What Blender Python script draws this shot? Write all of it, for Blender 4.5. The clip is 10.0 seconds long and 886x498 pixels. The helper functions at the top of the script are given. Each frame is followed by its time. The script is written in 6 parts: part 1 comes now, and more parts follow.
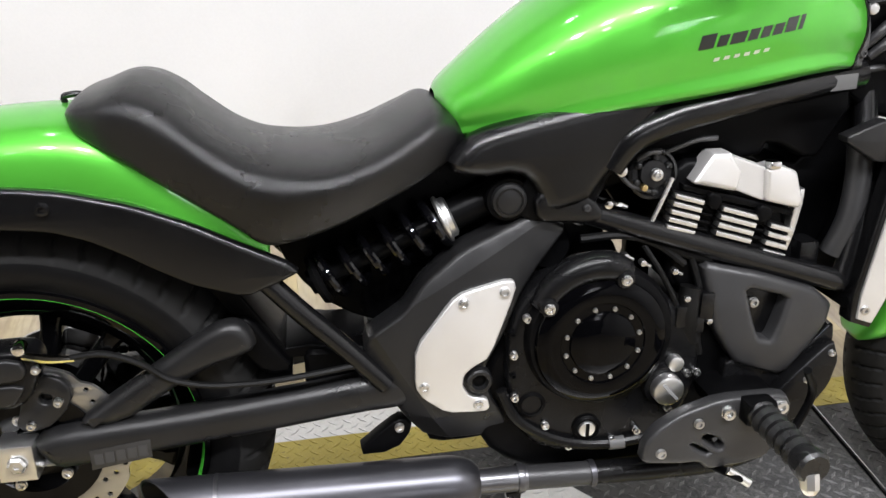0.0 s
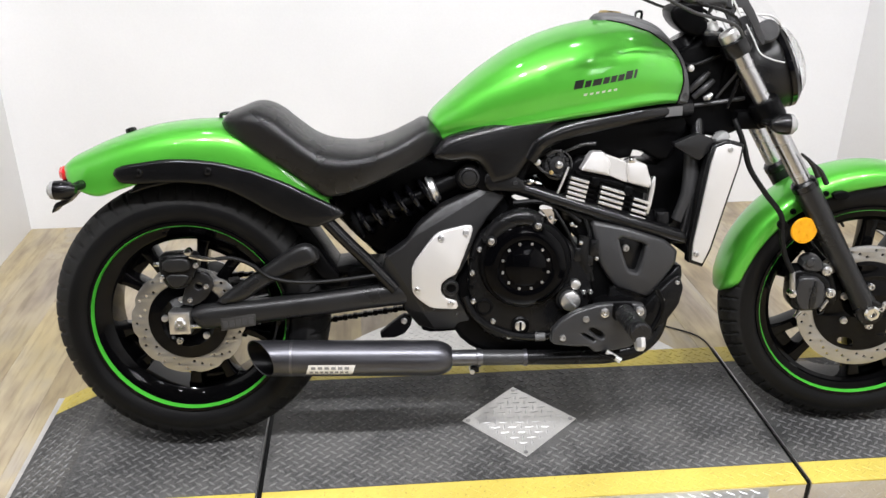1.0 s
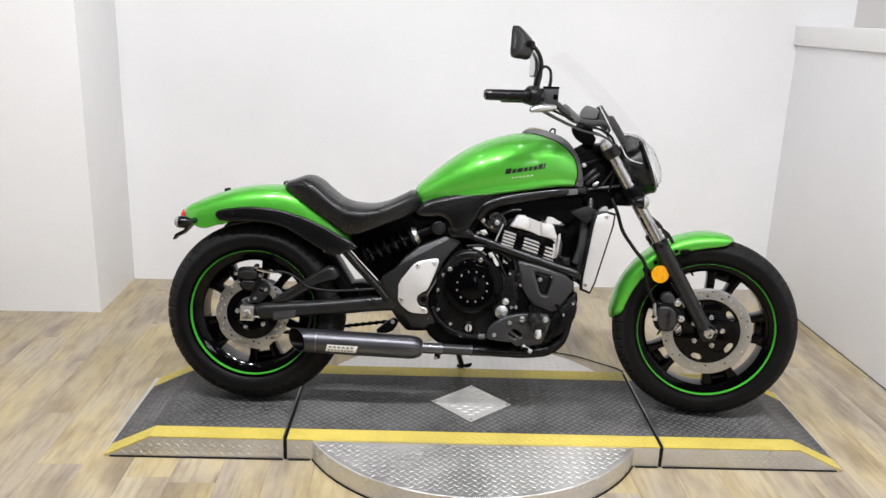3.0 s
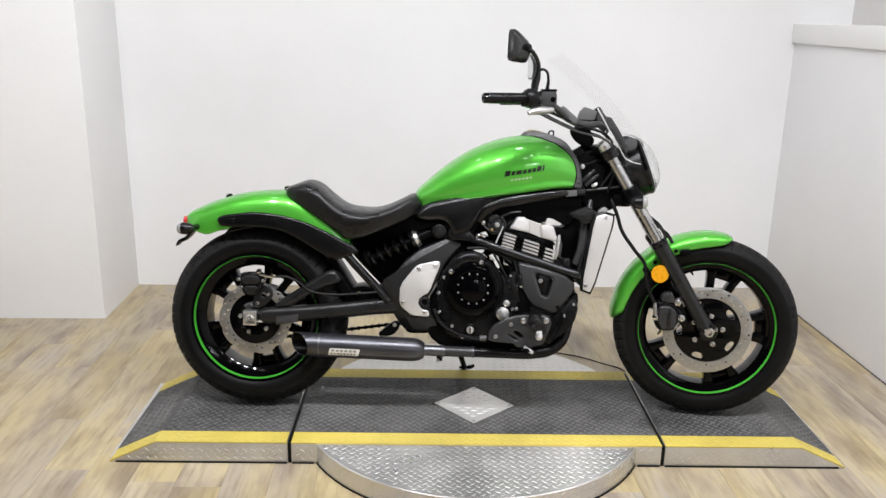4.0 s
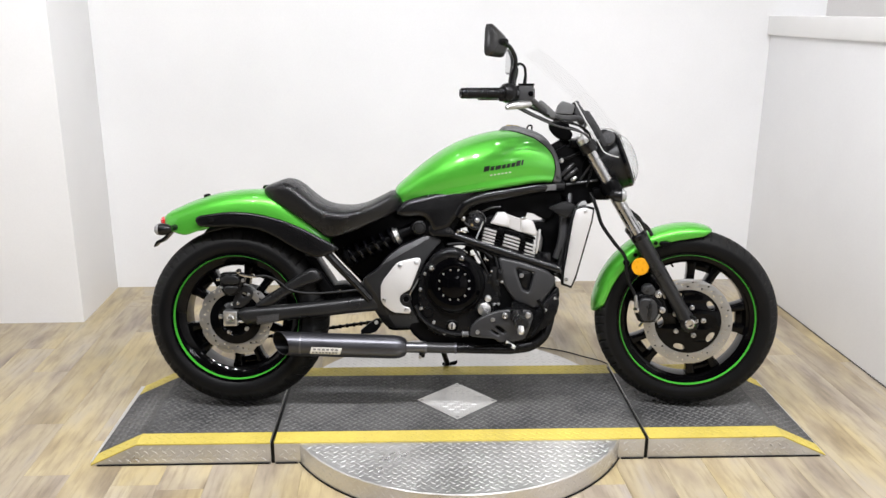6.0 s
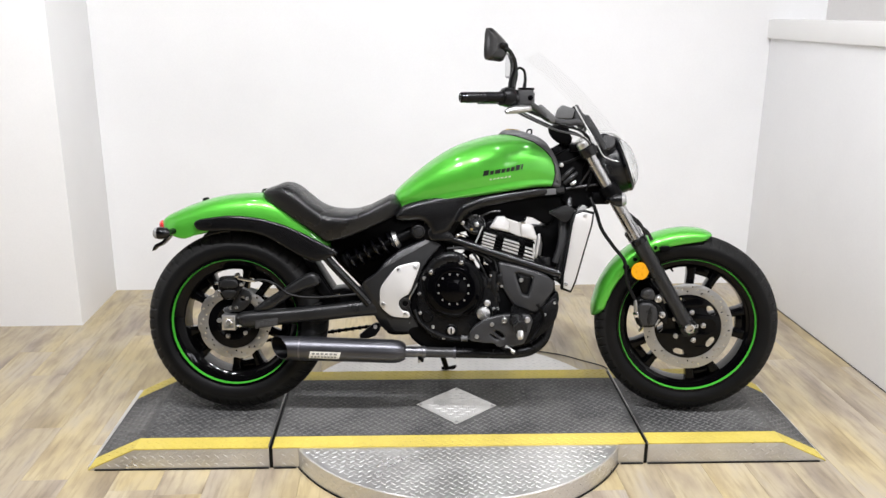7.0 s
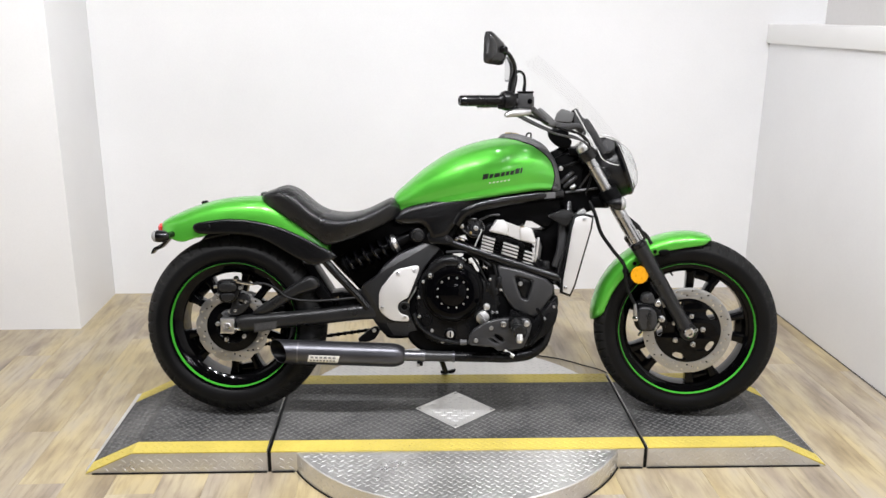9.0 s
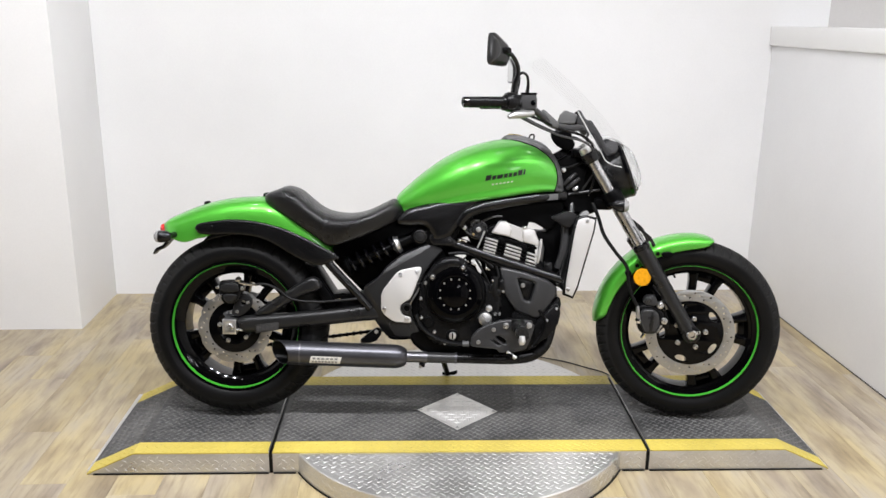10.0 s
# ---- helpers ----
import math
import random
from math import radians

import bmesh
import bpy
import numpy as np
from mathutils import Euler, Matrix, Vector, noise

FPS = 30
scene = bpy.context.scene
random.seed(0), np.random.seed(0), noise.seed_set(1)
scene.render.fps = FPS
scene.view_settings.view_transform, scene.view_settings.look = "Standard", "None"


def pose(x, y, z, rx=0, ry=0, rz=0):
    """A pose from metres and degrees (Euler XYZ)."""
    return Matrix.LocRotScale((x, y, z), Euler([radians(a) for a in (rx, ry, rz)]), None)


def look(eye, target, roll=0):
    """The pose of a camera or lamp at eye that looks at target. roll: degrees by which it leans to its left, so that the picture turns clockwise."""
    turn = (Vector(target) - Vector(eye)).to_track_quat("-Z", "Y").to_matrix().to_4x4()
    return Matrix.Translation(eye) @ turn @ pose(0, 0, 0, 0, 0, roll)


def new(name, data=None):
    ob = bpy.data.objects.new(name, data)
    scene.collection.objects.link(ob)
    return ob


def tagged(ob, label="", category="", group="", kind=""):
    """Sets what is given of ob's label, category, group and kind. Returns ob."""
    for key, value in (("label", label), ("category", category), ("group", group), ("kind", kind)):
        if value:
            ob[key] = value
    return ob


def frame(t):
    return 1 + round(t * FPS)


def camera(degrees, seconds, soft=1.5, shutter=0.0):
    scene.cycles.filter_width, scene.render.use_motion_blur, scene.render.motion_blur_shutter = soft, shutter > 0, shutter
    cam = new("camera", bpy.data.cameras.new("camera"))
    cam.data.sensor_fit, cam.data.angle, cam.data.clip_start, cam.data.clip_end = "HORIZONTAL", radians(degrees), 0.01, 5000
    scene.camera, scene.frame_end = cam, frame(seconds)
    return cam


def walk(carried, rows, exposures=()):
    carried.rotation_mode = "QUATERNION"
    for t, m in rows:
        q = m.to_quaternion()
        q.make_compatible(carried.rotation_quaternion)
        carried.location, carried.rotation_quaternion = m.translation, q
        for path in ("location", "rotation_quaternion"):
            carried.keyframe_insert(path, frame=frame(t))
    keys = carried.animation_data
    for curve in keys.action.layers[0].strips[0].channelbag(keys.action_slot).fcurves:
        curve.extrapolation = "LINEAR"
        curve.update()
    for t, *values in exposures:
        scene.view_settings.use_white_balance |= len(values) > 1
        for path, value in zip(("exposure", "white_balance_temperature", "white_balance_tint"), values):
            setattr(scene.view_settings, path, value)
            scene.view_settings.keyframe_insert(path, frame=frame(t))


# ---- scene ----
from mathutils.bvhtree import BVHTree

cam = camera(56.2, 10.0)
PATH = [
    (0, (-0.426, -0.61, 1.208), (-0.062, 1.067, 0.181), 1.87),
    (0.1, (-0.402, -0.684, 1.233), (-0.087, 0.992, 0.188), 2.24),
    (0.2, (-0.397, -0.770, 1.240), (-0.098, 0.919, 0.212), 2.92),
    (0.3, (-0.382, -0.852, 1.251), (-0.118, 0.855, 0.243), 1.99),
    (0.4, (-0.393, -0.920, 1.271), (-0.119, 0.788, 0.268), 1.86),
    (0.5, (-0.389, -1.008, 1.275), (-0.116, 0.709, 0.288), 1.7),
    (0.7, (-0.399, -1.175, 1.278), (-0.138, 0.567, 0.331), 1.11),
    (0.8, (-0.405, -1.240, 1.300), (-0.183, 0.523, 0.381), -0.17),
    (1, (-0.357, -1.397, 1.329), (-0.19, 0.413, 0.495), 0.3),
    (1.2, (-0.345, -1.534, 1.342), (-0.186, 0.271, 0.497), 1.65),
    (1.3, (-0.329, -1.600, 1.349), (-0.166, 0.212, 0.518), 2.01),
    (1.5, (-0.303, -1.741, 1.362), (-0.159, 0.111, 0.622), 1.5),
    (1.7, (-0.328, -1.873, 1.365), (-0.152, 0.002, 0.691), 1.32),
    (1.8, (-0.319, -1.940, 1.374), (-0.173, -0.063, 0.701), 1.43),
    (2, (-0.319, -2.059, 1.398), (-0.186, -0.171, 0.753), 1.8),
    (2.2, (-0.306, -2.172, 1.397), (-0.207, -0.253, 0.841), 0.85),
    (2.3, (-0.292, -2.230, 1.402), (-0.217, -0.303, 0.872), 1.22),
    (2.5, (-0.244, -2.318, 1.427), (-0.193, -0.4, 0.863), 1.9),
    (2.7, (-0.211, -2.386, 1.420), (-0.161, -0.466, 0.862), 2.2),
    (3.8, (-0.18, -2.436, 1.439), (-0.153, -0.514, 0.891), 0.8),
    (4, (-0.181, -2.432, 1.435), (-0.145, -0.51, 0.885), 1.1),
    (4.5, (-0.183, -2.429, 1.429), (-0.138, -0.507, 0.879), 0.9),
    (5, (-0.178, -2.429, 1.436), (-0.125, -0.507, 0.888), 0.8),
    (5.5, (-0.176, -2.427, 1.43), (-0.106, -0.507, 0.874), 0.4),
    (5.7, (-0.171, -2.428, 1.429), (-0.097, -0.508, 0.872), 0.35),
    (6.8, (-0.176, -2.422, 1.429), (-0.095, -0.5, 0.882), 0.5),
    (7, (-0.171, -2.418, 1.435), (-0.093, -0.497, 0.884), 0.5),
    (7.5, (-0.181, -2.417, 1.431), (-0.105, -0.494, 0.887), 0.3),
    (8, (-0.179, -2.417, 1.436), (-0.101, -0.492, 0.901), 0.3),
    (8.5, (-0.172, -2.415, 1.434), (-0.091, -0.491, 0.893), 0.4),
    (9, (-0.171, -2.415, 1.43), (-0.091, -0.491, 0.89), 0.6),
    (9.5, (-0.173, -2.412, 1.432), (-0.095, -0.485, 0.902), 0.6),
    (10, (-0.178, -2.411, 1.429), (-0.099, -0.486, 0.892), 0.8),
]
EXPOSURES = [(0.0, 0.27), (0.5, 0.25), (1.2, 0.24), (1.7, 0.17), (2.2, 0.1), (2.5, 0.05), (4.0, -0.06), (5.0, -0.04), (5.5, 0.06), (7.0, 0.15), (8.0, 0.15), (8.6, 0.11), (9.0, 0.11), (9.5, 0.07), (10.0, 0.05)]
walk(cam, [(t, look(eye, target, roll)) for t, eye, target, roll in PATH], EXPOSURES)

# ---------------------------------------------------------------- light
world = bpy.data.worlds.new("world")
scene.world = world
world.use_nodes = True
world.node_tree.nodes["Background"].inputs[0].default_value = (0.9, 0.95, 1.0, 1)
world.node_tree.nodes["Background"].inputs[1].default_value = 0.03

CEILING = 3.3


def ceiling_lamp(x, y, watts, size, size_y=None):
    data = bpy.data.lights.new("ceiling_lamp", "AREA")
    data.energy, data.size, data.color = watts, size, (0.955, 0.955, 1.0)
    data.shape = "DISK" if size_y is None else "RECTANGLE"
    if size_y is not None:
        data.size_y = size_y
    lamp = new("ceiling_lamp", data)
    lamp.location = (x, y, CEILING - 0.06)
    return lamp


# rows of small ceiling spots along the bay, the middle row the strongest, and strips further back
for row_y, watts, row_xs in ((-1.9, 3.0, (-2.0, -0.95, 0.1, 1.15)), (-1.1, 34.0, (-1.4, -0.86, -0.32, 0.22, 0.76, 1.3)), (0.6, 4.5, (-1.2, -0.1, 1.0))):
    for row_x in row_xs:
        ceiling_lamp(row_x, row_y, watts, 0.13)
for row_y in (-5.2, -6.5, -7.8):
    ceiling_lamp(0.9, row_y, 32.0, 1.1, 0.12)

# ---------------------------------------------------------------- materials


def ramp(nodes, links, fac, stops):
    r = nodes.new("ShaderNodeValToRGB")
    while len(r.color_ramp.elements) < len(stops):
        r.color_ramp.elements.new(0.5)
    for e, (p, c) in zip(r.color_ramp.elements, stops):
        e.position, e.color = p, (*c, 1) if len(c) == 3 else c
    links.new(fac, r.inputs[0])
    return r.outputs[0]


def noise_tex(nodes, links, vec, scale, detail=4.0, rough=0.55):
    n = nodes.new("ShaderNodeTexNoise")
    n.inputs["Scale"].default_value, n.inputs["Detail"].default_value, n.inputs["Roughness"].default_value = scale, detail, rough
    links.new(vec, n.inputs["Vector"])
    return n.outputs["Fac"]


def surface(name, base, rough, metal=0.0, vary=0.12, fine=400.0, coarse=9.0, bump=0.05, rough_vary=0.1, coat=0.0, spec=0.5, flakes=0.0):
    """A plain material with two scales of variation in tone and gloss, and fine relief."""
    m = bpy.data.materials.new(name)
    m.use_nodes = True
    nodes, links = m.node_tree.nodes, m.node_tree.links
    b = nodes["Principled BSDF"]
    tc = nodes.new("ShaderNodeTexCoord").outputs["Object"]
    big, small = noise_tex(nodes, links, tc, coarse, 5), noise_tex(nodes, links, tc, fine, 2)
    mixed = nodes.new("ShaderNodeMath")
    mixed.operation = "MULTIPLY_ADD"
    links.new(small, mixed.inputs[0])
    mixed.inputs[1].default_value = 0.35
    links.new(big, mixed.inputs[2])
    lo = tuple(max(0.0, c * (1 - vary)) for c in base)
    hi = tuple(min(1.0, c * (1 + vary)) for c in base)
    links.new(ramp(nodes, links, mixed.outputs[0], [(0.45, lo), (0.9, hi)]), b.inputs["Base Color"])
    rr = nodes.new("ShaderNodeMapRange")
    links.new(big, rr.inputs[0])
    rr.inputs[1].default_value, rr.inputs[2].default_value = 0.3, 0.7
    rr.inputs[3].default_value, rr.inputs[4].default_value = max(0.02, rough - rough_vary / 2), min(1.0, rough + rough_vary / 2)
    links.new(rr.outputs[0], b.inputs["Roughness"])
    b.inputs["Metallic"].default_value = metal
    b.inputs["Specular IOR Level"].default_value = spec
    b.inputs["Coat Weight"].default_value = coat
    b.inputs["Coat Roughness"].default_value = 0.04
    if bump:
        bp = nodes.new("ShaderNodeBump")
        bp.inputs["Strength"].default_value, bp.inputs["Distance"].default_value = bump, 0.002
        links.new(small, bp.inputs["Height"])
        links.new(bp.outputs[0], b.inputs["Normal"])
    return m


GREEN = surface("green_metallic_paint", (0.086, 0.455, 0.040), 0.4, 0.62, 0.08, 1800, 4, 0.02, 0.06, 0.8)
GREEN.node_tree.nodes["Principled BSDF"].inputs["Coat Roughness"].default_value = 0.07
GREEN_LINE = surface("green_pinstripe", (0.045, 0.33, 0.027), 0.35, 0.0, 0.05, 500, 9, 0.0)
BLACK_PLASTIC = surface("satin_black_plastic", (0.0034, 0.0034, 0.0037), 0.23, 0.0, 0.2, 1500, 12, 0.12, 0.12, spec=0.34)
GREY_PLASTIC = surface("charcoal_plastic", (0.009, 0.009, 0.0093), 0.31, 0.0, 0.18, 1500, 10, 0.15, 0.14, spec=0.34)
COWL_GREY = surface("grey_cast_finish", (0.024, 0.024, 0.0247), 0.34, 0.0, 0.2, 1500, 10, 0.15, 0.14, spec=0.4)
TRIM_PLASTIC = surface("grey_trim_plastic", (0.085, 0.085, 0.085), 0.48, 0.0, 0.15, 1300, 10, 0.15, 0.1, spec=0.35)
FRAME_PAINT = surface("satin_black_frame_paint", (0.004, 0.004, 0.0043), 0.22, 0.0, 0.2, 900, 12, 0.06, 0.1, spec=0.34)
ENGINE_BLACK = surface("black_engine_paint", (0.002, 0.002, 0.0022), 0.34, 0.0, 0.25, 700, 14, 0.1, 0.15, spec=0.06)
CASE_BLACK = surface("satin_black_case_paint", (0.004, 0.004, 0.0043), 0.26, 0.0, 0.25, 700, 14, 0.1, 0.15, spec=0.17)
GLOSS_BLACK = surface("gloss_black", (0.0015, 0.0015, 0.002), 0.05, 0.0, 0.2, 300, 10, 0.0, 0.03, 0.12, spec=0.25)
PIANO_BLACK = surface("piano_black_cover", (0.001, 0.001, 0.0013), 0.04, 0.0, 0.2, 300, 10, 0.0, 0.02, 0.0, spec=0.1)
WHEEL_BLACK = surface("gloss_black_wheel_paint", (0.0012, 0.0012, 0.0014), 0.08, 0.0, 0.2, 400, 10, 0.01, 0.04, 0.0, spec=0.16)
RUBBER = surface("tyre_rubber", (0.0105, 0.0104, 0.0102), 0.55, 0.0, 0.35, 900, 8, 0.2, 0.2, spec=0.1)
SIDEWALL = surface("tyre_sidewall_rubber", (0.0042, 0.0042, 0.0044), 0.36, 0.0, 0.25, 900, 8, 0.1, 0.15, spec=0.13)
SOFT_RUBBER = surface("grip_rubber", (0.003, 0.003, 0.003), 0.45, 0.0, 0.2, 900, 20, 0.2, 0.1, spec=0.2)
VINYL = surface("black_seat_vinyl", (0.0032, 0.0032, 0.0035), 0.3, 0.0, 0.25, 1100, 6, 0.35, 0.16, spec=0.4)
CHROME = surface("chrome", (0.66, 0.66, 0.66), 0.09, 1.0, 0.04, 600, 20, 0.0, 0.06)
BRUSHED = surface("brushed_aluminium", (0.74, 0.74, 0.73), 0.36, 1.0, 0.06, 1200, 14, 0.08, 0.12)
SATIN_PLATE = surface("satin_aluminium_plate", (0.66, 0.65, 0.635), 0.45, 0.75, 0.05, 1600, 8, 0.05, 0.1)
FORK_CHROME = surface("worn_hard_chrome", (0.45, 0.45, 0.455), 0.26, 1.0, 0.06, 700, 20, 0.02, 0.1)
STEEL = surface("brake_disc_steel", (0.43, 0.428, 0.42), 0.38, 1.0, 0.08, 900, 22, 0.04, 0.12)
BOLT = surface("zinc_bolt_steel", (0.6, 0.6, 0.6), 0.28, 1.0, 0.1, 500, 40, 0.0, 0.1)
MUFFLER = surface("dark_ceramic_muffler", (0.075, 0.075, 0.083), 0.34, 0.85, 0.12, 700, 8, 0.03, 0.12)
MIRROR_SHELL = surface("gloss_black_mirror_shell", (0.016, 0.016, 0.016), 0.2, 0.0, 0.15, 900, 12, 0.03, 0.06, spec=0.5)
PIPE_STEEL = surface("heat_tinted_steel_pipe", (0.14, 0.14, 0.148), 0.36, 0.9, 0.2, 600, 18, 0.03, 0.15)
# Darker copy of the plate's silver, for the shaded middle facet.
HEAD_RECESS = surface("satin_aluminium_shaded", (0.5, 0.49, 0.475), 0.5, 0.5, 0.05, 1600, 8, 0.05, 0.1)
AMBER = surface("amber_reflector", (0.6, 0.265, 0.002), 0.3, 0.0, 0.2, 900, 120, 0.2, 0.1, 0.2, spec=0.3)
RED_LENS = surface("red_tail_lens", (0.6, 0.015, 0.02), 0.12, 0.0, 0.1, 300, 30, 0.0, 0.05, 0.8)
HOUSING = surface("grey_control_plastic", (0.03, 0.03, 0.031), 0.42, 0.0, 0.15, 1300, 10, 0.15, 0.1, spec=0.5)
FROSTED = surface("frosted_bracket_plastic", (0.5, 0.5, 0.49), 0.3, 0.0, 0.06, 500, 30, 0.0, 0.05, 0.4)
LENS = surface("clear_signal_lens", (0.26, 0.26, 0.255), 0.12, 0.0, 0.06, 500, 60, 0.1, 0.05, 0.8)
LOGO = surface("dark_tank_lettering", (0.01, 0.012, 0.01), 0.3, 0.0, 0.1, 300, 20, 0.0, 0.05, 0.8)
SILVER_MARK = surface("silver_lettering", (0.45, 0.55, 0.42), 0.3, 0.4, 0.1, 300, 20, 0.0, 0.05, 0.5)
STICKER = surface("silver_white_sticker", (0.68, 0.67, 0.64), 0.35, 0.2, 0.08, 500, 30, 0.0, 0.1)
STICKER_DARK = surface("grey_sticker_bars", (0.2, 0.2, 0.2), 0.4, 0.0, 0.1, 500, 30, 0.0, 0.1)
WARN_LABEL = surface("worn_warning_label", (0.018, 0.0175, 0.017), 0.5, 0.0, 0.25, 500, 60, 0.0, 0.1)
BRASS = surface("brass_fitting", (0.55, 0.42, 0.2), 0.3, 1.0, 0.1, 500, 30, 0.0, 0.1)


def worn_paint():
    """Yellow line paint, rubbed through to the dark deck in small spots and scuffs."""
    m = surface("worn_yellow_line_paint", (0.52, 0.415, 0.08), 0.5, 0.0, 0.15, 260, 5, 0.3, 0.15)
    nodes, links = m.node_tree.nodes, m.node_tree.links
    b = nodes["Principled BSDF"]
    old = b.inputs["Base Color"].links[0].from_socket
    tc = nodes.new("ShaderNodeTexCoord").outputs["Object"]
    spots = noise_tex(nodes, links, tc, 130, 5, 0.7)
    mix = nodes.new("ShaderNodeMix")
    mix.data_type = "RGBA"
    links.new(ramp(nodes, links, spots, [(0.60, (0, 0, 0)), (0.68, (0.75, 0.75, 0.75))]), mix.inputs[0])
    links.new(old, mix.inputs[6])
    mix.inputs[7].default_value = (0.06, 0.05, 0.03, 1)
    links.new(mix.outputs[2], b.inputs["Base Color"])
    return m


YELLOW = worn_paint()


def dusty(m, dust, patch, low, high, most):
    """Grey dust trodden into a dark surface, in soft patches and fine specks."""
    nodes, links = m.node_tree.nodes, m.node_tree.links
    b = nodes["Principled BSDF"]
    old = b.inputs["Base Color"].links[0].from_socket
    tc = nodes.new("ShaderNodeTexCoord").outputs["Object"]
    soft, specks = noise_tex(nodes, links, tc, patch, 6, 0.65), noise_tex(nodes, links, tc, 150, 4, 0.75)
    both = nodes.new("ShaderNodeMath")
    both.operation = "MULTIPLY_ADD"
    links.new(specks, both.inputs[0])
    both.inputs[1].default_value = 0.8
    links.new(soft, both.inputs[2])
    mix = nodes.new("ShaderNodeMix")
    mix.data_type = "RGBA"
    links.new(ramp(nodes, links, both.outputs[0], [(low, (0, 0, 0)), (high, (most, most, most))]), mix.inputs[0])
    links.new(old, mix.inputs[6])
    mix.inputs[7].default_value = (*dust, 1)
    links.new(mix.outputs[2], b.inputs["Base Color"])
    return m


DECK = dusty(surface("black_tread_deck", (0.038, 0.038, 0.0378), 0.5, 0.0, 0.4, 240, 4, 0.3, 0.25, spec=0.2), (0.13, 0.127, 0.122), 3.2, 0.80, 1.05, 0.6)
DECK_STUD = dusty(surface("worn_black_stud", (0.088, 0.088, 0.087), 0.4, 0.0, 0.4, 200, 4, 0.2, 0.2, spec=0.3), (0.2, 0.195, 0.185), 3.2, 0.80, 1.05, 0.6)
PLATE = surface("dull_diamond_plate_steel", (0.62, 0.61, 0.59), 0.36, 0.85, 0.16, 180, 5, 0.2, 0.25)
PLATE_STUD = surface("polished_plate_stud", (0.64, 0.635, 0.625), 0.46, 0.85, 0.14, 180, 6, 0.1, 0.25)
WALL = surface("white_wall_paint", (0.80, 0.80, 0.80), 0.6, 0.0, 0.035, 120, 1.6, 0.06, 0.1)
WALL_TRIM = surface("white_trim_paint", (0.82, 0.815, 0.80), 0.45, 0.0, 0.03, 150, 2.0, 0.05, 0.1)
# Unseen ceiling, kept dark grey to hold down the fill light.
CEIL = surface("fill_dimming_ceiling", (0.14, 0.14, 0.14), 0.8, 0.0, 0.03, 90, 1.5, 0.1, 0.1)
# Unseen walls behind the camera, near black so less light fills the front.
SHOWROOM = surface("fill_cutting_wall", (0.025, 0.025, 0.025), 0.7, 0.0, 0.05, 90, 1.0, 0.05, 0.1)

UPPER = surface("warm_grey_wall_paint", (0.64, 0.625, 0.605), 0.6, 0.0, 0.05, 90, 1.0, 0.05, 0.1)


def glass(name, tint, rough=0.02, ior=1.45):
    m = bpy.data.materials.new(name)
    m.use_nodes = True
    b = m.node_tree.nodes["Principled BSDF"]
    b.inputs["Base Color"].default_value = (*tint, 1)
    b.inputs["Roughness"].default_value, b.inputs["IOR"].default_value = rough, ior
    b.inputs["Transmission Weight"].default_value = 1.0
    return m


def clear_sheet(name):
    """A thin clear sheet: what lies behind shows straight through, and a little gloss lies on it."""
    m = bpy.data.materials.new(name)
    m.use_nodes = True
    nodes, links = m.node_tree.nodes, m.node_tree.links
    clear, gloss, mix = nodes.new("ShaderNodeBsdfTransparent"), nodes.new("ShaderNodeBsdfGlossy"), nodes.new("ShaderNodeMixShader")
    clear.inputs[0].default_value = (0.985, 0.985, 0.985, 1)
    gloss.inputs["Roughness"].default_value = 0.03
    mix.inputs[0].default_value = 0.014
    links.new(clear.outputs[0], mix.inputs[1])
    links.new(gloss.outputs[0], mix.inputs[2])
    links.new(mix.outputs[0], nodes["Material Output"].inputs["Surface"])
    return m


SCREEN = clear_sheet("clear_windscreen_plastic")
LAMP_GLASS = glass("headlamp_glass", (0.97, 0.98, 0.98), 0.03, 1.3)


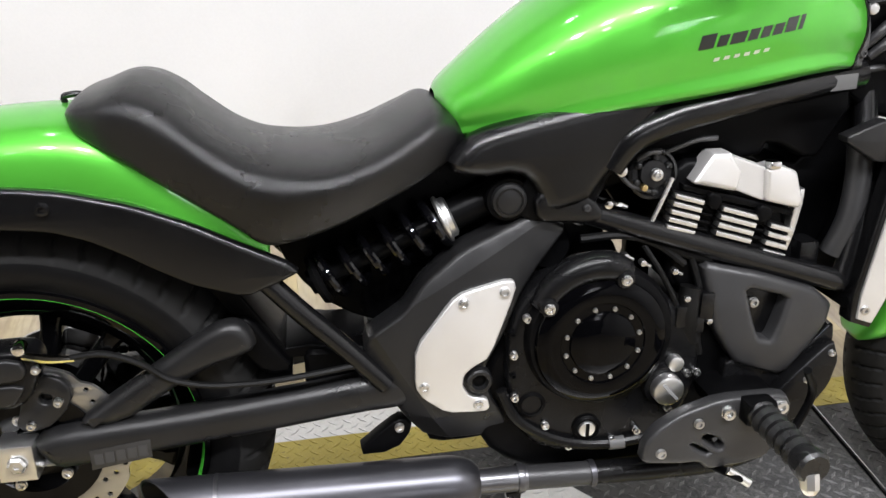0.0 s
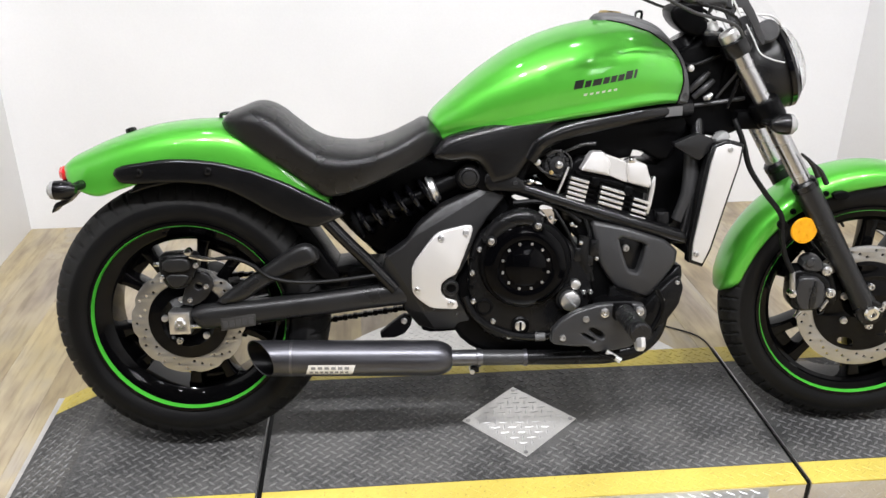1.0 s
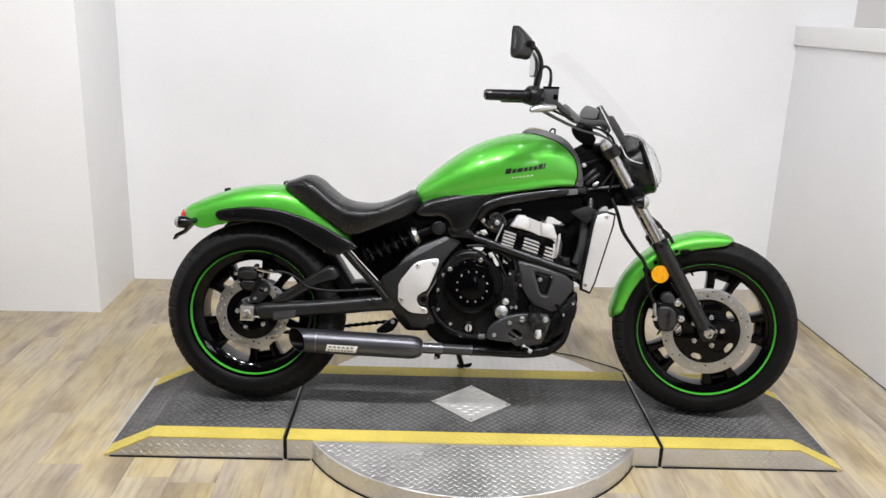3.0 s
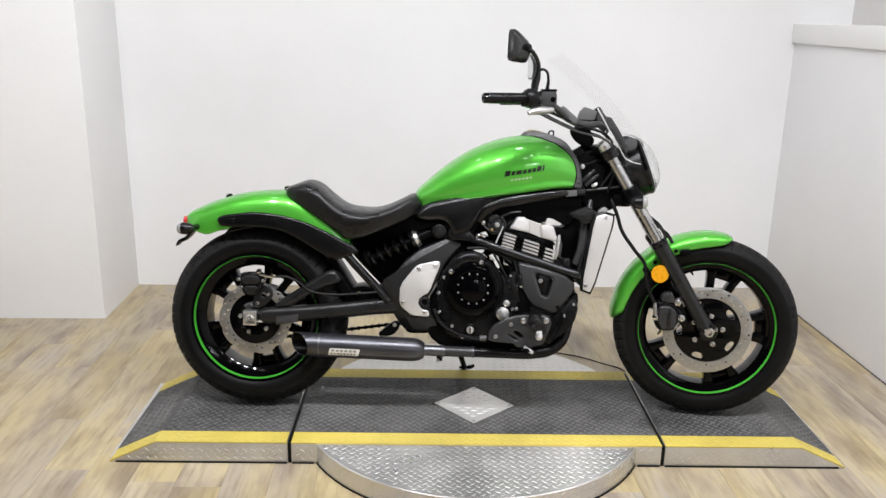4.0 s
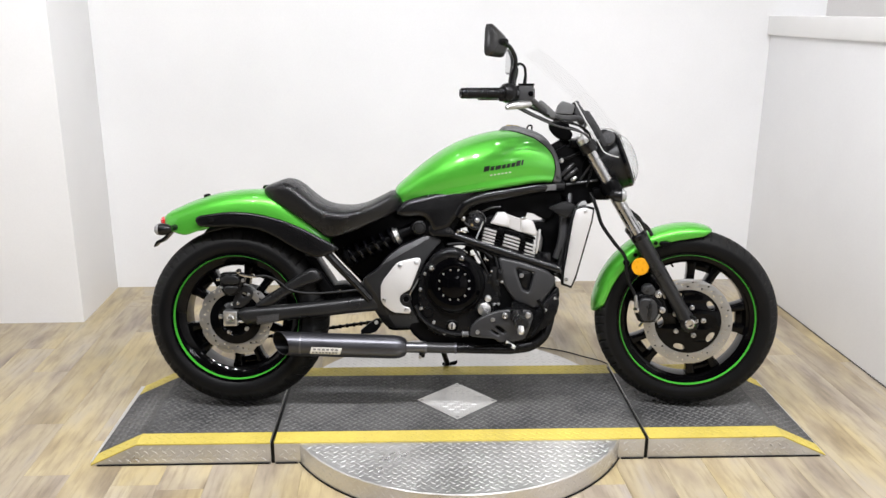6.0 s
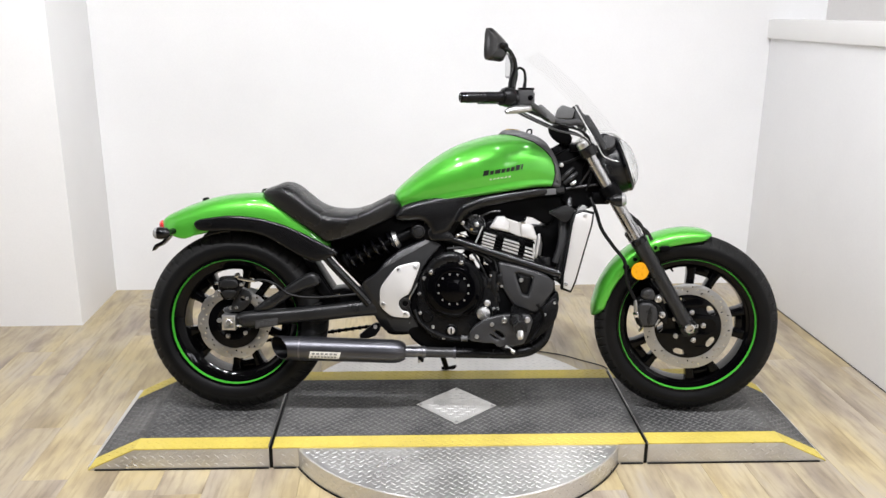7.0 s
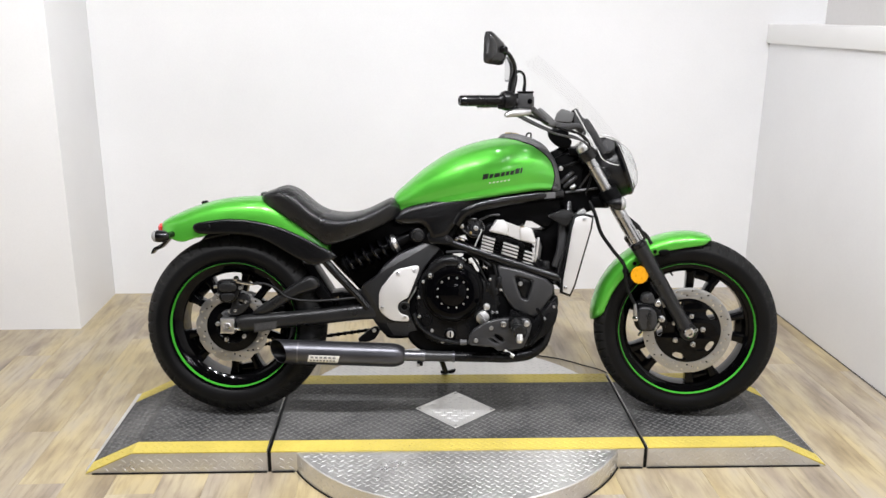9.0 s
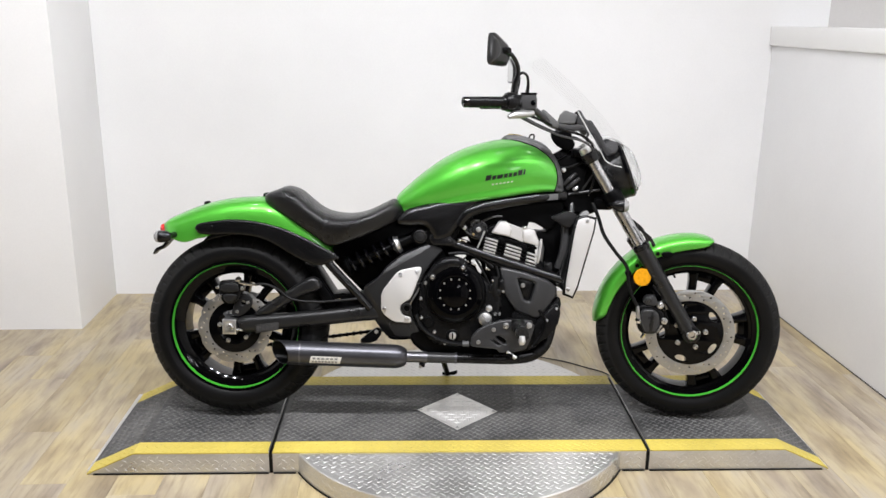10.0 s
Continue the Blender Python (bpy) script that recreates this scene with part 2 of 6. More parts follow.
def laminate():
    """Rustic oak laminate: long grain along the plank, patches and knots, each plank its own tone."""
    m = bpy.data.materials.new("oak_laminate")
    m.use_nodes = True
    nodes, links = m.node_tree.nodes, m.node_tree.links
    b = nodes["Principled BSDF"]
    tc, info = nodes.new("ShaderNodeTexCoord"), nodes.new("ShaderNodeObjectInfo")
    shift = nodes.new("ShaderNodeVectorMath")
    shift.operation = "MULTIPLY_ADD"
    comb = nodes.new("ShaderNodeCombineXYZ")
    for k in range(3):
        links.new(info.outputs["Random"], comb.inputs[k])
    links.new(comb.outputs[0], shift.inputs[0])
    shift.inputs[1].default_value = (37.0, 61.0, 17.0)
    links.new(tc.outputs["Object"], shift.inputs[2])
    stretch = nodes.new("ShaderNodeMapping")
    stretch.inputs["Scale"].default_value = (1.0, 0.09, 1.0)
    links.new(shift.outputs[0], stretch.inputs[0])
    patch_map = nodes.new("ShaderNodeMapping")
    patch_map.inputs["Scale"].default_value = (1.0, 0.3, 1.0)
    links.new(shift.outputs[0], patch_map.inputs[0])
    grain = noise_tex(nodes, links, stretch.outputs[0], 70, 6, 0.55)
    patch = noise_tex(nodes, links, patch_map.outputs[0], 9, 4, 0.55)
    tint = noise_tex(nodes, links, patch_map.outputs[0], 3.5, 3, 0.5)
    knots = nodes.new("ShaderNodeTexVoronoi")
    knots.inputs["Scale"].default_value = 2.4
    links.new(patch_map.outputs[0], knots.inputs["Vector"])
    knot = ramp(nodes, links, knots.outputs["Distance"], [(0.0, (0.45, 0.4, 0.35)), (0.05, (1, 1, 1))])
    tone = ramp(nodes, links, patch, [(0.3, (0.222, 0.178, 0.128)), (0.43, (0.315, 0.262, 0.19)), (0.55, (0.41, 0.348, 0.24)), (0.68, (0.365, 0.322, 0.262))])
    hue = ramp(nodes, links, tint, [(0.38, (1.04, 1.0, 0.8)), (0.5, (1.0, 1.0, 0.96)), (0.62, (0.93, 0.945, 1.03))])
    fine = ramp(nodes, links, grain, [(0.3, (0.77, 0.75, 0.73)), (0.5, (1, 1, 1)), (0.78, (1.08, 1.07, 1.05))])
    each = ramp(nodes, links, info.outputs["Random"], [(0.0, (0.9, 0.89, 0.88)), (0.5, (1.0, 0.99, 0.97)), (1.0, (1.05, 1.05, 1.05))])

    def times(a, c):
        x = nodes.new("ShaderNodeMix")
        x.data_type, x.blend_type = "RGBA", "MULTIPLY"
        x.inputs[0].default_value = 1.0
        links.new(a, x.inputs[6])
        links.new(c, x.inputs[7])
        return x.outputs[2]

    links.new(times(times(times(times(tone, hue), fine), each), knot), b.inputs["Base Color"])
    rr = nodes.new("ShaderNodeMapRange")
    links.new(patch, rr.inputs[0])
    rr.inputs[3].default_value, rr.inputs[4].default_value = 0.34, 0.52
    links.new(rr.outputs[0], b.inputs["Roughness"])
    bp = nodes.new("ShaderNodeBump")
    bp.inputs["Strength"].default_value, bp.inputs["Distance"].default_value = 0.15, 0.001
    links.new(grain, bp.inputs["Height"])
    links.new(bp.outputs[0], b.inputs["Normal"])
    return m


OAK = laminate()

# ---------------------------------------------------------------- mesh helpers


def finish(ob, mat, sharp=32):
    ob.data.materials.append(mat)
    ob.data.shade_smooth()
    ob.data.set_sharp_from_angle(angle=radians(sharp))
    return ob


def part(name, bm, mat, parent=None, label="", sharp=32):
    """One mesh object from a bmesh, under its thing or part."""
    bmesh.ops.recalc_face_normals(bm, faces=bm.faces)
    me = bpy.data.meshes.new(name)
    bm.to_mesh(me)
    bm.free()
    ob = finish(new(name, me), mat, sharp)
    ob.parent = parent
    return tagged(ob, label)


def joined(*bms):
    """Several bmeshes made into one."""
    out = bmesh.new()
    for b in bms:
        me = bpy.data.meshes.new("tmp")
        b.to_mesh(me)
        b.free()
        out.from_mesh(me)
        bpy.data.meshes.remove(me)
    return out


def box(x0, x1, y0, y1, z0, z1, bevel=0.0, seg=2):
    bm = bmesh.new()
    bmesh.ops.create_cube(bm, size=1.0, matrix=Matrix.LocRotScale(((x0 + x1) / 2, (y0 + y1) / 2, (z0 + z1) / 2), None, (x1 - x0, y1 - y0, z1 - z0)))
    if bevel:
        bmesh.ops.bevel(bm, geom=bm.edges[:], offset=bevel, segments=seg, affect="EDGES", profile=0.6)
    return bm


def rounded(points, turns=2, q=0.25):
    """A closed outline with its corners cut round."""
    p = [Vector(a) for a in points]
    for _ in range(turns):
        p = [w for a, b in zip(p, p[1:] + p[:1]) for w in (a.lerp(b, q), a.lerp(b, 1 - q))]
    return p


def plate(outlines, y0, y1, bevel=0.002, res=2):
    """Outlines in (x, z), the first the edge and the others holes, made into a plate from y0 to y1."""
    cu = bpy.data.curves.new("tmp", "CURVE")
    cu.dimensions, cu.fill_mode = "2D", "BOTH"
    cu.extrude, cu.bevel_depth, cu.bevel_resolution, cu.offset = max(abs(y1 - y0) / 2 - bevel, 0.0002), bevel, res, -bevel
    for pts in outlines:
        sp = cu.splines.new("POLY")
        sp.points.add(len(pts) - 1)
        for v, p in zip(sp.points, pts):
            v.co = (p[0], p[1], 0, 1)
        sp.use_cyclic_u = True
    ob = new("tmp", cu)
    me = bpy.data.meshes.new_from_object(ob, depsgraph=bpy.context.evaluated_depsgraph_get())
    bpy.data.objects.remove(ob)
    bpy.data.curves.remove(cu)
    bm = bmesh.new()
    bm.from_mesh(me)
    bpy.data.meshes.remove(me)
    bmesh.ops.remove_doubles(bm, verts=bm.verts[:], dist=0.00005)
    mid = (y0 + y1) / 2
    for v in bm.verts:
        v.co = Vector((v.co.x, mid - v.co.z, v.co.y))
    return bm


def circle(cx, cz, r, n=32, a0=0.0):
    return [(cx + r * math.cos(a0 + 2 * math.pi * k / n), cz + r * math.sin(a0 + 2 * math.pi * k / n)) for k in range(n)]


def spline(points, n):
    """n + 1 points on a smooth line through the given ones (any number of numbers each)."""
    p = np.array(points, float)
    d = np.r_[0, np.cumsum(np.linalg.norm(np.diff(p[:, :3], axis=0), axis=1))]
    tang = np.gradient(p, d, axis=0) if len(p) > 2 else np.repeat((p[1:] - p[:1]) / d[-1], 2, 0)
    out = []
    for s in np.linspace(0, d[-1], n + 1):
        k = min(max(int(np.searchsorted(d, s) - 1), 0), len(p) - 2)
        h = d[k + 1] - d[k]
        u = (s - d[k]) / h
        out.append((2 * u**3 - 3 * u**2 + 1) * p[k] + (u**3 - 2 * u**2 + u) * h * tang[k] + (3 * u**2 - 2 * u**3) * p[k + 1] + (u**3 - u**2) * h * tang[k + 1])
    return np.array(out)


def skin(rings, closed=True, caps=True):
    """A surface over rings of points."""
    bm = bmesh.new()
    vs = [[bm.verts.new(p) for p in ring] for ring in rings]
    n = len(vs[0])
    for a, b in zip(vs, vs[1:]):
        for k in range(n if closed else n - 1):
            bm.faces.new((a[k], a[(k + 1) % n], b[(k + 1) % n], b[k]))
    if caps and closed:
        bm.faces.new(vs[0][::-1])
        bm.faces.new(vs[-1])
    bm.normal_update()
    return bm


def tube(points, radius, n=24, sides=14, straight=False, squash=1.0):
    """A round bar along a smooth line; radius a number or one for each given point."""
    p = np.array(points, float)
    r = np.broadcast_to(np.array(radius, float), (len(p),))
    path = np.c_[p, r] if straight or len(p) == 2 else spline(np.c_[p, r], n)
    rings, up = [], None
    for k in range(len(path)):
        t = Vector(path[min(k + 1, len(path) - 1)][:3] - path[max(k - 1, 0)][:3]).normalized()
        if up is None:
            up = t.orthogonal().normalized()
        up = (up - t * up.dot(t)).normalized()
        side = t.cross(up)
        rings.append([Vector(path[k][:3]) + (math.cos(a) * up + squash * math.sin(a) * side) * float(path[k][3]) for a in np.linspace(0, 2 * math.pi, sides, endpoint=False)])
    return skin(rings)


def lathe(profile, centre, axis=(0, 1, 0), n=48, closed_profile=False):
    """A body of revolution: profile of (radius, height along the axis)."""
    ax = Vector(axis).normalized()
    u = Vector((1, 0, 0)) if abs(ax.x) < 0.9 else Vector((0, 0, 1))
    u = (u - ax * u.dot(ax)).normalized()
    w = ax.cross(u)
    prof = list(profile) + ([profile[0]] if closed_profile else [])
    rings = [[Vector(centre) + ax * float(h) + (math.cos(a) * u + math.sin(a) * w) * float(r) for a in np.linspace(0, 2 * math.pi, n, endpoint=False)] for r, h in prof]
    bm = skin(rings, True, not closed_profile)
    bmesh.ops.remove_doubles(bm, verts=bm.verts[:], dist=0.00002)
    return bm


def knob(x, y, z, r, h, n=24, round_off=0.25):
    """A round head that stands h out from y towards the right-hand side of the motorcycle."""
    c = r * round_off
    return lathe([(0.0001, 0.002), (r, 0.002), (r, -h + c), (r - 0.3 * c, -h + 0.3 * c), (r - c, -h), (0.0001, -h)], (x, y, z), (0, 1, 0), n)


def bolt_head(x, y, z, r=0.0065, h=0.006):
    """A socket-head bolt with its hexagon recess."""
    outer = knob(x, y, z, r, h * 0.55, 20, 0.3)
    rim = plate([circle(x, z, r * 0.85, 20), circle(x, z, r * 0.48, 6)], y - h, y - h * 0.5, 0.0004, 1)
    return joined(outer, rim)


def bulged(bm, cx, cz, k, step=0.0):
    """Bows a plate outwards about (cx, cz); step cuts its flat faces so that they bend smoothly."""
    if step:
        for axis in (0, 2):
            lo, hi = min(v.co[axis] for v in bm.verts), max(v.co[axis] for v in bm.verts)
            for i in range(1, int((hi - lo) / step) + 1):
                at, normal = [0.0, 0.0, 0.0], [0.0, 0.0, 0.0]
                at[axis], normal[axis] = lo + i * step, 1.0
                bmesh.ops.bisect_plane(bm, geom=bm.verts[:] + bm.edges[:] + bm.faces[:], dist=1e-5, plane_co=at, plane_no=normal)
    for v in bm.verts:
        v.co.y += k * ((v.co.x - cx) ** 2 + (v.co.z - cz) ** 2)
    return bm


def facet(bm, point, direction, slope):
    """Folds the part of a plate beyond a line in the side view inwards, like a chamfered casting."""
    d = Vector((direction[0], 0, direction[1])).normalized()
    p = Vector((point[0], 0, point[1]))
    bmesh.ops.bisect_plane(bm, geom=bm.verts[:] + bm.edges[:] + bm.faces[:], dist=1e-5, plane_co=p, plane_no=d)
    for v in bm.verts:
        far = (v.co - p).dot(d)
        if far > 0:
            v.co.y += far * slope
    return bm

# ---------------------------------------------------------------- the room
BACK, PILLAR_Y, PILLAR_X, RIGHT, LEFT, REAR = 1.81, 1.298, -1.726, 1.672, -3.2, -8.6


# the bay stands turned a little to the turntable, about the inner corner by the wall return
BAY = Matrix.Translation((-1.726, 1.81, 0)) @ Matrix.Rotation(radians(1.4), 4, "Z") @ Matrix.Translation((1.726, -1.81, 0))


def room_part(name, bm, mat, label, category):
    ob = tagged(part(name, bm, mat), label, category, kind="structure")
    ob.matrix_basis = BAY
    return ob


room_part("wall_back", box(PILLAR_X - 0.1, 2.6, BACK, BACK + 0.12, -0.02, CEILING), WALL, "plain white painted wall behind the turntable", "wall")
room_part("wall_pillar", box(LEFT, PILLAR_X, PILLAR_Y, BACK, -0.02, CEILING, 0.004), WALL, "white painted wall return that juts into the bay", "wall")
room_part("wall_right", box(RIGHT, RIGHT + 0.14, REAR, BACK, -0.02, 1.315, 0.003), WALL, "white painted partition below a capped ledge", "wall")
room_part("wall_right_upper", box(RIGHT + 0.28, RIGHT + 0.4, REAR, BACK, 1.3, CEILING), UPPER, "grey wall set back above the white ledge", "wall")
room_part("trim", box(RIGHT - 0.018, RIGHT + 0.28, REAR, BACK, 1.315, 1.41, 0.006), WALL_TRIM, "white wooden ledge cap along the partition", "ledge")
room_part("wall_left", box(LEFT - 0.12, LEFT, -1.6, PILLAR_Y, -0.02, CEILING), WALL, "plain white painted side wall", "wall")
room_part("wall_left_rear", box(LEFT - 0.12, LEFT, REAR, -1.6, -0.02, CEILING), SHOWROOM, "unseen side wall, coloured dark to cut the front fill light", "wall")
room_part("wall_rear", box(LEFT, RIGHT, REAR - 0.12, REAR, -0.02, CEILING), SHOWROOM, "unseen rear wall, coloured dark to cut the front fill light", "wall")
room_part("ceiling", box(LEFT, RIGHT + 0.4, REAR, BACK + 0.1, CEILING, CEILING + 0.1), CEIL, "unseen ceiling, coloured dark grey to dim the fill light", "ceiling")
floor = room_part("floor", box(LEFT, RIGHT + 0.1, REAR, BACK + 0.05, -0.06, -0.012), OAK, "rustic oak laminate floor in long planks", "floor")

# ---------------------------------------------------------------- the turntable
DECK_Z, DECK_D, GAP_L, GAP_R, BEND, END = 0.075, 0.585, -0.625, 0.603, 1.06, 1.212


def studs(spots, length, width, height, mat, name, parent, label):
    """Raised lozenges of tread plate, all in one mesh. spots: (centre, along, across)."""
    verts, faces = [], []
    for c, u, w in spots:
        n = u.cross(w)
        k = len(verts)
        verts += [c - u * length / 2, c - w * width / 2, c + u * length / 2, c + w * width / 2]
        verts += [c - u * length * 0.3 + n * height, c - w * width * 0.22 + n * height, c + u * length * 0.3 + n * height, c + w * width * 0.22 + n * height]
        faces += [(k + 4, k + 5, k + 6, k + 7)] + [(k + i, k + (i + 1) % 4, k + 4 + (i + 1) % 4, k + 4 + i) for i in range(4)]
    me = bpy.data.meshes.new(name)
    me.from_pydata([tuple(v) for v in verts], [], faces)
    ob = finish(new(name, me), mat, 20)
    ob.parent = parent
    return tagged(ob, label, kind="stuff")


def tread_spots(o, ex, ey, length, depth, keep, pitch=0.029, start=0.0):
    """Places of the lugs of diamond tread plate on the plane o + a ex + b ey: rows that lean by turns, set off by half a step."""
    out = []
    n = ex.cross(ey)
    d1, d2 = (ex + ey * 0.8).normalized(), (ex - ey * 0.8).normalized()
    for j in range(int(depth / pitch * 2)):
        for i in range(-1, int(length / pitch) + 1):
            a, b = (i + 0.25 + 0.5 * (j % 2)) * pitch - start, (j + 0.5) * pitch / 2
            if 0.009 < a < length - 0.009 and keep(a, b):
                u = d1 if j % 2 else d2
                out.append((o + a * ex + b * ey, u, n.cross(u)))
    return out


X, Y, Z = Vector((1, 0, 0)), Vector((0, 1, 0)), Vector((0, 0, 1))
turntable = tagged(new("display_turntable"), "low motorcycle turntable of black tread deck with yellow edge lines", "turntable")

R_DISC, DISC_C = 0.597, Vector((-0.012, 0.286, 0))
disc = part("round_base", lathe([(0.001, 0.0), (R_DISC, 0.0), (R_DISC, 0.069), (R_DISC - 0.003, 0.0722), (0.001, 0.0722)], DISC_C, (0, 0, 1), 160), PLATE, turntable, "round silver diamond-plate base", 25)
studs(tread_spots(DISC_C - Vector((R_DISC, R_DISC, -0.0721)), X, Y, 2 * R_DISC, 2 * R_DISC, lambda a, b: (a - R_DISC) ** 2 + (b - R_DISC) ** 2 < (R_DISC - 0.014) ** 2 and not -0.008 < b - R_DISC + DISC_C.y < DECK_D + 0.008),
      0.024, 0.0058, 0.0011, PLATE_STUD, "base_tread", disc, "raised bright diamond tread")
rim_spots = []
for c, u, w in tread_spots(Vector((0, 0, 0.008)), X, Z, 2 * math.pi * R_DISC, 0.06, lambda a, b: True):
    a = c.x / R_DISC
    along, out = Vector((-math.sin(a), math.cos(a), 0)), Vector((math.cos(a), math.sin(a), 0))
    if not -0.01 < DISC_C.y + R_DISC * out.y < DECK_D + 0.01:
        u3 = along * u.x + Z * u.z
        rim_spots.append((DISC_C + out * (R_DISC - 0.0002) + Z * c.z, u3, out.cross(u3)))
studs(rim_spots, 0.0225, 0.005, 0.0009, PLATE_STUD, "rim_tread", disc, "raised diamond tread round the rim")


def deck_line(x):
    """Height of the deck over the floor: level, and down to the floor at both ends."""
    return DECK_Z * min(1.0, max(0.0, (END - abs(x)) / (END - BEND)))


def deck_section(x0, x1, name, label):
    """A section of the deck from x0 to x1 with plate sides, a tread top and yellow lines."""
    xs = [x0, x1]
    if x0 < -BEND < x1:
        xs = [x0, -BEND, x1]
    if x0 < BEND < x1:
        xs = [x0, BEND, x1]
    top = [(x, deck_line(x) - 0.001 if deck_line(x) > 0.01 else 0.003) for x in xs]
    body = part(name, plate([[(x0, 0.0), *top, (x1, 0.0)]], 0.0, DECK_D, 0.0012, 1), PLATE, turntable, label, 25)

    def strip(y0, y1, lift, thick):
        bm = bmesh.new()
        rows = []
        for x in xs:
            z = max(deck_line(x), 0.004)
            rows.append([bm.verts.new((x, y, z + h)) for y, h in ((y0, -thick), (y0, lift), (y1, lift), (y1, -thick))])
        for a, b in zip(rows, rows[1:]):
            for k in range(4):
                bm.faces.new((a[k], a[(k + 1) % 4], b[(k + 1) % 4], b[k]))
        bm.faces.new(rows[0][::-1])
        bm.faces.new(rows[-1])
        return bm

    mat_ob = part("tread_mat", strip(0.0715, DECK_D - 0.079, 0.001, 0.002), DECK, body, "black tread mat", 25)
    lines = [part("edge_line", strip(y0, y1, 0.0012, 0.0028), YELLOW, body, "worn yellow edge line", 25) for y0, y1 in ((-0.0006, 0.0705), (DECK_D - 0.078, DECK_D - 0.001))]
    spots, line_spots = [], ([], [])
    for a, b in zip(xs, xs[1:]):
        pa, pb = Vector((a, 0, max(deck_line(a), 0.004))), Vector((b, 0, max(deck_line(b), 0.004)))
        ex = (pb - pa).normalized()
        length = (pb - pa).length
        spots += tread_spots(pa + Y * 0.074 + ex.cross(Y) * 0.0009, ex, Y, length, 0.428, lambda u, v: not (abs(a + u * ex.x + 0.008) + abs(v + 0.074 - 0.286) < 0.157))
        for k, (y0, deep) in enumerate(((0.001, 0.068), (DECK_D - 0.076, 0.074))):
            line_spots[k].extend(tread_spots(pa + Y * y0 + ex.cross(Y) * 0.0011, ex, Y, length, deep, lambda u, v: True))
    for line, line_set in zip(lines, line_spots):
        studs(line_set, 0.0235, 0.0064, 0.0013, YELLOW, "line_tread", line, "raised yellow diamond tread")
    studs(spots, 0.0245, 0.0072, 0.0022, DECK_STUD, "mat_tread", mat_ob, "raised worn diamond tread")
    side_spots = []
    for c, u, w in tread_spots(Vector((x0, -0.0002, 0.0095)), X, Z, x1 - x0, 0.06, lambda a, b: True):
        if deck_line(c.x) > c.z + 0.009 and not (DISC_C.x - 0.535 < c.x < DISC_C.x + 0.535):
            side_spots.append((c, u, w))
    if side_spots:
        studs(side_spots, 0.0225, 0.005, 0.0009, PLATE_STUD, "side_tread", body, "raised bright diamond tread")
    return body


deck_section(-END, GAP_L - 0.006, "ramp_deck", "ramped deck section with diamond-plate side")
deck_section(GAP_L + 0.006, GAP_R - 0.006, "centre_deck", "level middle deck section with a silver inlay")
deck_section(GAP_R + 0.006, END, "ramp_deck", "ramped deck section with diamond-plate side")
for end in (-1, 1):
    lip = bmesh.new()
    a = [lip.verts.new(v) for v in ((end * (END - 0.004), 0.02, 0.001), (end * (END - 0.004), DECK_D, 0.001), (end * (END + (0.016 if end < 0 else 0.006)), DECK_D, 0.001), (end * (END + (0.008 if end < 0 else 0.003)), 0.02, 0.001))]
    b = [lip.verts.new(v.co + Z * 0.003) for v in a]
    lip.faces.new(a), lip.faces.new(b)
    for k in range(4):
        lip.faces.new((a[k], a[(k + 1) % 4], b[(k + 1) % 4], b[k]))
    part("ramp_lip", lip, PLATE, turntable, "thin bare metal ramp lip", 25)
INLAY_C, E1, E2 = Vector((-0.008, 0.2855, 0)), Matrix.Rotation(radians(42.0), 3, "Z") @ X, Matrix.Rotation(radians(42.0), 3, "Z") @ Y
INLAY_H = 0.1015
inlay_bm = box(-INLAY_H, INLAY_H, -INLAY_H, INLAY_H, 0.0, 0.002, 0.0008, 1)
inlay_bm.transform(Matrix.Translation(INLAY_C + Z * (DECK_Z + 0.0012)) @ Matrix.Rotation(radians(42.0), 4, "Z"))
inlay = part("diamond_inlay", inlay_bm, PLATE, turntable, "square bright diamond-plate inlay set cornerwise", 25)
studs(tread_spots(INLAY_C - (E1 + E2) * INLAY_H + Z * (DECK_Z + 0.0031), E1, E2, 2 * INLAY_H, 2 * INLAY_H, lambda a, b: 0.012 < b < 2 * INLAY_H - 0.012), 0.0245, 0.006, 0.0011, PLATE_STUD, "inlay_tread", inlay, "raised bright diamond tread")
for ba, bb in ((-1, -1), (-1, 1), (1, -1), (1, 1)):
    part("bolt", lathe([(0.0005, 0), (0.006, 0), (0.005, 0.002), (0.0005, 0.0025)], INLAY_C + (E1 * ba + E2 * bb) * (INLAY_H - 0.011) + Z * (DECK_Z + 0.003), (0, 0, 1), 12), STEEL, inlay)
# thin black strips between the turntable and the floor, and a dark joint at the foot of the partition
seal = part("foot_strip", lathe([(R_DISC - 0.01, 0.0005), (R_DISC + 0.003, 0.0005), (R_DISC + 0.003, 0.005), (R_DISC - 0.01, 0.005)], DISC_C, (0, 0, 1), 160, True), RUBBER, turntable, "thin black strip round the foot of the turntable")
for x0, x1 in ((-END + 0.02, GAP_L - 0.008), (GAP_L + 0.008, -0.545), (0.521, GAP_R - 0.008), (GAP_R + 0.008, END - 0.02)):
    part("foot_strip", box(x0, x1, -0.004, 0.01, 0.0005, 0.005, 0.001, 1), RUBBER, turntable, "thin black strip round the foot of the turntable")
room_part("baseboard", box(RIGHT - 0.003, RIGHT + 0.002, REAR, BACK, 0.0005, 0.004), WARN_LABEL, "thin dark joint along the foot of the partition", "floor joint")

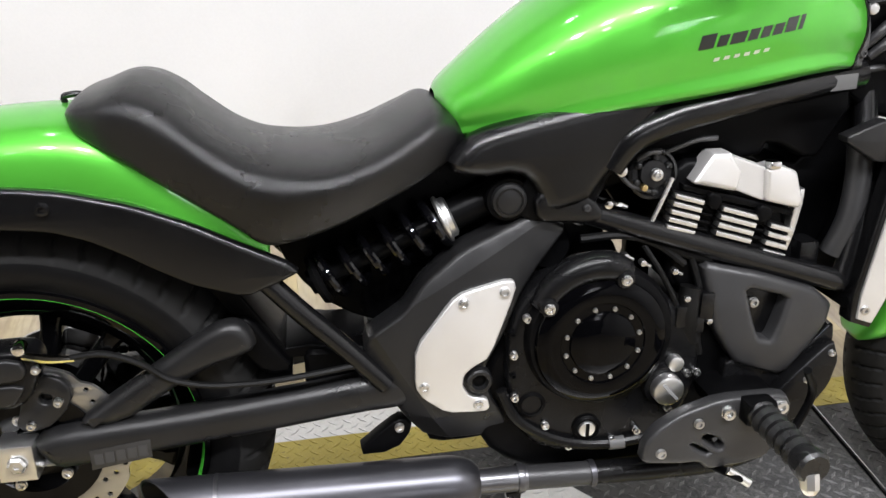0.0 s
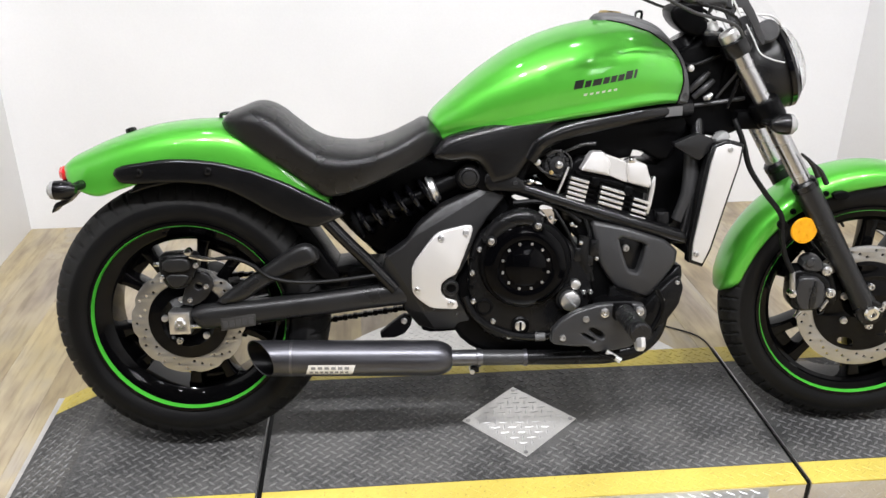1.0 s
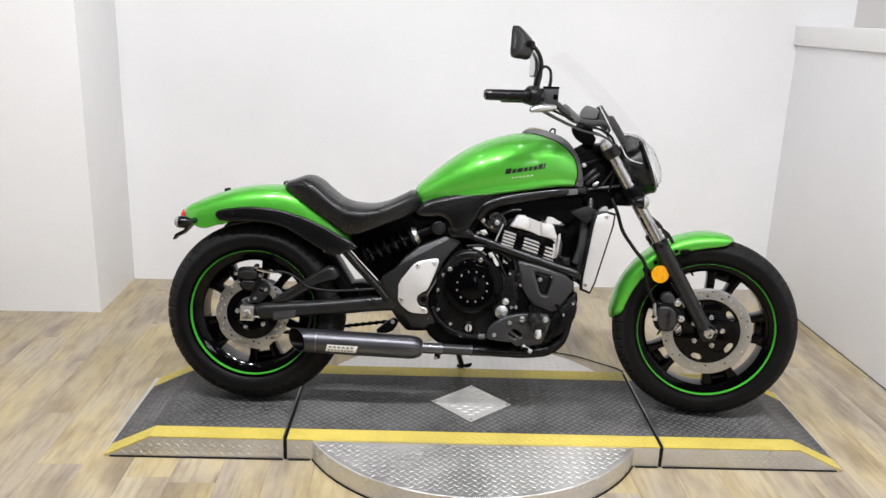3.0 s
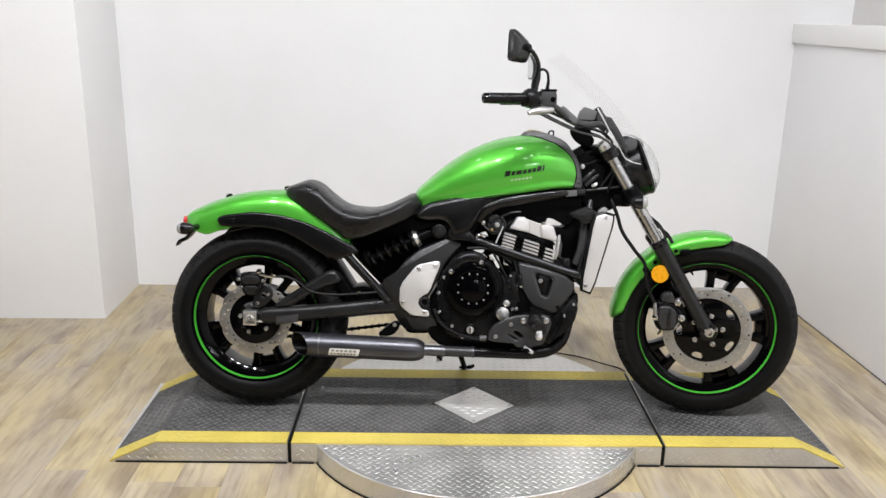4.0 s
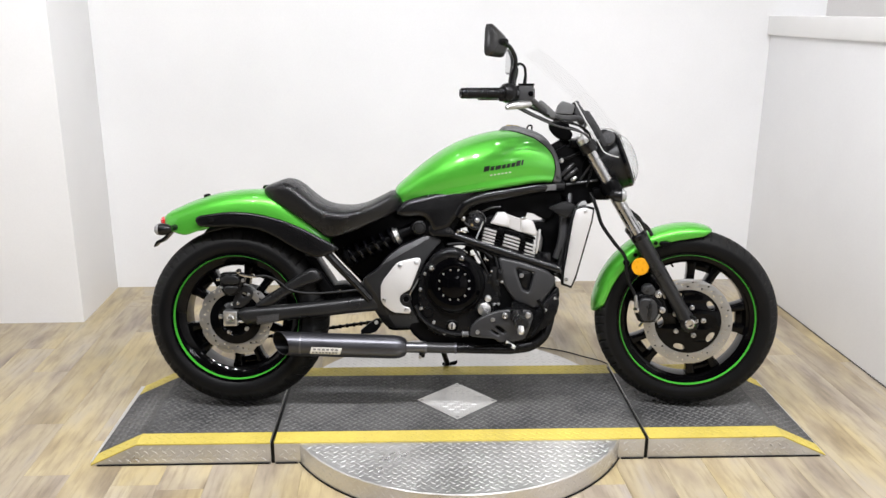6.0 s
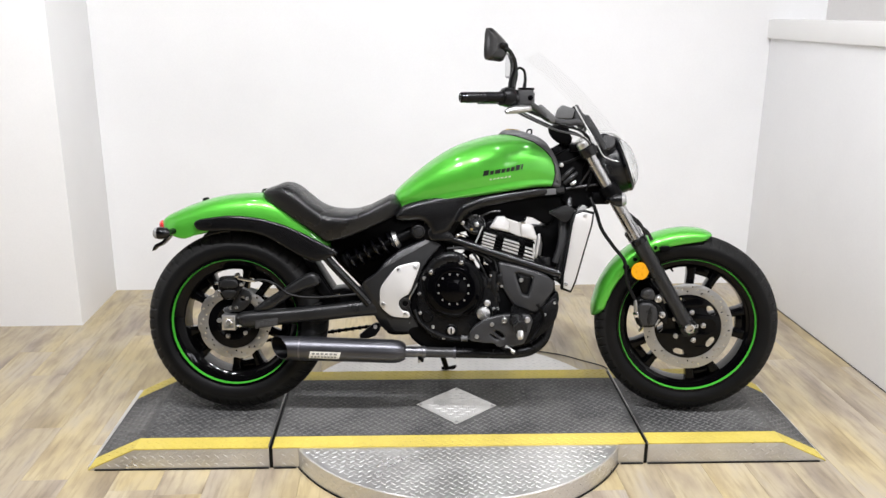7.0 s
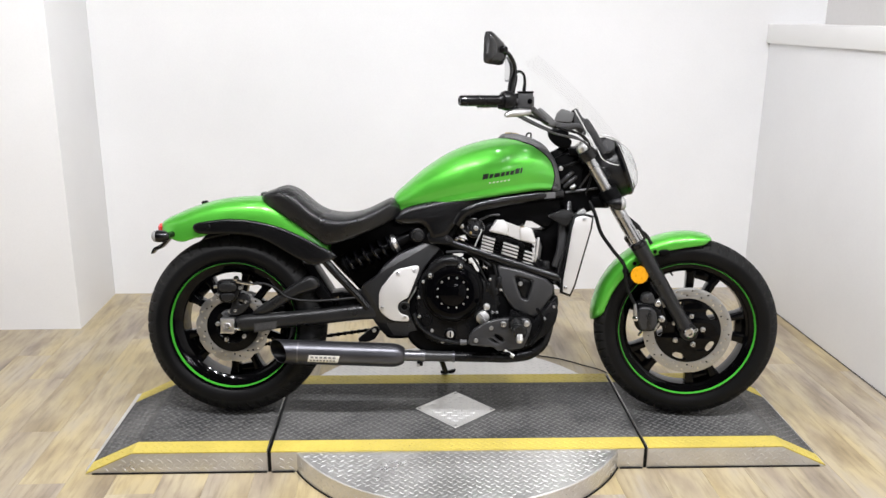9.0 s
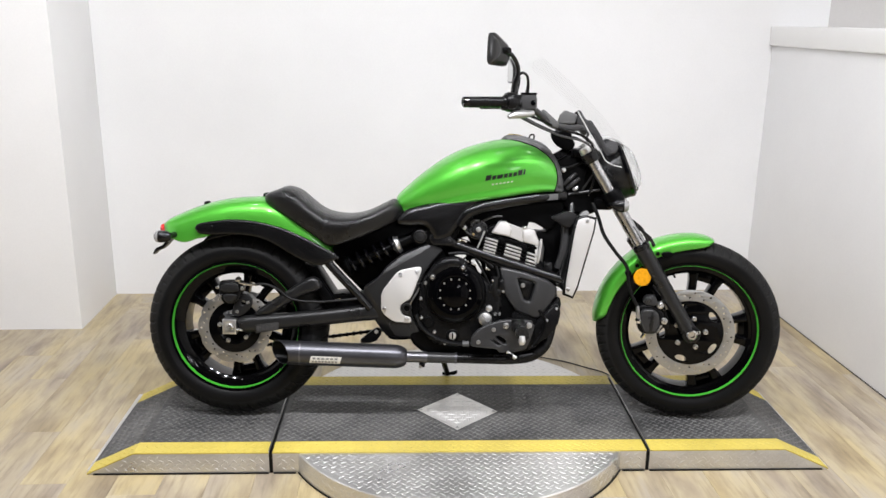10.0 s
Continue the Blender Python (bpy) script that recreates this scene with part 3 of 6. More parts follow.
# black strips stand in for shade in the deck gaps, with bright rubbed edges
for gx in (GAP_L, GAP_R):
    part("joint_shade", box(gx - 0.0058, gx + 0.0058, 0.004, DECK_D - 0.004, 0.001, DECK_Z - 0.006), SOFT_RUBBER, turntable, "black strip added for the shade in the deck gap")
for gx in (GAP_L - 0.0085, GAP_R + 0.0032):
    part("joint_edge", box(gx, gx + 0.003, 0.002, DECK_D - 0.002, DECK_Z - 0.004, DECK_Z + 0.0032, 0.0006, 1), STEEL, turntable, "bare rubbed steel joint edge")
cable = tagged(part("power_cable", tube([(0.603, 0.55, 0.02), (0.612, 0.595, 0.0045), (0.652, 0.66, 0.0032), (0.648, 0.76, 0.0032), (0.564, 0.836, 0.0032), (0.485, 0.898, 0.0032), (0.39, 0.943, 0.0032), (0.28, 1.01, 0.0032), (0.2, 1.2, 0.0032), (0.16, 1.5, 0.0032), (0.15, 1.8, 0.0032)], 0.0024, 80, 8), WARN_LABEL), "thin dark power cable lying on the floor by the turntable", "cable")
# ---------------------------------------------------------------- the motorcycle
# its own axes: x forward, y to its left (the side away from the path), z up from the ground between the tyres
BIKE_POSE = pose(0.012, 0.272, 0.0780, -10.5, 0, -2.0)
bike = tagged(new("motorcycle"), "lime green and black cruiser motorcycle leaning on its side stand", "motorcycle")
bike.matrix_basis = BIKE_POSE
RW, FW = (-0.788, 0.314), (0.781, 0.3155)


# the handlebar is turned a little to the right: all that turns with it is set about the steering axis
HEAD = Vector((0.375, 0, 0.835))
STEER = Matrix.Translation(HEAD) @ Matrix.Rotation(radians(-8.0), 4, Vector((-0.52, 0, 0.854))) @ Matrix.Translation(-HEAD)
turned = [False]


def put(name, bm, mat, label="", parent=None, sharp=32):
    if turned[0]:
        bm.transform(STEER)
    return part(name, bm, mat, parent or bike, label, sharp)


def bolts(spots, y, r=0.0065, h=0.006, mat=None, parent=None):
    for x, z in spots:
        put("bolt", bolt_head(x, y, z, r, h), mat or BOLT, "", parent)


# ---- wheels
def tyre_mesh(c, radius, rim_r, width, grooves, slant):
    """A tyre with a round crown and shallow cut grooves."""
    prof = []
    half = width / 2
    for a in np.linspace(-1, 1, 41):
        drop = 0.40 * width * (1 - math.sqrt(max(0.0, 1 - 0.93 * a * a)))
        prof.append((radius - drop, half * a * (1 - 0.03 * a * a)))
    low = prof[-1][0]
    wall = [(low - (low - rim_r) * s, half * (0.97 + 0.04 * math.sin(math.pi * s) - 0.14 * s * s)) for s in (0.15, 0.35, 0.55, 0.75, 0.9, 1.0)]
    prof = [(r, -y) for r, y in reversed(wall)] + prof + wall
    n = 600
    rings = []
    for k in range(n):
        ang = 2 * math.pi * k / n
        ring = []
        for r, y in prof:
            s = abs(y) / half
            phase = (k / n * grooves + (1 if y > 0 else -1) * 0.08 + slant * s) % 1.0
            if 0.18 < s < 0.9 and r > low - 0.001 and phase < 0.17:
                r -= 0.0045
            ring.append((c[0] + r * math.cos(ang), y, c[1] + r * math.sin(ang)))
        rings.append(ring)
    bm = bmesh.new()
    vs = [[bm.verts.new(p) for p in ring] for ring in rings]
    for k in range(n):
        a, b = vs[k], vs[(k + 1) % n]
        for i in range(len(prof) - 1):
            bm.faces.new((a[i], a[i + 1], b[i + 1], b[i]))
    return bm


def wheel(c, name, label, radius, rim_r, width, phase, disc_r, disc_in, disc_y, petals, hub_half, rim_depth, spread):
    half = width / 2
    inner, reach = rim_r - rim_depth, radians(spread)
    barrel = lathe([(rim_r + 0.008, -half * 0.86), (rim_r + 0.006, -half * 0.92), (rim_r - 0.001, -half * 0.915), (rim_r - 0.0055, -half * 0.72), (rim_r - 0.02, -half * 0.67), (inner + 0.008, -half * 0.6), (inner, -half * 0.52), (inner - 0.003, 0.0), (inner, half * 0.55),
                    (rim_r - 0.014, half * 0.75), (rim_r - 0.006, half * 0.9), (rim_r + 0.006, half * 0.92), (rim_r + 0.008, half * 0.86), (rim_r - 0.004, half * 0.5), (rim_r - 0.004, -half * 0.5)], (c[0], 0, c[1]), (0, 1, 0), 128, True)
    w = put(name, barrel, WHEEL_BLACK, label)
    put("hub", lathe([(0.012, -hub_half), (0.034, -hub_half), (0.04, -hub_half * 0.6), (0.05, -0.03), (0.058, -0.022), (0.058, 0.022), (0.05, 0.03), (0.04, hub_half * 0.7), (0.03, hub_half), (0.012, hub_half)], (c[0], 0, c[1]), (0, 1, 0), 48), WHEEL_BLACK, "", w)
    for k in range(5):
        mid = radians(phase + 72 * k)
        for s in (-1, 1):
            pts = []
            for r, da, wd in ((0.045, spread + 4, 0.014), (0.09, spread + 0.8, 0.013), (0.14, spread, 0.013), (inner - 0.014, spread, 0.014), (inner + 0.006, spread, 0.021)):
                a = mid + s * radians(da)
                pts.append((c[0] + r * math.cos(a), c[1] + r * math.sin(a), wd, a))
            left = [(x - wd * math.sin(a), z + wd * math.cos(a)) for x, z, wd, a in pts]
            right = [(x + wd * math.sin(a), z - wd * math.cos(a)) for x, z, wd, a in pts]
            put("spoke", plate([rounded(left + right[::-1], 1)], -0.026, 0.024, 0.006, 2), WHEEL_BLACK, "", w)
        # web that closes the pair towards the rim
        web = [(c[0] + r * math.cos(mid + da), c[1] + r * math.sin(mid + da)) for r, da in ((inner - 0.026, -reach), (inner - 0.03, 0.0), (inner - 0.026, reach), (inner + 0.004, reach), (inner + 0.004, 0.0), (inner + 0.004, -reach))]
        put("spoke_web", plate([web], -0.008, 0.02, 0.002, 1), WHEEL_BLACK, "", w)
    tyre = put("tyre", tyre_mesh(c, radius, rim_r + 0.004, width, 60 if width < 0.14 else 50, 0.5), RUBBER, "black road tyre with cut grooves", w, 40)
    tyre.data.materials.append(SIDEWALL)
    for i, face in enumerate(tyre.data.polygons):
        face.material_index = 0 if 6 <= i % 52 < 46 else 1
    put("rim_stripe", lathe([(rim_r - 0.0010, -half * 0.912), (rim_r - 0.0018, -half * 0.912), (rim_r - 0.0051, -half * 0.775), (rim_r - 0.0040, -half * 0.775)], (c[0], 0, c[1]), (0, 1, 0), 128, True), GREEN_LINE, "thin lime green rim stripe", w)
    # brake disc with wavy rim and drilled holes
    n = petals * 24
    edge = []
    for k in range(n):
        f = (k / 24) % 1.0
        edge.append(disc_r - ((0.005 if petals == 10 else 0.0) * math.exp(-((f - 0.5) / 0.13) ** 2)))
    outline = [(c[0] + r * math.cos(2 * math.pi * k / n), c[1] + r * math.sin(2 * math.pi * k / n)) for k, r in enumerate(edge)]
    holes = [circle(c[0], c[1], disc_in, 72)]
    for k in range(petals * 4):
        a = 2 * math.pi * k / (petals * 4) + 0.05
        rr = disc_in + (disc_r - disc_in) * (0.28, 0.5, 0.72)[k % 3]
        holes.append(circle(c[0] + rr * math.cos(a), c[1] + rr * math.sin(a), 0.0034, 10))
    put("brake_disc", plate([outline, *holes], disc_y - 0.0025, disc_y + 0.0025, 0.0005, 1), STEEL, "drilled steel brake disc", w)
    return w


rear_wheel = wheel(RW, "rear_wheel", "gloss black cast wheel with paired spokes", 0.313, 0.218, 0.162, 137, 0.126, 0.088, -0.078, 10, 0.085, 0.038, 14.0)
turned[0] = True
front_wheel = wheel(FW, "front_wheel", "gloss black cast wheel with paired spokes", 0.314, 0.233, 0.122, 2, 0.15, 0.112, -0.066, 12, 0.07, 0.03, 12.5)


def carrier(c, r_in, r_out, y, arms, parent, slots):
    """The black carrier inside a brake disc, with slots cut through."""
    holes = [circle(c[0], c[1], 0.024, 24)]
    for k in range(arms):
        a = 2 * math.pi * k / arms + slots
        m = (r_in + r_out) / 2 + 0.014
        pts = []
        for da, rr in ((-0.2, -0.010), (0.2, -0.010), (0.2, 0.010), (-0.2, 0.010)):
            pts.append((c[0] + (m + rr) * math.cos(a + da), c[1] + (m + rr) * math.sin(a + da)))
        holes.append(rounded(pts, 2))
    return put("disc_carrier", plate([circle(c[0], c[1], r_out, 72), *holes], y - 0.003, y + 0.004, 0.001, 1), WHEEL_BLACK, "black disc carrier", parent)


put("valve_stem", tube([(0.718, -0.02, 0.523), (0.722, -0.022, 0.51), (0.730, -0.024, 0.498)], [0.005, 0.0042, 0.003], 8, 10), SOFT_RUBBER, "", front_wheel)
carrier(FW, 0.05, 0.1125, -0.0672, 5, front_wheel, 0.66)
turned[0] = False
put("disc_carrier", lathe([(0.02, -0.01), (0.0885, -0.01), (0.0885, 0.004), (0.06, 0.006), (0.05, 0.0), (0.02, 0.0)], (RW[0], -0.079, RW[1]), (0, -1, 0), 72), WHEEL_BLACK, "black disc carrier", rear_wheel)
put("hub_drum", lathe([(0.02, -0.03), (0.085, -0.03), (0.088, 0.0), (0.08, 0.035), (0.02, 0.035)], (RW[0], 0.04, RW[1]), (0, 1, 0), 64), WHEEL_BLACK, "black cush-drive drum", rear_wheel)
for k in range(5):
    a = 2 * math.pi * k / 5 + 0.1
    turned[0] = True
    put("bolt", bolt_head(FW[0] + 0.052 * math.cos(a), -0.069, FW[1] + 0.052 * math.sin(a), 0.009, 0.008), BOLT, "", front_wheel)
    turned[0] = False
    put("bolt", bolt_head(RW[0] + 0.052 * math.cos(a + 0.4), -0.081, RW[1] + 0.052 * math.sin(a + 0.4), 0.008, 0.007), BOLT, "", rear_wheel)


# ---- fuel tank
def shell(stations, profile, nx, nz, full=True):
    """Rings over stations of (x, top, bottom, half-width); profile of (height fraction, width fraction) from the lower edge to the ridge."""
    st = spline([(s[0], s[1], s[2], s[3]) for s in stations], nx)
    pr = spline([(f, w, 0) for f, w in profile], nz)[:, :2]
    rings = []
    for x, top, bot, w in st:
        h = top - bot
        right = [(x, -w * max(wf, 0.0), bot + h * f) for f, wf in pr]
        left = [(x, w * max(wf, 0.0), bot + h * f) for f, wf in pr[::-1][1:]]
        rings.append(right + left)
    return rings


TANK = [(-0.242, 0.762, 0.738, 0.025), (-0.234, 0.774, 0.716, 0.062), (-0.2, 0.806, 0.714, 0.086), (-0.125, 0.868, 0.727, 0.112), (-0.047, 0.917, 0.741, 0.132), (0.05, 0.953, 0.757, 0.146), (0.13, 0.967, 0.770, 0.15),
        (0.19, 0.969, 0.780, 0.146), (0.25, 0.953, 0.787, 0.132), (0.288, 0.926, 0.788, 0.116), (0.312, 0.890, 0.785, 0.099), (0.322, 0.850, 0.783, 0.085), (0.327, 0.80, 0.781, 0.069)]
TANK_PROFILE = [(0.0, 0.84), (0.06, 0.93), (0.12, 0.915), (0.2, 0.945), (0.32, 0.99), (0.45, 1.0), (0.62, 0.95), (0.78, 0.80), (0.9, 0.55), (0.97, 0.28), (1.0, 0.0)]
EDGE = [(0.775, 0.280), (0.79, 0.292), (0.81, 0.299), (0.835, 0.301), (0.86, 0.297), (0.883, 0.288), (0.908, 0.267), (0.936, 0.228), (0.955, 0.176), (0.968, 0.12), (0.985, 0.10), (1.0, 0.05)]


def edge_x(z):
    return float(np.interp(z, [e[0] for e in EDGE], [e[1] for e in EDGE]))


tank_rings = shell(TANK, TANK_PROFILE, 150, 40)
green_faces, trim_faces = bmesh.new(), bmesh.new()
for bm, want in ((green_faces, True), (trim_faces, False)):
    seen = {}
    for i in range(len(tank_rings) - 1):
        for k in range(len(tank_rings[0]) - 1):
            quad = [(i, k), (i, k + 1), (i + 1, k + 1), (i + 1, k)]
            mx = sum(tank_rings[a][b][0] for a, b in quad) / 4
            mz = sum(tank_rings[a][b][2] for a, b in quad) / 4
            inside = mx < edge_x(mz)
            if inside == want:
                for q in quad:
                    if q not in seen:
                        seen[q] = bm.verts.new(tank_rings[q[0]][q[1]])
                bm.faces.new([seen[q] for q in quad])
bmesh.ops.recalc_face_normals(trim_faces, faces=trim_faces.faces)
tank_bvh = BVHTree.FromBMesh(skin(tank_rings, False, False))


def on_tank(x, z, lift):
    """The place on the tank's right-hand side at (x, z), lifted off it."""
    hit, normal, _, _ = tank_bvh.ray_cast(Vector((x, -1, z)), Vector((0, 1, 0)))
    if hit is None:
        return None
    if normal.y > 0:
        normal = -normal
    return hit + normal * lift


tank = put("fuel_tank", green_faces, GREEN, "lime green metallic teardrop fuel tank", None, 60)
put("tank_trim", trim_faces, TRIM_PLASTIC, "grey plastic cover on the front of the tank", None, 60)
seam = [p for p in (on_tank(edge_x(z) - 0.001, z, 0.0005) for z in np.linspace(0.79, 0.962, 40)) if p is not None]
put("tank_seam", tube([tuple(p) for p in seam], 0.002, 80, 8), BLACK_PLASTIC, "dark rubber seam", tank)


def tank_mark(outline_rows, mat, name, label):
    """Flat marks that follow the tank's side: boxes of (x0, x1, z0, z1, slope)."""
    bm = bmesh.new()
    for x0, x1, z0, z1, lean_in, x_ref, slope in outline_rows:
        grid = []
        for i in range(4):
            for j in range(4):
                u, v = i / 3, j / 3
                x = x0 + (x1 - x0) * u + lean_in * v
                z = z0 + (z1 - z0) * v + slope * (x - x_ref)
                grid.append(on_tank(x, z, 0.0007))
        if any(g is None for g in grid):
            continue
        vs = [bm.verts.new(g) for g in grid]
        for i in range(3):
            for j in range(3):
                bm.faces.new((vs[i * 4 + j], vs[i * 4 + j + 1], vs[i * 4 + j + 5], vs[i * 4 + j + 4]))
    return put(name, bm, mat, label, tank)


logo = []
lx = 0.056
for width_k in (0.0185, 0.0125, 0.0185, 0.0125, 0.0115, 0.0125, 0.0145, 0.006):
    logo.append((lx, lx + width_k, 0.8215, 0.8385 if len(logo) in (0, 6, 7) else 0.8345, 0.003, 0.056, 0.18))
    lx += width_k + 0.0034
for row in logo:
    tank_mark([row], LOGO, "name_mark", "dark mark on the tank side")
for k in range(6):
    tank_mark([(0.078 + 0.0125 * k, 0.078 + 0.0125 * k + 0.007, 0.808, 0.8125, 0.001, 0.078, 0.16)], SILVER_MARK, "model_mark", "small faint silver mark")
console = [(0.118, 0.968, 0.94, 0.012), (0.128, 0.977, 0.94, 0.032), (0.155, 0.98, 0.938, 0.046), (0.19, 0.977, 0.93, 0.052), (0.225, 0.967, 0.92, 0.052), (0.258, 0.953, 0.91, 0.05), (0.286, 0.929, 0.89, 0.045), (0.3, 0.908, 0.88, 0.036)]
put("tank_console", skin(shell(console, [(0.0, 1.0), (0.5, 1.0), (0.8, 0.9), (0.95, 0.6), (1.0, 0.0)], 40, 16), True, True), TRIM_PLASTIC, "grey plastic console on the tank ridge", tank, 50)
put("filler_cap", lathe([(0.001, 0.0), (0.026, 0.0), (0.026, 0.006), (0.022, 0.009), (0.001, 0.01)], (0.165, 0.01, 0.974), (0.1, 0, 1), 40), BRASS, "dull metal fuel filler cap", tank)
put("filler_ring", tube([(0.208, -0.03, 0.962), (0.216, -0.024, 0.98), (0.226, -0.02, 0.981), (0.228, -0.014, 0.96)], 0.003, 20, 8), BLACK_PLASTIC, "black cap hinge", tank)
bolts([(0.309, 0.806)], on_tank(0.309, 0.806, 0.0).y, 0.0055, 0.004, HOUSING)

# ---- seat
SEAT = [(-0.69, 0.756, 0.748, 0.05), (-0.678, 0.772, 0.738, 0.085), (-0.65, 0.784, 0.722, 0.108), (-0.615, 0.796, 0.70, 0.119), (-0.595, 0.794, 0.686, 0.123), (-0.57, 0.782, 0.669, 0.126), (-0.54, 0.757, 0.649, 0.13), (-0.495, 0.724, 0.619, 0.136),
        (-0.465, 0.712, 0.6, 0.141), (-0.43, 0.706, 0.604, 0.146), (-0.388, 0.705, 0.617, 0.148), (-0.33, 0.719, 0.641, 0.142), (-0.28, 0.743, 0.664, 0.128), (-0.25, 0.756, 0.679, 0.114), (-0.228, 0.747, 0.69, 0.098), (-0.209, 0.712, 0.70, 0.07)]
SEAT_PROFILE = [(0.0, 0.87), (0.04, 0.91), (0.2, 0.955), (0.42, 0.99), (0.6, 1.0), (0.72, 0.975), (0.82, 0.88), (0.9, 0.71), (0.955, 0.49), (0.985, 0.27), (1.0, 0.0)]
seat = put("seat", skin(shell(SEAT, SEAT_PROFILE, 90, 30), True, True), VINYL, "black vinyl solo seat with a raised back", None, 50)
put("seat_strap_loop", tube([(-0.665, 0.01, 0.762), (-0.69, 0.0, 0.768), (-0.702, 0.0, 0.764), (-0.7, 0.0, 0.757)], 0.004, 16, 8), BLACK_PLASTIC, "", seat)

# ---- rear fender
FENDER = [(-1.038, 0.664, 0.648, 0.045), (-1.02, 0.68, 0.630, 0.074), (-0.99, 0.695, 0.611, 0.087), (-0.955, 0.711, 0.602, 0.093), (-0.91, 0.727, 0.615, 0.097), (-0.85, 0.744, 0.632, 0.1), (-0.75, 0.757, 0.642, 0.102),
          (-0.68, 0.757, 0.635, 0.102), (-0.6, 0.735, 0.605, 0.102), (-0.54, 0.69, 0.58, 0.1), (-0.49, 0.64, 0.56, 0.096), (-0.462, 0.605, 0.55, 0.092)]
FENDER_PROFILE = [(0.0, 0.985), (0.25, 1.0), (0.5, 0.985), (0.68, 0.93), (0.83, 0.78), (0.94, 0.5), (0.99, 0.22), (1.0, 0.0)]


def thick(ob, t):
    mod = ob.modifiers.new("thickness", "SOLIDIFY")
    mod.thickness, mod.offset = t, -1
    return ob


rear_fender = thick(put("rear_fender", skin(shell(FENDER, FENDER_PROFILE, 80, 24), False, False), GREEN, "lime green metallic rear fender", None, 60), 0.004)
strut = [(-0.913, 0.652), (-0.907, 0.664), (-0.888, 0.671), (-0.803, 0.683), (-0.745, 0.682), (-0.69, 0.675), (-0.614, 0.655), (-0.55, 0.628), (-0.501, 0.602), (-0.440, 0.572), (-0.426, 0.558), (-0.452, 0.545), (-0.495, 0.528),
         (-0.558, 0.548), (-0.6, 0.572), (-0.634, 0.593), (-0.67, 0.612), (-0.709, 0.625), (-0.76, 0.631), (-0.804, 0.632), (-0.86, 0.629), (-0.9, 0.633)]
put("fender_strut", plate([rounded(strut, 1, 0.16)], -0.117, -0.098, 0.008, 3), BLACK_PLASTIC, "black plastic fender support")
put("fender_strut", plate([rounded(strut, 1, 0.16)], 0.098, 0.117, 0.008, 3), BLACK_PLASTIC, "black plastic fender support")
bolts([(-0.857, 0.655), (-0.713, 0.657)], -0.1165, 0.0085, 0.006, FRAME_PAINT)
liner = [(-0.9, 0.60), (-0.86, 0.64), (-0.75, 0.66), (-0.6, 0.62), (-0.50, 0.55), (-0.492, 0.535), (-0.53, 0.525), (-0.62, 0.595), (-0.75, 0.636), (-0.85, 0.618)]
put("inner_fender", plate([rounded(liner, 2)], -0.09, 0.09, 0.004, 2), BLACK_PLASTIC, "black inner mudguard")
hugger = [(-0.553, 0.53), (-0.513, 0.519), (-0.453, 0.427), (-0.421, 0.431), (-0.377, 0.423), (-0.377, 0.41), (-0.447, 0.412), (-0.447, 0.38), (-0.481, 0.38), (-0.4945, 0.43), (-0.518, 0.48)]
put("tyre_hugger", plate([hugger], -0.06, 0.06, 0.003, 2), ENGINE_BLACK, "black plastic guard before the rear tyre")
# tail lamp, signals and plate bracket
tail = put("tail_lamp", skin([[(x, y * s, 0.645 + dz * s) for y, dz in ((-0.05, -0.012), (0.05, -0.012), (0.055, 0.004), (0.04, 0.016), (-0.04, 0.016), (-0.055, 0.004))] for x, s in ((-1.02, 1.0), (-1.04, 1.0), (-1.05, 0.8))]), RED_LENS, "red tail lamp")
put("lamp_base", box(-1.04, -1.0, -0.058, 0.058, 0.622, 0.634, 0.004), BLACK_PLASTIC, "", tail)
for s in (-1, 1):
    sig = put("rear_signal", lathe([(0.001, -0.03), (0.008, -0.03), (0.018, -0.018), (0.0205, 0.0), (0.02, 0.012), (0.001, 0.012)], (-1.012, s * 0.135, 0.624), (-1, 0, 0), 28), BLACK_PLASTIC, "black turn signal with a clear lens")
    put("lens", lathe([(0.0195, 0.012), (0.0185, 0.02), (0.012, 0.026), (0.001, 0.028)], (-1.012, s * 0.135, 0.624), (-1, 0, 0), 28), LENS, "clear lens", sig)
    put("stalk", tube([(-1.0, s * 0.12, 0.624), (-0.985, s * 0.08, 0.628), (-0.975, s * 0.04, 0.63)], [0.009, 0.011, 0.013], 10, 12), BLACK_PLASTIC, "", sig)
put("plate_bracket", plate([rounded([(-1.0, 0.628), (-0.99, 0.618), (-1.02, 0.606), (-1.038, 0.585), (-1.056, 0.569), (-1.071, 0.566), (-1.084, 0.551), (-1.0855, 0.555), (-1.077, 0.574), (-1.066, 0.579), (-1.048, 0.588), (-1.034, 0.611)], 1)], -0.02, 0.02, 0.0015, 1), BLACK_PLASTIC, "black licence plate bracket")
put("fender_knob", lathe([(0.001, -0.012), (0.012, -0.012), (0.012, 0.002), (0.009, 0.005), (0.001, 0.006)], (-0.9, 0.0, 0.7335), (-0.25, 0, 1), 20), BLACK_PLASTIC, "", rear_fender)

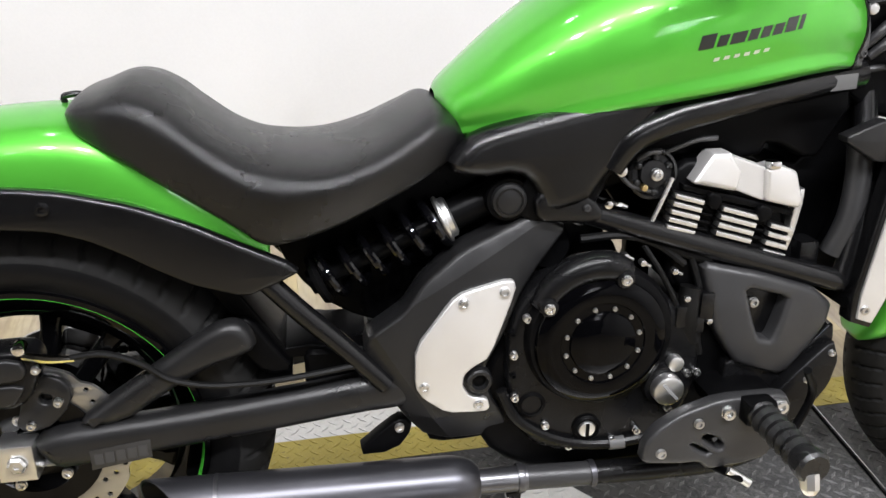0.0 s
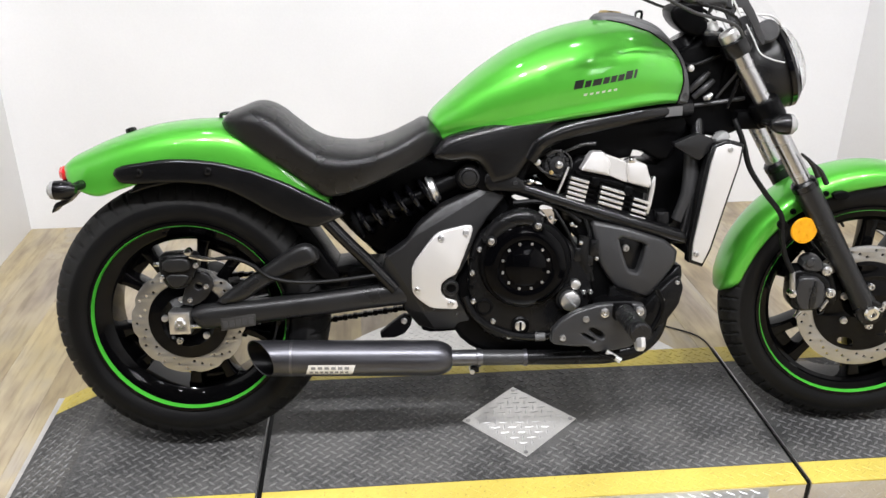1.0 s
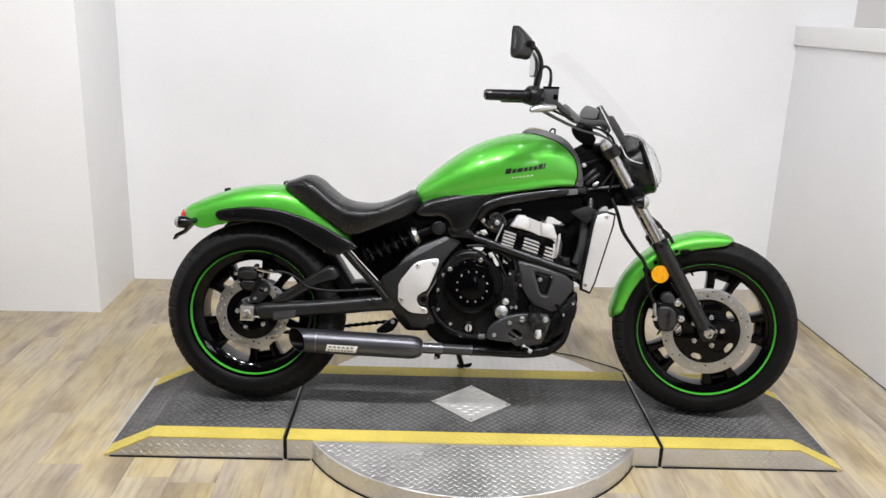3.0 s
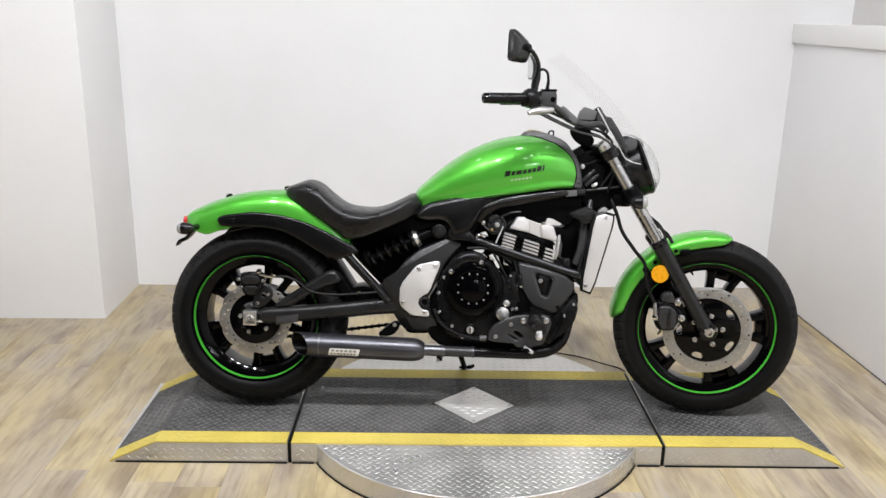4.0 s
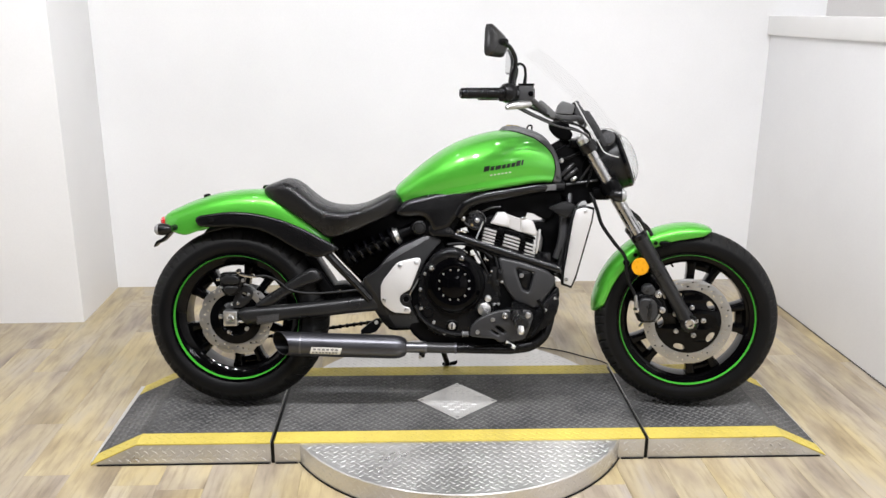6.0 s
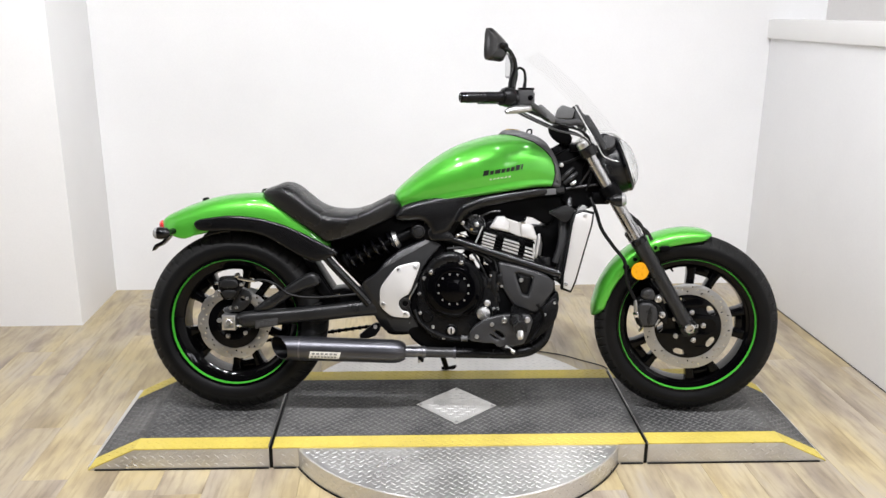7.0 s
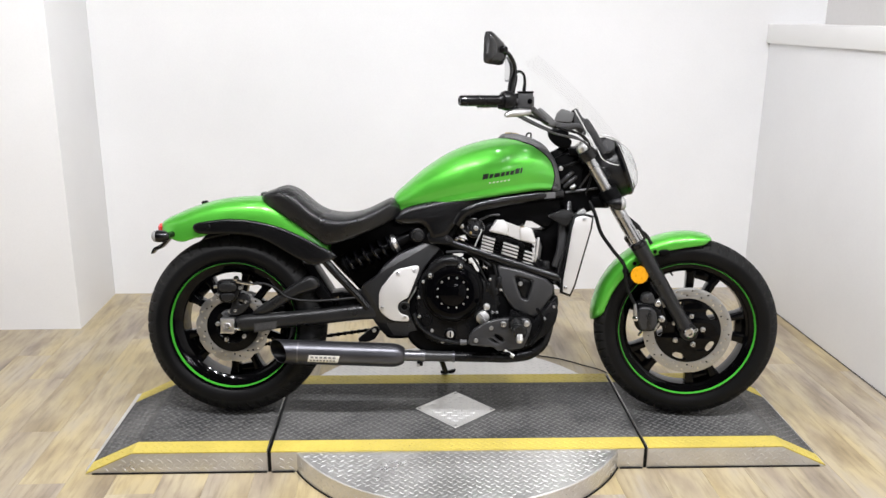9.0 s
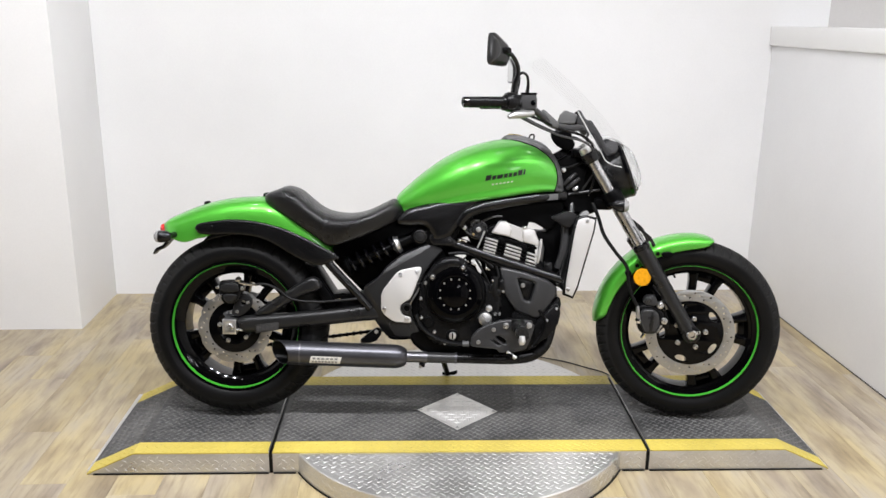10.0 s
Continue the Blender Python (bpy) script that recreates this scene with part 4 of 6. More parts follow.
# ---- swingarm and rear brake
arm = [(-0.785, 0.335), (-0.765, 0.352), (-0.72, 0.357), (-0.6, 0.366), (-0.45, 0.383), (-0.34, 0.398), (-0.28, 0.40), (-0.28, 0.345), (-0.36, 0.34), (-0.5, 0.322), (-0.65, 0.306), (-0.745, 0.296), (-0.76, 0.30)]
swing = put("swingarm", plate([rounded(arm, 1)], -0.112, -0.066, 0.021, 5), GREY_PLASTIC, "charcoal grey swingarm beam")
put("swingarm", plate([rounded(arm, 1)], 0.068, 0.112, 0.012, 3), GREY_PLASTIC, "charcoal grey swingarm beam")
brace = [(-0.722, 0.356), (-0.71, 0.374), (-0.62, 0.434), (-0.56, 0.474), (-0.53, 0.490), (-0.508, 0.490), (-0.492, 0.472), (-0.488, 0.45), (-0.515, 0.437), (-0.545, 0.43), (-0.61, 0.394), (-0.665, 0.356)]
put("swingarm_brace", plate([rounded(brace, 1)], -0.108, -0.072, 0.016, 4), GREY_PLASTIC, "charcoal grey swingarm brace")
adj = put("chain_adjuster", plate([[(-0.822, 0.294), (-0.776, 0.294), (-0.776, 0.345), (-0.822, 0.345)], circle(-0.797, 0.3195, 0.011, 20)], -0.117, -0.075, 0.002, 1), BRUSHED, "silver axle adjuster block")
put("axle_nut", lathe([(0.004, -0.002), (0.0125, -0.002), (0.0125, 0.008), (0.009, 0.011), (0.0045, 0.011), (0.004, 0.004)], (-0.797, -0.112, 0.3195), (0, -1, 0), 6), BOLT, "", adj, 20)
put("axle", lathe([(0.0005, -0.25), (0.0065, -0.25), (0.0065, 0.008), (0.0005, 0.008)], (-0.797, -0.112, 0.3195), (0, -1, 0), 20), BOLT, "", adj)
put("adjuster_screw", tube([(-0.778, -0.097, 0.333), (-0.757, -0.097, 0.333)], 0.005, 2, 8), BOLT, "", adj)
put("adjuster_screw", tube([(-0.778, -0.097, 0.306), (-0.757, -0.097, 0.306)], 0.005, 2, 8), BOLT, "", adj)
lab = put("warning_label", plate([[(-0.71, 0.298), (-0.633, 0.31), (-0.633, 0.337), (-0.71, 0.327)]], -0.1128, -0.1118, 0.0003, 1), WARN_LABEL, "worn grey warning label", swing)
for k in range(5):
    put("print_bar", box(-0.705 + 0.014 * k, -0.694 + 0.014 * k, -0.1134, -0.1126, 0.306 + 0.0018 * k, 0.322 + 0.0018 * k), HOUSING, "", lab)
cal = [(-0.834, 0.468), (-0.828, 0.474), (-0.768, 0.476), (-0.754, 0.466), (-0.752, 0.446), (-0.764, 0.414), (-0.782, 0.396), (-0.814, 0.395), (-0.828, 0.41), (-0.836, 0.44)]
rear_caliper = put("rear_caliper", plate([rounded(cal, 1)], -0.112, -0.062, 0.008, 3), CASE_BLACK, "charcoal rear brake caliper")
put("piston_housing", plate([rounded([(-0.826, 0.466), (-0.772, 0.468), (-0.764, 0.45), (-0.772, 0.437), (-0.826, 0.436)], 1)], -0.119, -0.108, 0.004, 2), GREY_PLASTIC, "", rear_caliper)
put("piston_housing", plate([rounded([(-0.824, 0.431), (-0.77, 0.431), (-0.776, 0.415), (-0.79, 0.402), (-0.812, 0.402)], 1)], -0.116, -0.108, 0.004, 2), GREY_PLASTIC, "", rear_caliper)
put("pad_pin", tube([(-0.846, -0.104, 0.452), (-0.834, -0.104, 0.452)], 0.005, 2, 10), BOLT, "", rear_caliper)
put("caliper_bracket", plate([rounded([(-0.775, 0.43), (-0.74, 0.43), (-0.722, 0.405), (-0.735, 0.375), (-0.765, 0.35), (-0.80, 0.355), (-0.79, 0.385)], 1), circle(-0.757, 0.398, 0.008, 16)], -0.094, -0.08, 0.003, 2), GREY_PLASTIC, "", rear_caliper)
bolts([(-0.83, 0.425), (-0.736, 0.402), (-0.755, 0.45), (-0.773, 0.372)], -0.111, 0.006, 0.006)
put("brake_banjo", joined(knob(-0.768, -0.108, 0.482, 0.008, 0.014), tube([(-0.766, -0.115, 0.472), (-0.735, -0.117, 0.466), (-0.707, -0.115, 0.463)], [0.005, 0.0058, 0.004], 10, 8)), CHROME, "bright brake hose fitting", rear_caliper)
put("brake_hose", tube([(-0.712, -0.115, 0.464), (-0.68, -0.113, 0.466), (-0.63, -0.11, 0.445), (-0.6, -0.108, 0.42), (-0.57, -0.112, 0.412), (-0.5, -0.115, 0.408), (-0.43, -0.115, 0.413), (-0.36, -0.11, 0.42)], 0.0045, 50, 8), SOFT_RUBBER, "black rubber brake hose")
put("rear_frame_stay", tube([(-0.474, -0.097, 0.547), (-0.434, -0.1, 0.503), (-0.369, -0.103, 0.436), (-0.322, -0.106, 0.385)], 0.0142, 20, 14), FRAME_PAINT, "satin black diagonal frame stay")
put("rear_frame_stay", tube([(-0.474, 0.097, 0.547), (-0.434, 0.1, 0.503), (-0.369, 0.103, 0.436), (-0.322, 0.106, 0.385)], 0.0142, 20, 14), FRAME_PAINT, "satin black diagonal frame stay")

put("brace_root", plate([rounded([(-0.52, 0.48), (-0.495, 0.482), (-0.47, 0.44), (-0.44, 0.40), (-0.48, 0.395), (-0.51, 0.43)], 1)], -0.075, -0.045, 0.006, 2), ENGINE_BLACK, "black root of the brace")
put("swingarm_crossmember", box(-0.43, -0.335, -0.07, 0.07, 0.335, 0.425, 0.015, 3), ENGINE_BLACK, "black swingarm cross-member")
# chain on the far side: two runs of links
chain = []
for z0, z1 in ((0.207, 0.287), (0.372, 0.357)):
    for k in range(44):
        u = (k + 0.5) / 44
        x = RW[0] + 0.02 + (0.55) * u
        z = z0 + (z1 - z0) * u
        chain.append(box(x - 0.0064, x + 0.0064, 0.088, 0.104, z - (0.0066 if k % 2 else 0.0048), z + (0.0066 if k % 2 else 0.0048), 0.002, 1))
tagged(put("drive_chain", joined(*chain), ENGINE_BLACK, "black oily drive chain"), kind="stuff")
put("rear_sprocket", plate([circle(RW[0], RW[1], 0.098, 72), circle(RW[0], RW[1], 0.05, 36)], 0.092, 0.1, 0.001, 1), STEEL, "steel rear sprocket", rear_wheel)

# ---- shock absorber
S0, S1 = Vector((-0.415, -0.06, 0.521)), Vector((-0.155, -0.06, 0.636))
ax = (S1 - S0).normalized()
shock = put("shock_absorber", joined(lathe([(0.001, 0.0), (0.017, 0.0), (0.019, 0.01), (0.019, 0.03), (0.0135, 0.035), (0.0135, 0.205), (0.021, 0.206), (0.021, 0.275), (0.012, 0.28), (0.001, 0.28)], S0, ax, 28)), ENGINE_BLACK, "black laid-down shock absorber")
helix = []
u0 = ax.orthogonal().normalized()
w0 = ax.cross(u0)
for k in range(170):
    a = 2 * math.pi * 5.6 * k / 169
    helix.append(tuple(S0 + ax * (0.02 + 0.17 * k / 169) + 0.031 * (math.cos(a) * u0 + math.sin(a) * w0)))
put("spring", tube(helix, 0.0064, straight=True, sides=10), GLOSS_BLACK, "gloss black coil spring", shock)
put("preload_collar", lathe([(0.02, 0.190), (0.031, 0.190), (0.033, 0.193), (0.033, 0.196), (0.028, 0.198), (0.028, 0.204), (0.024, 0.207), (0.02, 0.207)], S0, ax, 20), BRUSHED, "silver preload collar", shock, 20)
put("spring_seat", lathe([(0.012, 0.008), (0.034, 0.008), (0.036, 0.014), (0.03, 0.02), (0.012, 0.02)], S0, ax, 28), ENGINE_BLACK, "", shock)
piv = put("pivot_cap", knob(-0.157, -0.082, 0.632, 0.0235, 0.02, 40, 0.22), GREY_PLASTIC, "round charcoal pivot cap")
put("cap_ring", lathe([(0.016, -0.001), (0.018, -0.001), (0.018, 0.0012), (0.016, 0.0012)], (-0.157, -0.1025, 0.632), (0, -1, 0), 40, True), BLACK_PLASTIC, "", piv)
put("cap_collar", lathe([(0.02, 0.03), (0.030, 0.03), (0.030, -0.002), (0.028, -0.006), (0.02, -0.006)], (-0.157, -0.088, 0.632), (0, 1, 0), 40), ENGINE_BLACK, "", piv)

put("battery_case", plate([rounded([(-0.47, 0.60), (-0.44, 0.52), (-0.38, 0.46), (-0.3, 0.43), (-0.17, 0.46), (-0.1, 0.52), (-0.06, 0.6), (-0.1, 0.7), (-0.24, 0.71), (-0.4, 0.66)], 1)], -0.022, 0.09, 0.006, 2), ENGINE_BLACK, "black battery case and airbox")
put("airbox", plate([rounded([(-0.1, 0.62), (-0.1, 0.74), (0.1, 0.79), (0.3, 0.79), (0.34, 0.74), (0.31, 0.69), (0.288, 0.650), (0.216, 0.690), (0.206, 0.66), (0.06, 0.66), (0.0, 0.625)], 1)], -0.06, 0.08, 0.008, 2), ENGINE_BLACK, "black airbox under the tank")

put("radiator_duct", plate([rounded([(0.264, 0.52), (0.275, 0.612), (0.236, 0.622), (0.236, 0.650), (0.288, 0.648), (0.292, 0.70), (0.28, 0.76), (0.37, 0.77), (0.375, 0.7), (0.335, 0.5)], 1)], -0.035, 0.1, 0.006, 2), ENGINE_BLACK, "black duct behind the radiator")
put("neck_cover", plate([rounded([(0.285, 0.77), (0.30, 0.893), (0.335, 0.91), (0.365, 0.925), (0.41, 0.925), (0.46, 0.82), (0.465, 0.73), (0.39, 0.7)], 1)], -0.06, 0.06, 0.008, 2), ENGINE_BLACK, "black cover round the steering neck")

# ---- frame
cover = [(-0.246, 0.68), (-0.215, 0.718), (-0.187, 0.730), (-0.122, 0.746), (-0.06, 0.759), (-0.01, 0.770), (0.035, 0.777), (0.062, 0.778), (0.066, 0.769), (0.045, 0.75), (0.018, 0.727), (-0.002, 0.698), (-0.02, 0.676), (-0.04, 0.65), (-0.055, 0.625), (-0.112, 0.612), (-0.126, 0.652), (-0.15, 0.672), (-0.2, 0.664)]
put("frame_cover", plate([rounded(cover, 1)], -0.12, -0.07, 0.022, 6), BLACK_PLASTIC, "black plastic frame cover")
put("frame_cover", plate([rounded(cover, 1)], 0.07, 0.12, 0.022, 6), BLACK_PLASTIC, "black plastic frame cover")
put("frame_gusset", plate([rounded([(-0.13, 0.672), (-0.09, 0.69), (0.02, 0.70), (0.025, 0.685), (-0.02, 0.665), (-0.034, 0.632), (-0.055, 0.602), (-0.12, 0.595), (-0.155, 0.62)], 1)], -0.098, -0.06, 0.006, 2), ENGINE_BLACK, "black frame gusset")
put("frame_bracket", plate([rounded([(-0.128, 0.644), (-0.09, 0.648), (-0.05, 0.636), (-0.03, 0.61), (-0.048, 0.598), (-0.085, 0.602), (-0.122, 0.604)], 1)], -0.114, -0.09, 0.007, 3), BLACK_PLASTIC, "black cast bracket with a bolt")
bolts([(-0.058, 0.622)], -0.114, 0.005, 0.005, COWL_GREY)
for s in (-1, 1):
    put("frame_tube", tube([(-0.028, s * 0.105, 0.672), (-0.008, s * 0.107, 0.705), (0.04, s * 0.108, 0.73), (0.113, s * 0.106, 0.748), (0.217, s * 0.095, 0.765), (0.33, s * 0.06, 0.776)], [0.018, 0.02, 0.021, 0.021, 0.021, 0.022], 40, 18), FRAME_PAINT, "satin black upper frame tube")
    put("frame_tube", tube([(-0.06, s * 0.095, 0.612), (0.12, s * 0.104, 0.555), (0.25, s * 0.112, 0.515), (0.322, s * 0.115, 0.494)], [0.0165, 0.016, 0.016, 0.016], 30, 18), FRAME_PAINT, "satin black lower frame tube")
    put("frame_tube", tube([(0.322, s * 0.115, 0.494), (0.34, s * 0.106, 0.575), (0.355, s * 0.07, 0.68), (0.36, s * 0.04, 0.76)], 0.016, 24, 14), FRAME_PAINT, "satin black front down tube")
put("frame_sticker", plate([[(0.255, 0.758), (0.305, 0.762), (0.305, 0.782), (0.255, 0.778)]], -0.1005, -0.0985, 0.0004, 1), TRIM_PLASTIC, "grey label wrapped on the frame")
put("steering_head", lathe([(0.001, -0.11), (0.03, -0.11), (0.034, -0.1), (0.034, 0.1), (0.03, 0.11), (0.001, 0.11)], (0.375, 0, 0.835), (-0.5, 0, 0.86), 32), FRAME_PAINT, "satin black steering head")
put("frame_spine", plate([rounded([(0.15, 0.80), (0.34, 0.90), (0.385, 0.88), (0.41, 0.75), (0.30, 0.715), (0.1, 0.72)], 1)], -0.05, 0.05, 0.012, 2), ENGINE_BLACK, "black frame spine")

# ---- side cover with its silver plate
side = [(-0.145, 0.603), (-0.12, 0.612), (-0.075, 0.59), (-0.115, 0.545), (-0.14, 0.51), (-0.165, 0.45), (-0.182, 0.42), (-0.19, 0.402), (-0.18, 0.36), (-0.165, 0.335), (-0.15, 0.30), (-0.165, 0.285), (-0.268, 0.285), (-0.29, 0.315), (-0.345, 0.402), (-0.35, 0.436), (-0.344, 0.46), (-0.298, 0.492), (-0.27, 0.53), (-0.222, 0.568)]
side_cover = put("side_cover", facet(facet(facet(bulged(plate([rounded(side, 1, 0.12)], -0.122, -0.07, 0.006, 3), -0.24, 0.42, 0.5, 0.02), (-0.24, 0.334), (0.0, -1.0), 0.28), (-0.3, 0.40), (-0.86, -0.5), 0.5), (-0.2, 0.552), (-0.5, 0.87), 0.3), GREY_PLASTIC, "charcoal pivot cover with a silver plate", None, 14)
silver = [(-0.153, 0.53), (-0.168, 0.531), (-0.222, 0.519), (-0.238, 0.508), (-0.285, 0.446), (-0.286, 0.388), (-0.276, 0.37), (-0.244, 0.345), (-0.19, 0.341), (-0.183, 0.347), (-0.187, 0.361), (-0.212, 0.368), (-0.222, 0.385), (-0.22, 0.402), (-0.206, 0.414), (-0.186, 0.424), (-0.15, 0.518)]
sp = put("silver_plate", bulged(plate([rounded(silver, 1, 0.16)], -0.1305, -0.118, 0.0025, 2), -0.24, 0.42, 0.5, 0.02), SATIN_PLATE, "satin silver plate with four bolts", side_cover)
for x, z in ((-0.166, 0.516), (-0.221, 0.505), (-0.274, 0.388), (-0.2, 0.354)):
    put("bolt", bulged(bolt_head(x, -0.13, z, 0.0075, 0.005), -0.24, 0.42, 0.5), BOLT, "", sp)
plug = put("pivot_plug", lathe([(0.001, 0.0), (0.0175, 0.0), (0.0175, 0.017), (0.0155, 0.0195), (0.0115, 0.0195), (0.0105, 0.012), (0.001, 0.012)], (-0.1995, -0.115, 0.3915), (0, -1, 0), 36), GREY_PLASTIC, "round charcoal pivot boss", side_cover)
# Black disc on the bore floor, for the shade inside the hole.
put("bore_shade", knob(-0.1995, -0.126, 0.3915, 0.0098, 0.002, 24), ENGINE_BLACK, "", plug)
put("lower_cover", plate([rounded([(-0.268, 0.296), (-0.15, 0.304), (-0.14, 0.285), (-0.2, 0.276), (-0.26, 0.276)], 1)], -0.092, -0.06, 0.006, 2), ENGINE_BLACK, "black lower frame cover")
put("stay_lug", plate([rounded([(-0.372, 0.262), (-0.32, 0.306), (-0.298, 0.318), (-0.282, 0.30), (-0.31, 0.262)], 1)], -0.085, -0.06, 0.004, 2), ENGINE_BLACK, "black muffler hanger lug")
bolts([(-0.304, 0.303)], -0.085, 0.007, 0.006)

# ---- engine
case = [(-0.165, 0.42), (-0.15, 0.495), (-0.11, 0.53), (-0.04, 0.545), (0.012, 0.535), (0.058, 0.495), (0.118, 0.44), (0.118, 0.36), (0.10, 0.30), (0.04, 0.258), (-0.08, 0.255), (-0.15, 0.30)]
engine = put("engine", plate([rounded(case, 2)], -0.125, -0.055, 0.014, 3), CASE_BLACK, "black twin-cylinder engine with chrome details")
put("crankcase", plate([rounded([(-0.2, 0.30), (-0.18, 0.44), (-0.1, 0.465), (0.02, 0.455), (0.2, 0.45), (0.26, 0.42), (0.25, 0.32), (0.2, 0.25), (0.1, 0.215), (-0.1, 0.215), (-0.17, 0.25)], 1)], -0.105, 0.105, 0.015, 2), ENGINE_BLACK, "black crankcase", engine)
clutch = put("clutch_cover", lathe([(0.001, 0.0), (0.103, 0.0), (0.103, 0.012), (0.098, 0.022), (0.09, 0.026), (0.083, 0.026), (0.082, 0.022), (0.001, 0.022)], (-0.036, -0.118, 0.447), (0, -1, 0), 72), ENGINE_BLACK, "black round clutch cover", engine)
dome = put("gloss_dome", lathe([(0.092, 0.014), (0.092, 0.023), (0.089, 0.0295), (0.080, 0.0345), (0.068, 0.036), (0.0585, 0.0345), (0.057, 0.0322), (0.046, 0.0322), (0.0445, 0.0352), (0.036, 0.0385), (0.02, 0.0413), (0.0005, 0.0425)], (-0.038, -0.118, 0.445), (0, -1, 0), 96), PIANO_BLACK, "mirror-gloss black domed cover", engine)
for k in range(12):
    a = radians(15 + 30 * k)
    put("bolt", bolt_head(-0.038 + 0.0515 * math.cos(a), -0.1502, 0.444 + 0.0515 * math.sin(a), 0.0034, 0.0035), STEEL, "", dome)
put("upper_case_ridge", tube([(-0.118, -0.13, 0.495), (-0.1, -0.134, 0.526), (-0.066, -0.136, 0.547), (-0.03, -0.136, 0.549), (-0.006, -0.132, 0.538)], [0.017, 0.019, 0.02, 0.02, 0.017], 24, 16), CASE_BLACK, "rounded black case ridge", engine)
for x, z in ((-0.114, 0.502), (-0.013, 0.535)):
    boss = put("case_boss", knob(x, -0.13, z, 0.0125, 0.025, 28), CASE_BLACK, "", engine)
    put("bolt", bolt_head(x, -0.1548, z, 0.0078, 0.004), BOLT, "", boss)
bolts([(-0.136, 0.478), (-0.153, 0.425), (-0.15, 0.36), (0.043, 0.503), (0.056, 0.44), (0.098, 0.375), (0.112, 0.376), (-0.105, 0.312), (-0.005, 0.277), (0.03, 0.29), (-0.07, 0.275), (0.075, 0.32)], -0.124, 0.006, 0.009, None, engine)
bolts([(-0.152, 0.392), (-0.155, 0.455)], -0.12, 0.005, 0.008, ENGINE_BLACK, engine)
put("filler_boss", lathe([(0.001, 0.0), (0.034, 0.0), (0.03, 0.018), (0.001, 0.018)], (0.064, -0.118, 0.362), (0, -1, 0), 32), CASE_BLACK, "", engine)
oil = put("oil_filler_cap", knob(0.064, -0.135, 0.361, 0.0225, 0.016, 40, 0.2), BRUSHED, "silver slotted cap", engine)
# A dark bar on the face paints the shade of the cut slot.
put("slot", plate([[(0.052, 0.372), (0.056, 0.375), (0.078, 0.35), (0.074, 0.347)]], -0.1522, -0.150, 0.0003, 1), STICKER_DARK, "", oil)
put("small_cap", knob(0.077, -0.124, 0.395, 0.0115, 0.014, 28, 0.25), BRUSHED, "small silver cap", engine)
tim = put("timing_plug", joined(lathe([(0.001, 0.0), (0.021, 0.0), (0.021, 0.008), (0.017, 0.011), (0.0165, 0.008), (0.001, 0.008)], (-0.044, -0.12, 0.3), (0, -1, 0), 36)), ENGINE_BLACK, "black inspection plug", engine)
put("plug_face", knob(-0.044, -0.126, 0.3, 0.0125, 0.006, 28), BRUSHED, "silver slotted plug", tim)
# This slot too is a black bar in place of a shaded cut.
put("slot", box(-0.0465, -0.0415, -0.1336, -0.1318, 0.29, 0.31), ENGINE_BLACK, "", tim)
put("gear_window", lathe([(0.008, 0.0), (0.02, 0.0), (0.02, 0.006), (0.015, 0.008), (0.013, 0.003), (0.008, 0.002)], (-0.125, -0.12, 0.345), (0, -1, 0), 28), ENGINE_BLACK, "", engine)
put("maker_badge", plate([rounded([(-0.138, 0.44), (-0.134, 0.424), (-0.127, 0.44), (-0.126, 0.458), (-0.133, 0.466), (-0.138, 0.458)], 1)], -0.1262, -0.1245, 0.0004, 1), surface("dark_blue_badge", (0.01, 0.03, 0.12), 0.3, 0.0, 0.1, 300, 20, 0.0), "dark blue oval badge", engine)
# cylinders, lean forward
put("cylinder_block", plate([rounded([(0.06, 0.58), (0.06, 0.655), (0.09, 0.68), (0.18, 0.66), (0.222, 0.64), (0.236, 0.6), (0.228, 0.52), (0.15, 0.45), (0.085, 0.48)], 1)], -0.095, 0.095, 0.01, 2), ENGINE_BLACK, "black finned cylinder block", engine)
hc = put("head_cover", plate([rounded([(0.082, 0.648), (0.107, 0.687), (0.133, 0.687), (0.150, 0.662), (0.146, 0.634)], 1, 0.06)], -0.119, -0.08, 0.007, 2), SATIN_PLATE, "faceted silver cylinder head cover", engine, 20)
put("head_recess", plate([rounded([(0.130, 0.684), (0.186, 0.664), (0.196, 0.640), (0.188, 0.618), (0.134, 0.640)], 1, 0.05)], -0.112, -0.08, 0.002, 1), HEAD_RECESS, "sunk middle of the cover, its shade in the colour", hc, 20)
put("head_step", plate([rounded([(0.183, 0.663), (0.204, 0.667), (0.228, 0.658), (0.243, 0.616), (0.238, 0.606), (0.188, 0.619)], 1, 0.06)], -0.1195, -0.08, 0.006, 2), SATIN_PLATE, "", hc, 20)
put("head_clip", box(0.186, 0.202, -0.122, -0.105, 0.664, 0.674, 0.003), CHROME, "", hc)
put("head_boss", plate([rounded([(0.074, 0.646), (0.134, 0.630), (0.236, 0.602), (0.238, 0.592), (0.130, 0.620), (0.074, 0.638)], 1, 0.1)], -0.108, -0.08, 0.003, 2), ENGINE_BLACK, "", hc)
for bx_, bz_ in ((0.118, 0.622), (0.192, 0.601)):
    put("head_boss", plate([rounded([(bx_ - 0.012, bz_ + 0.014), (bx_ + 0.012, bz_ + 0.008), (bx_ + 0.008, bz_ - 0.012), (bx_ - 0.008, bz_ - 0.012)], 1)], -0.116, -0.09, 0.004, 2), ENGINE_BLACK, "", hc)
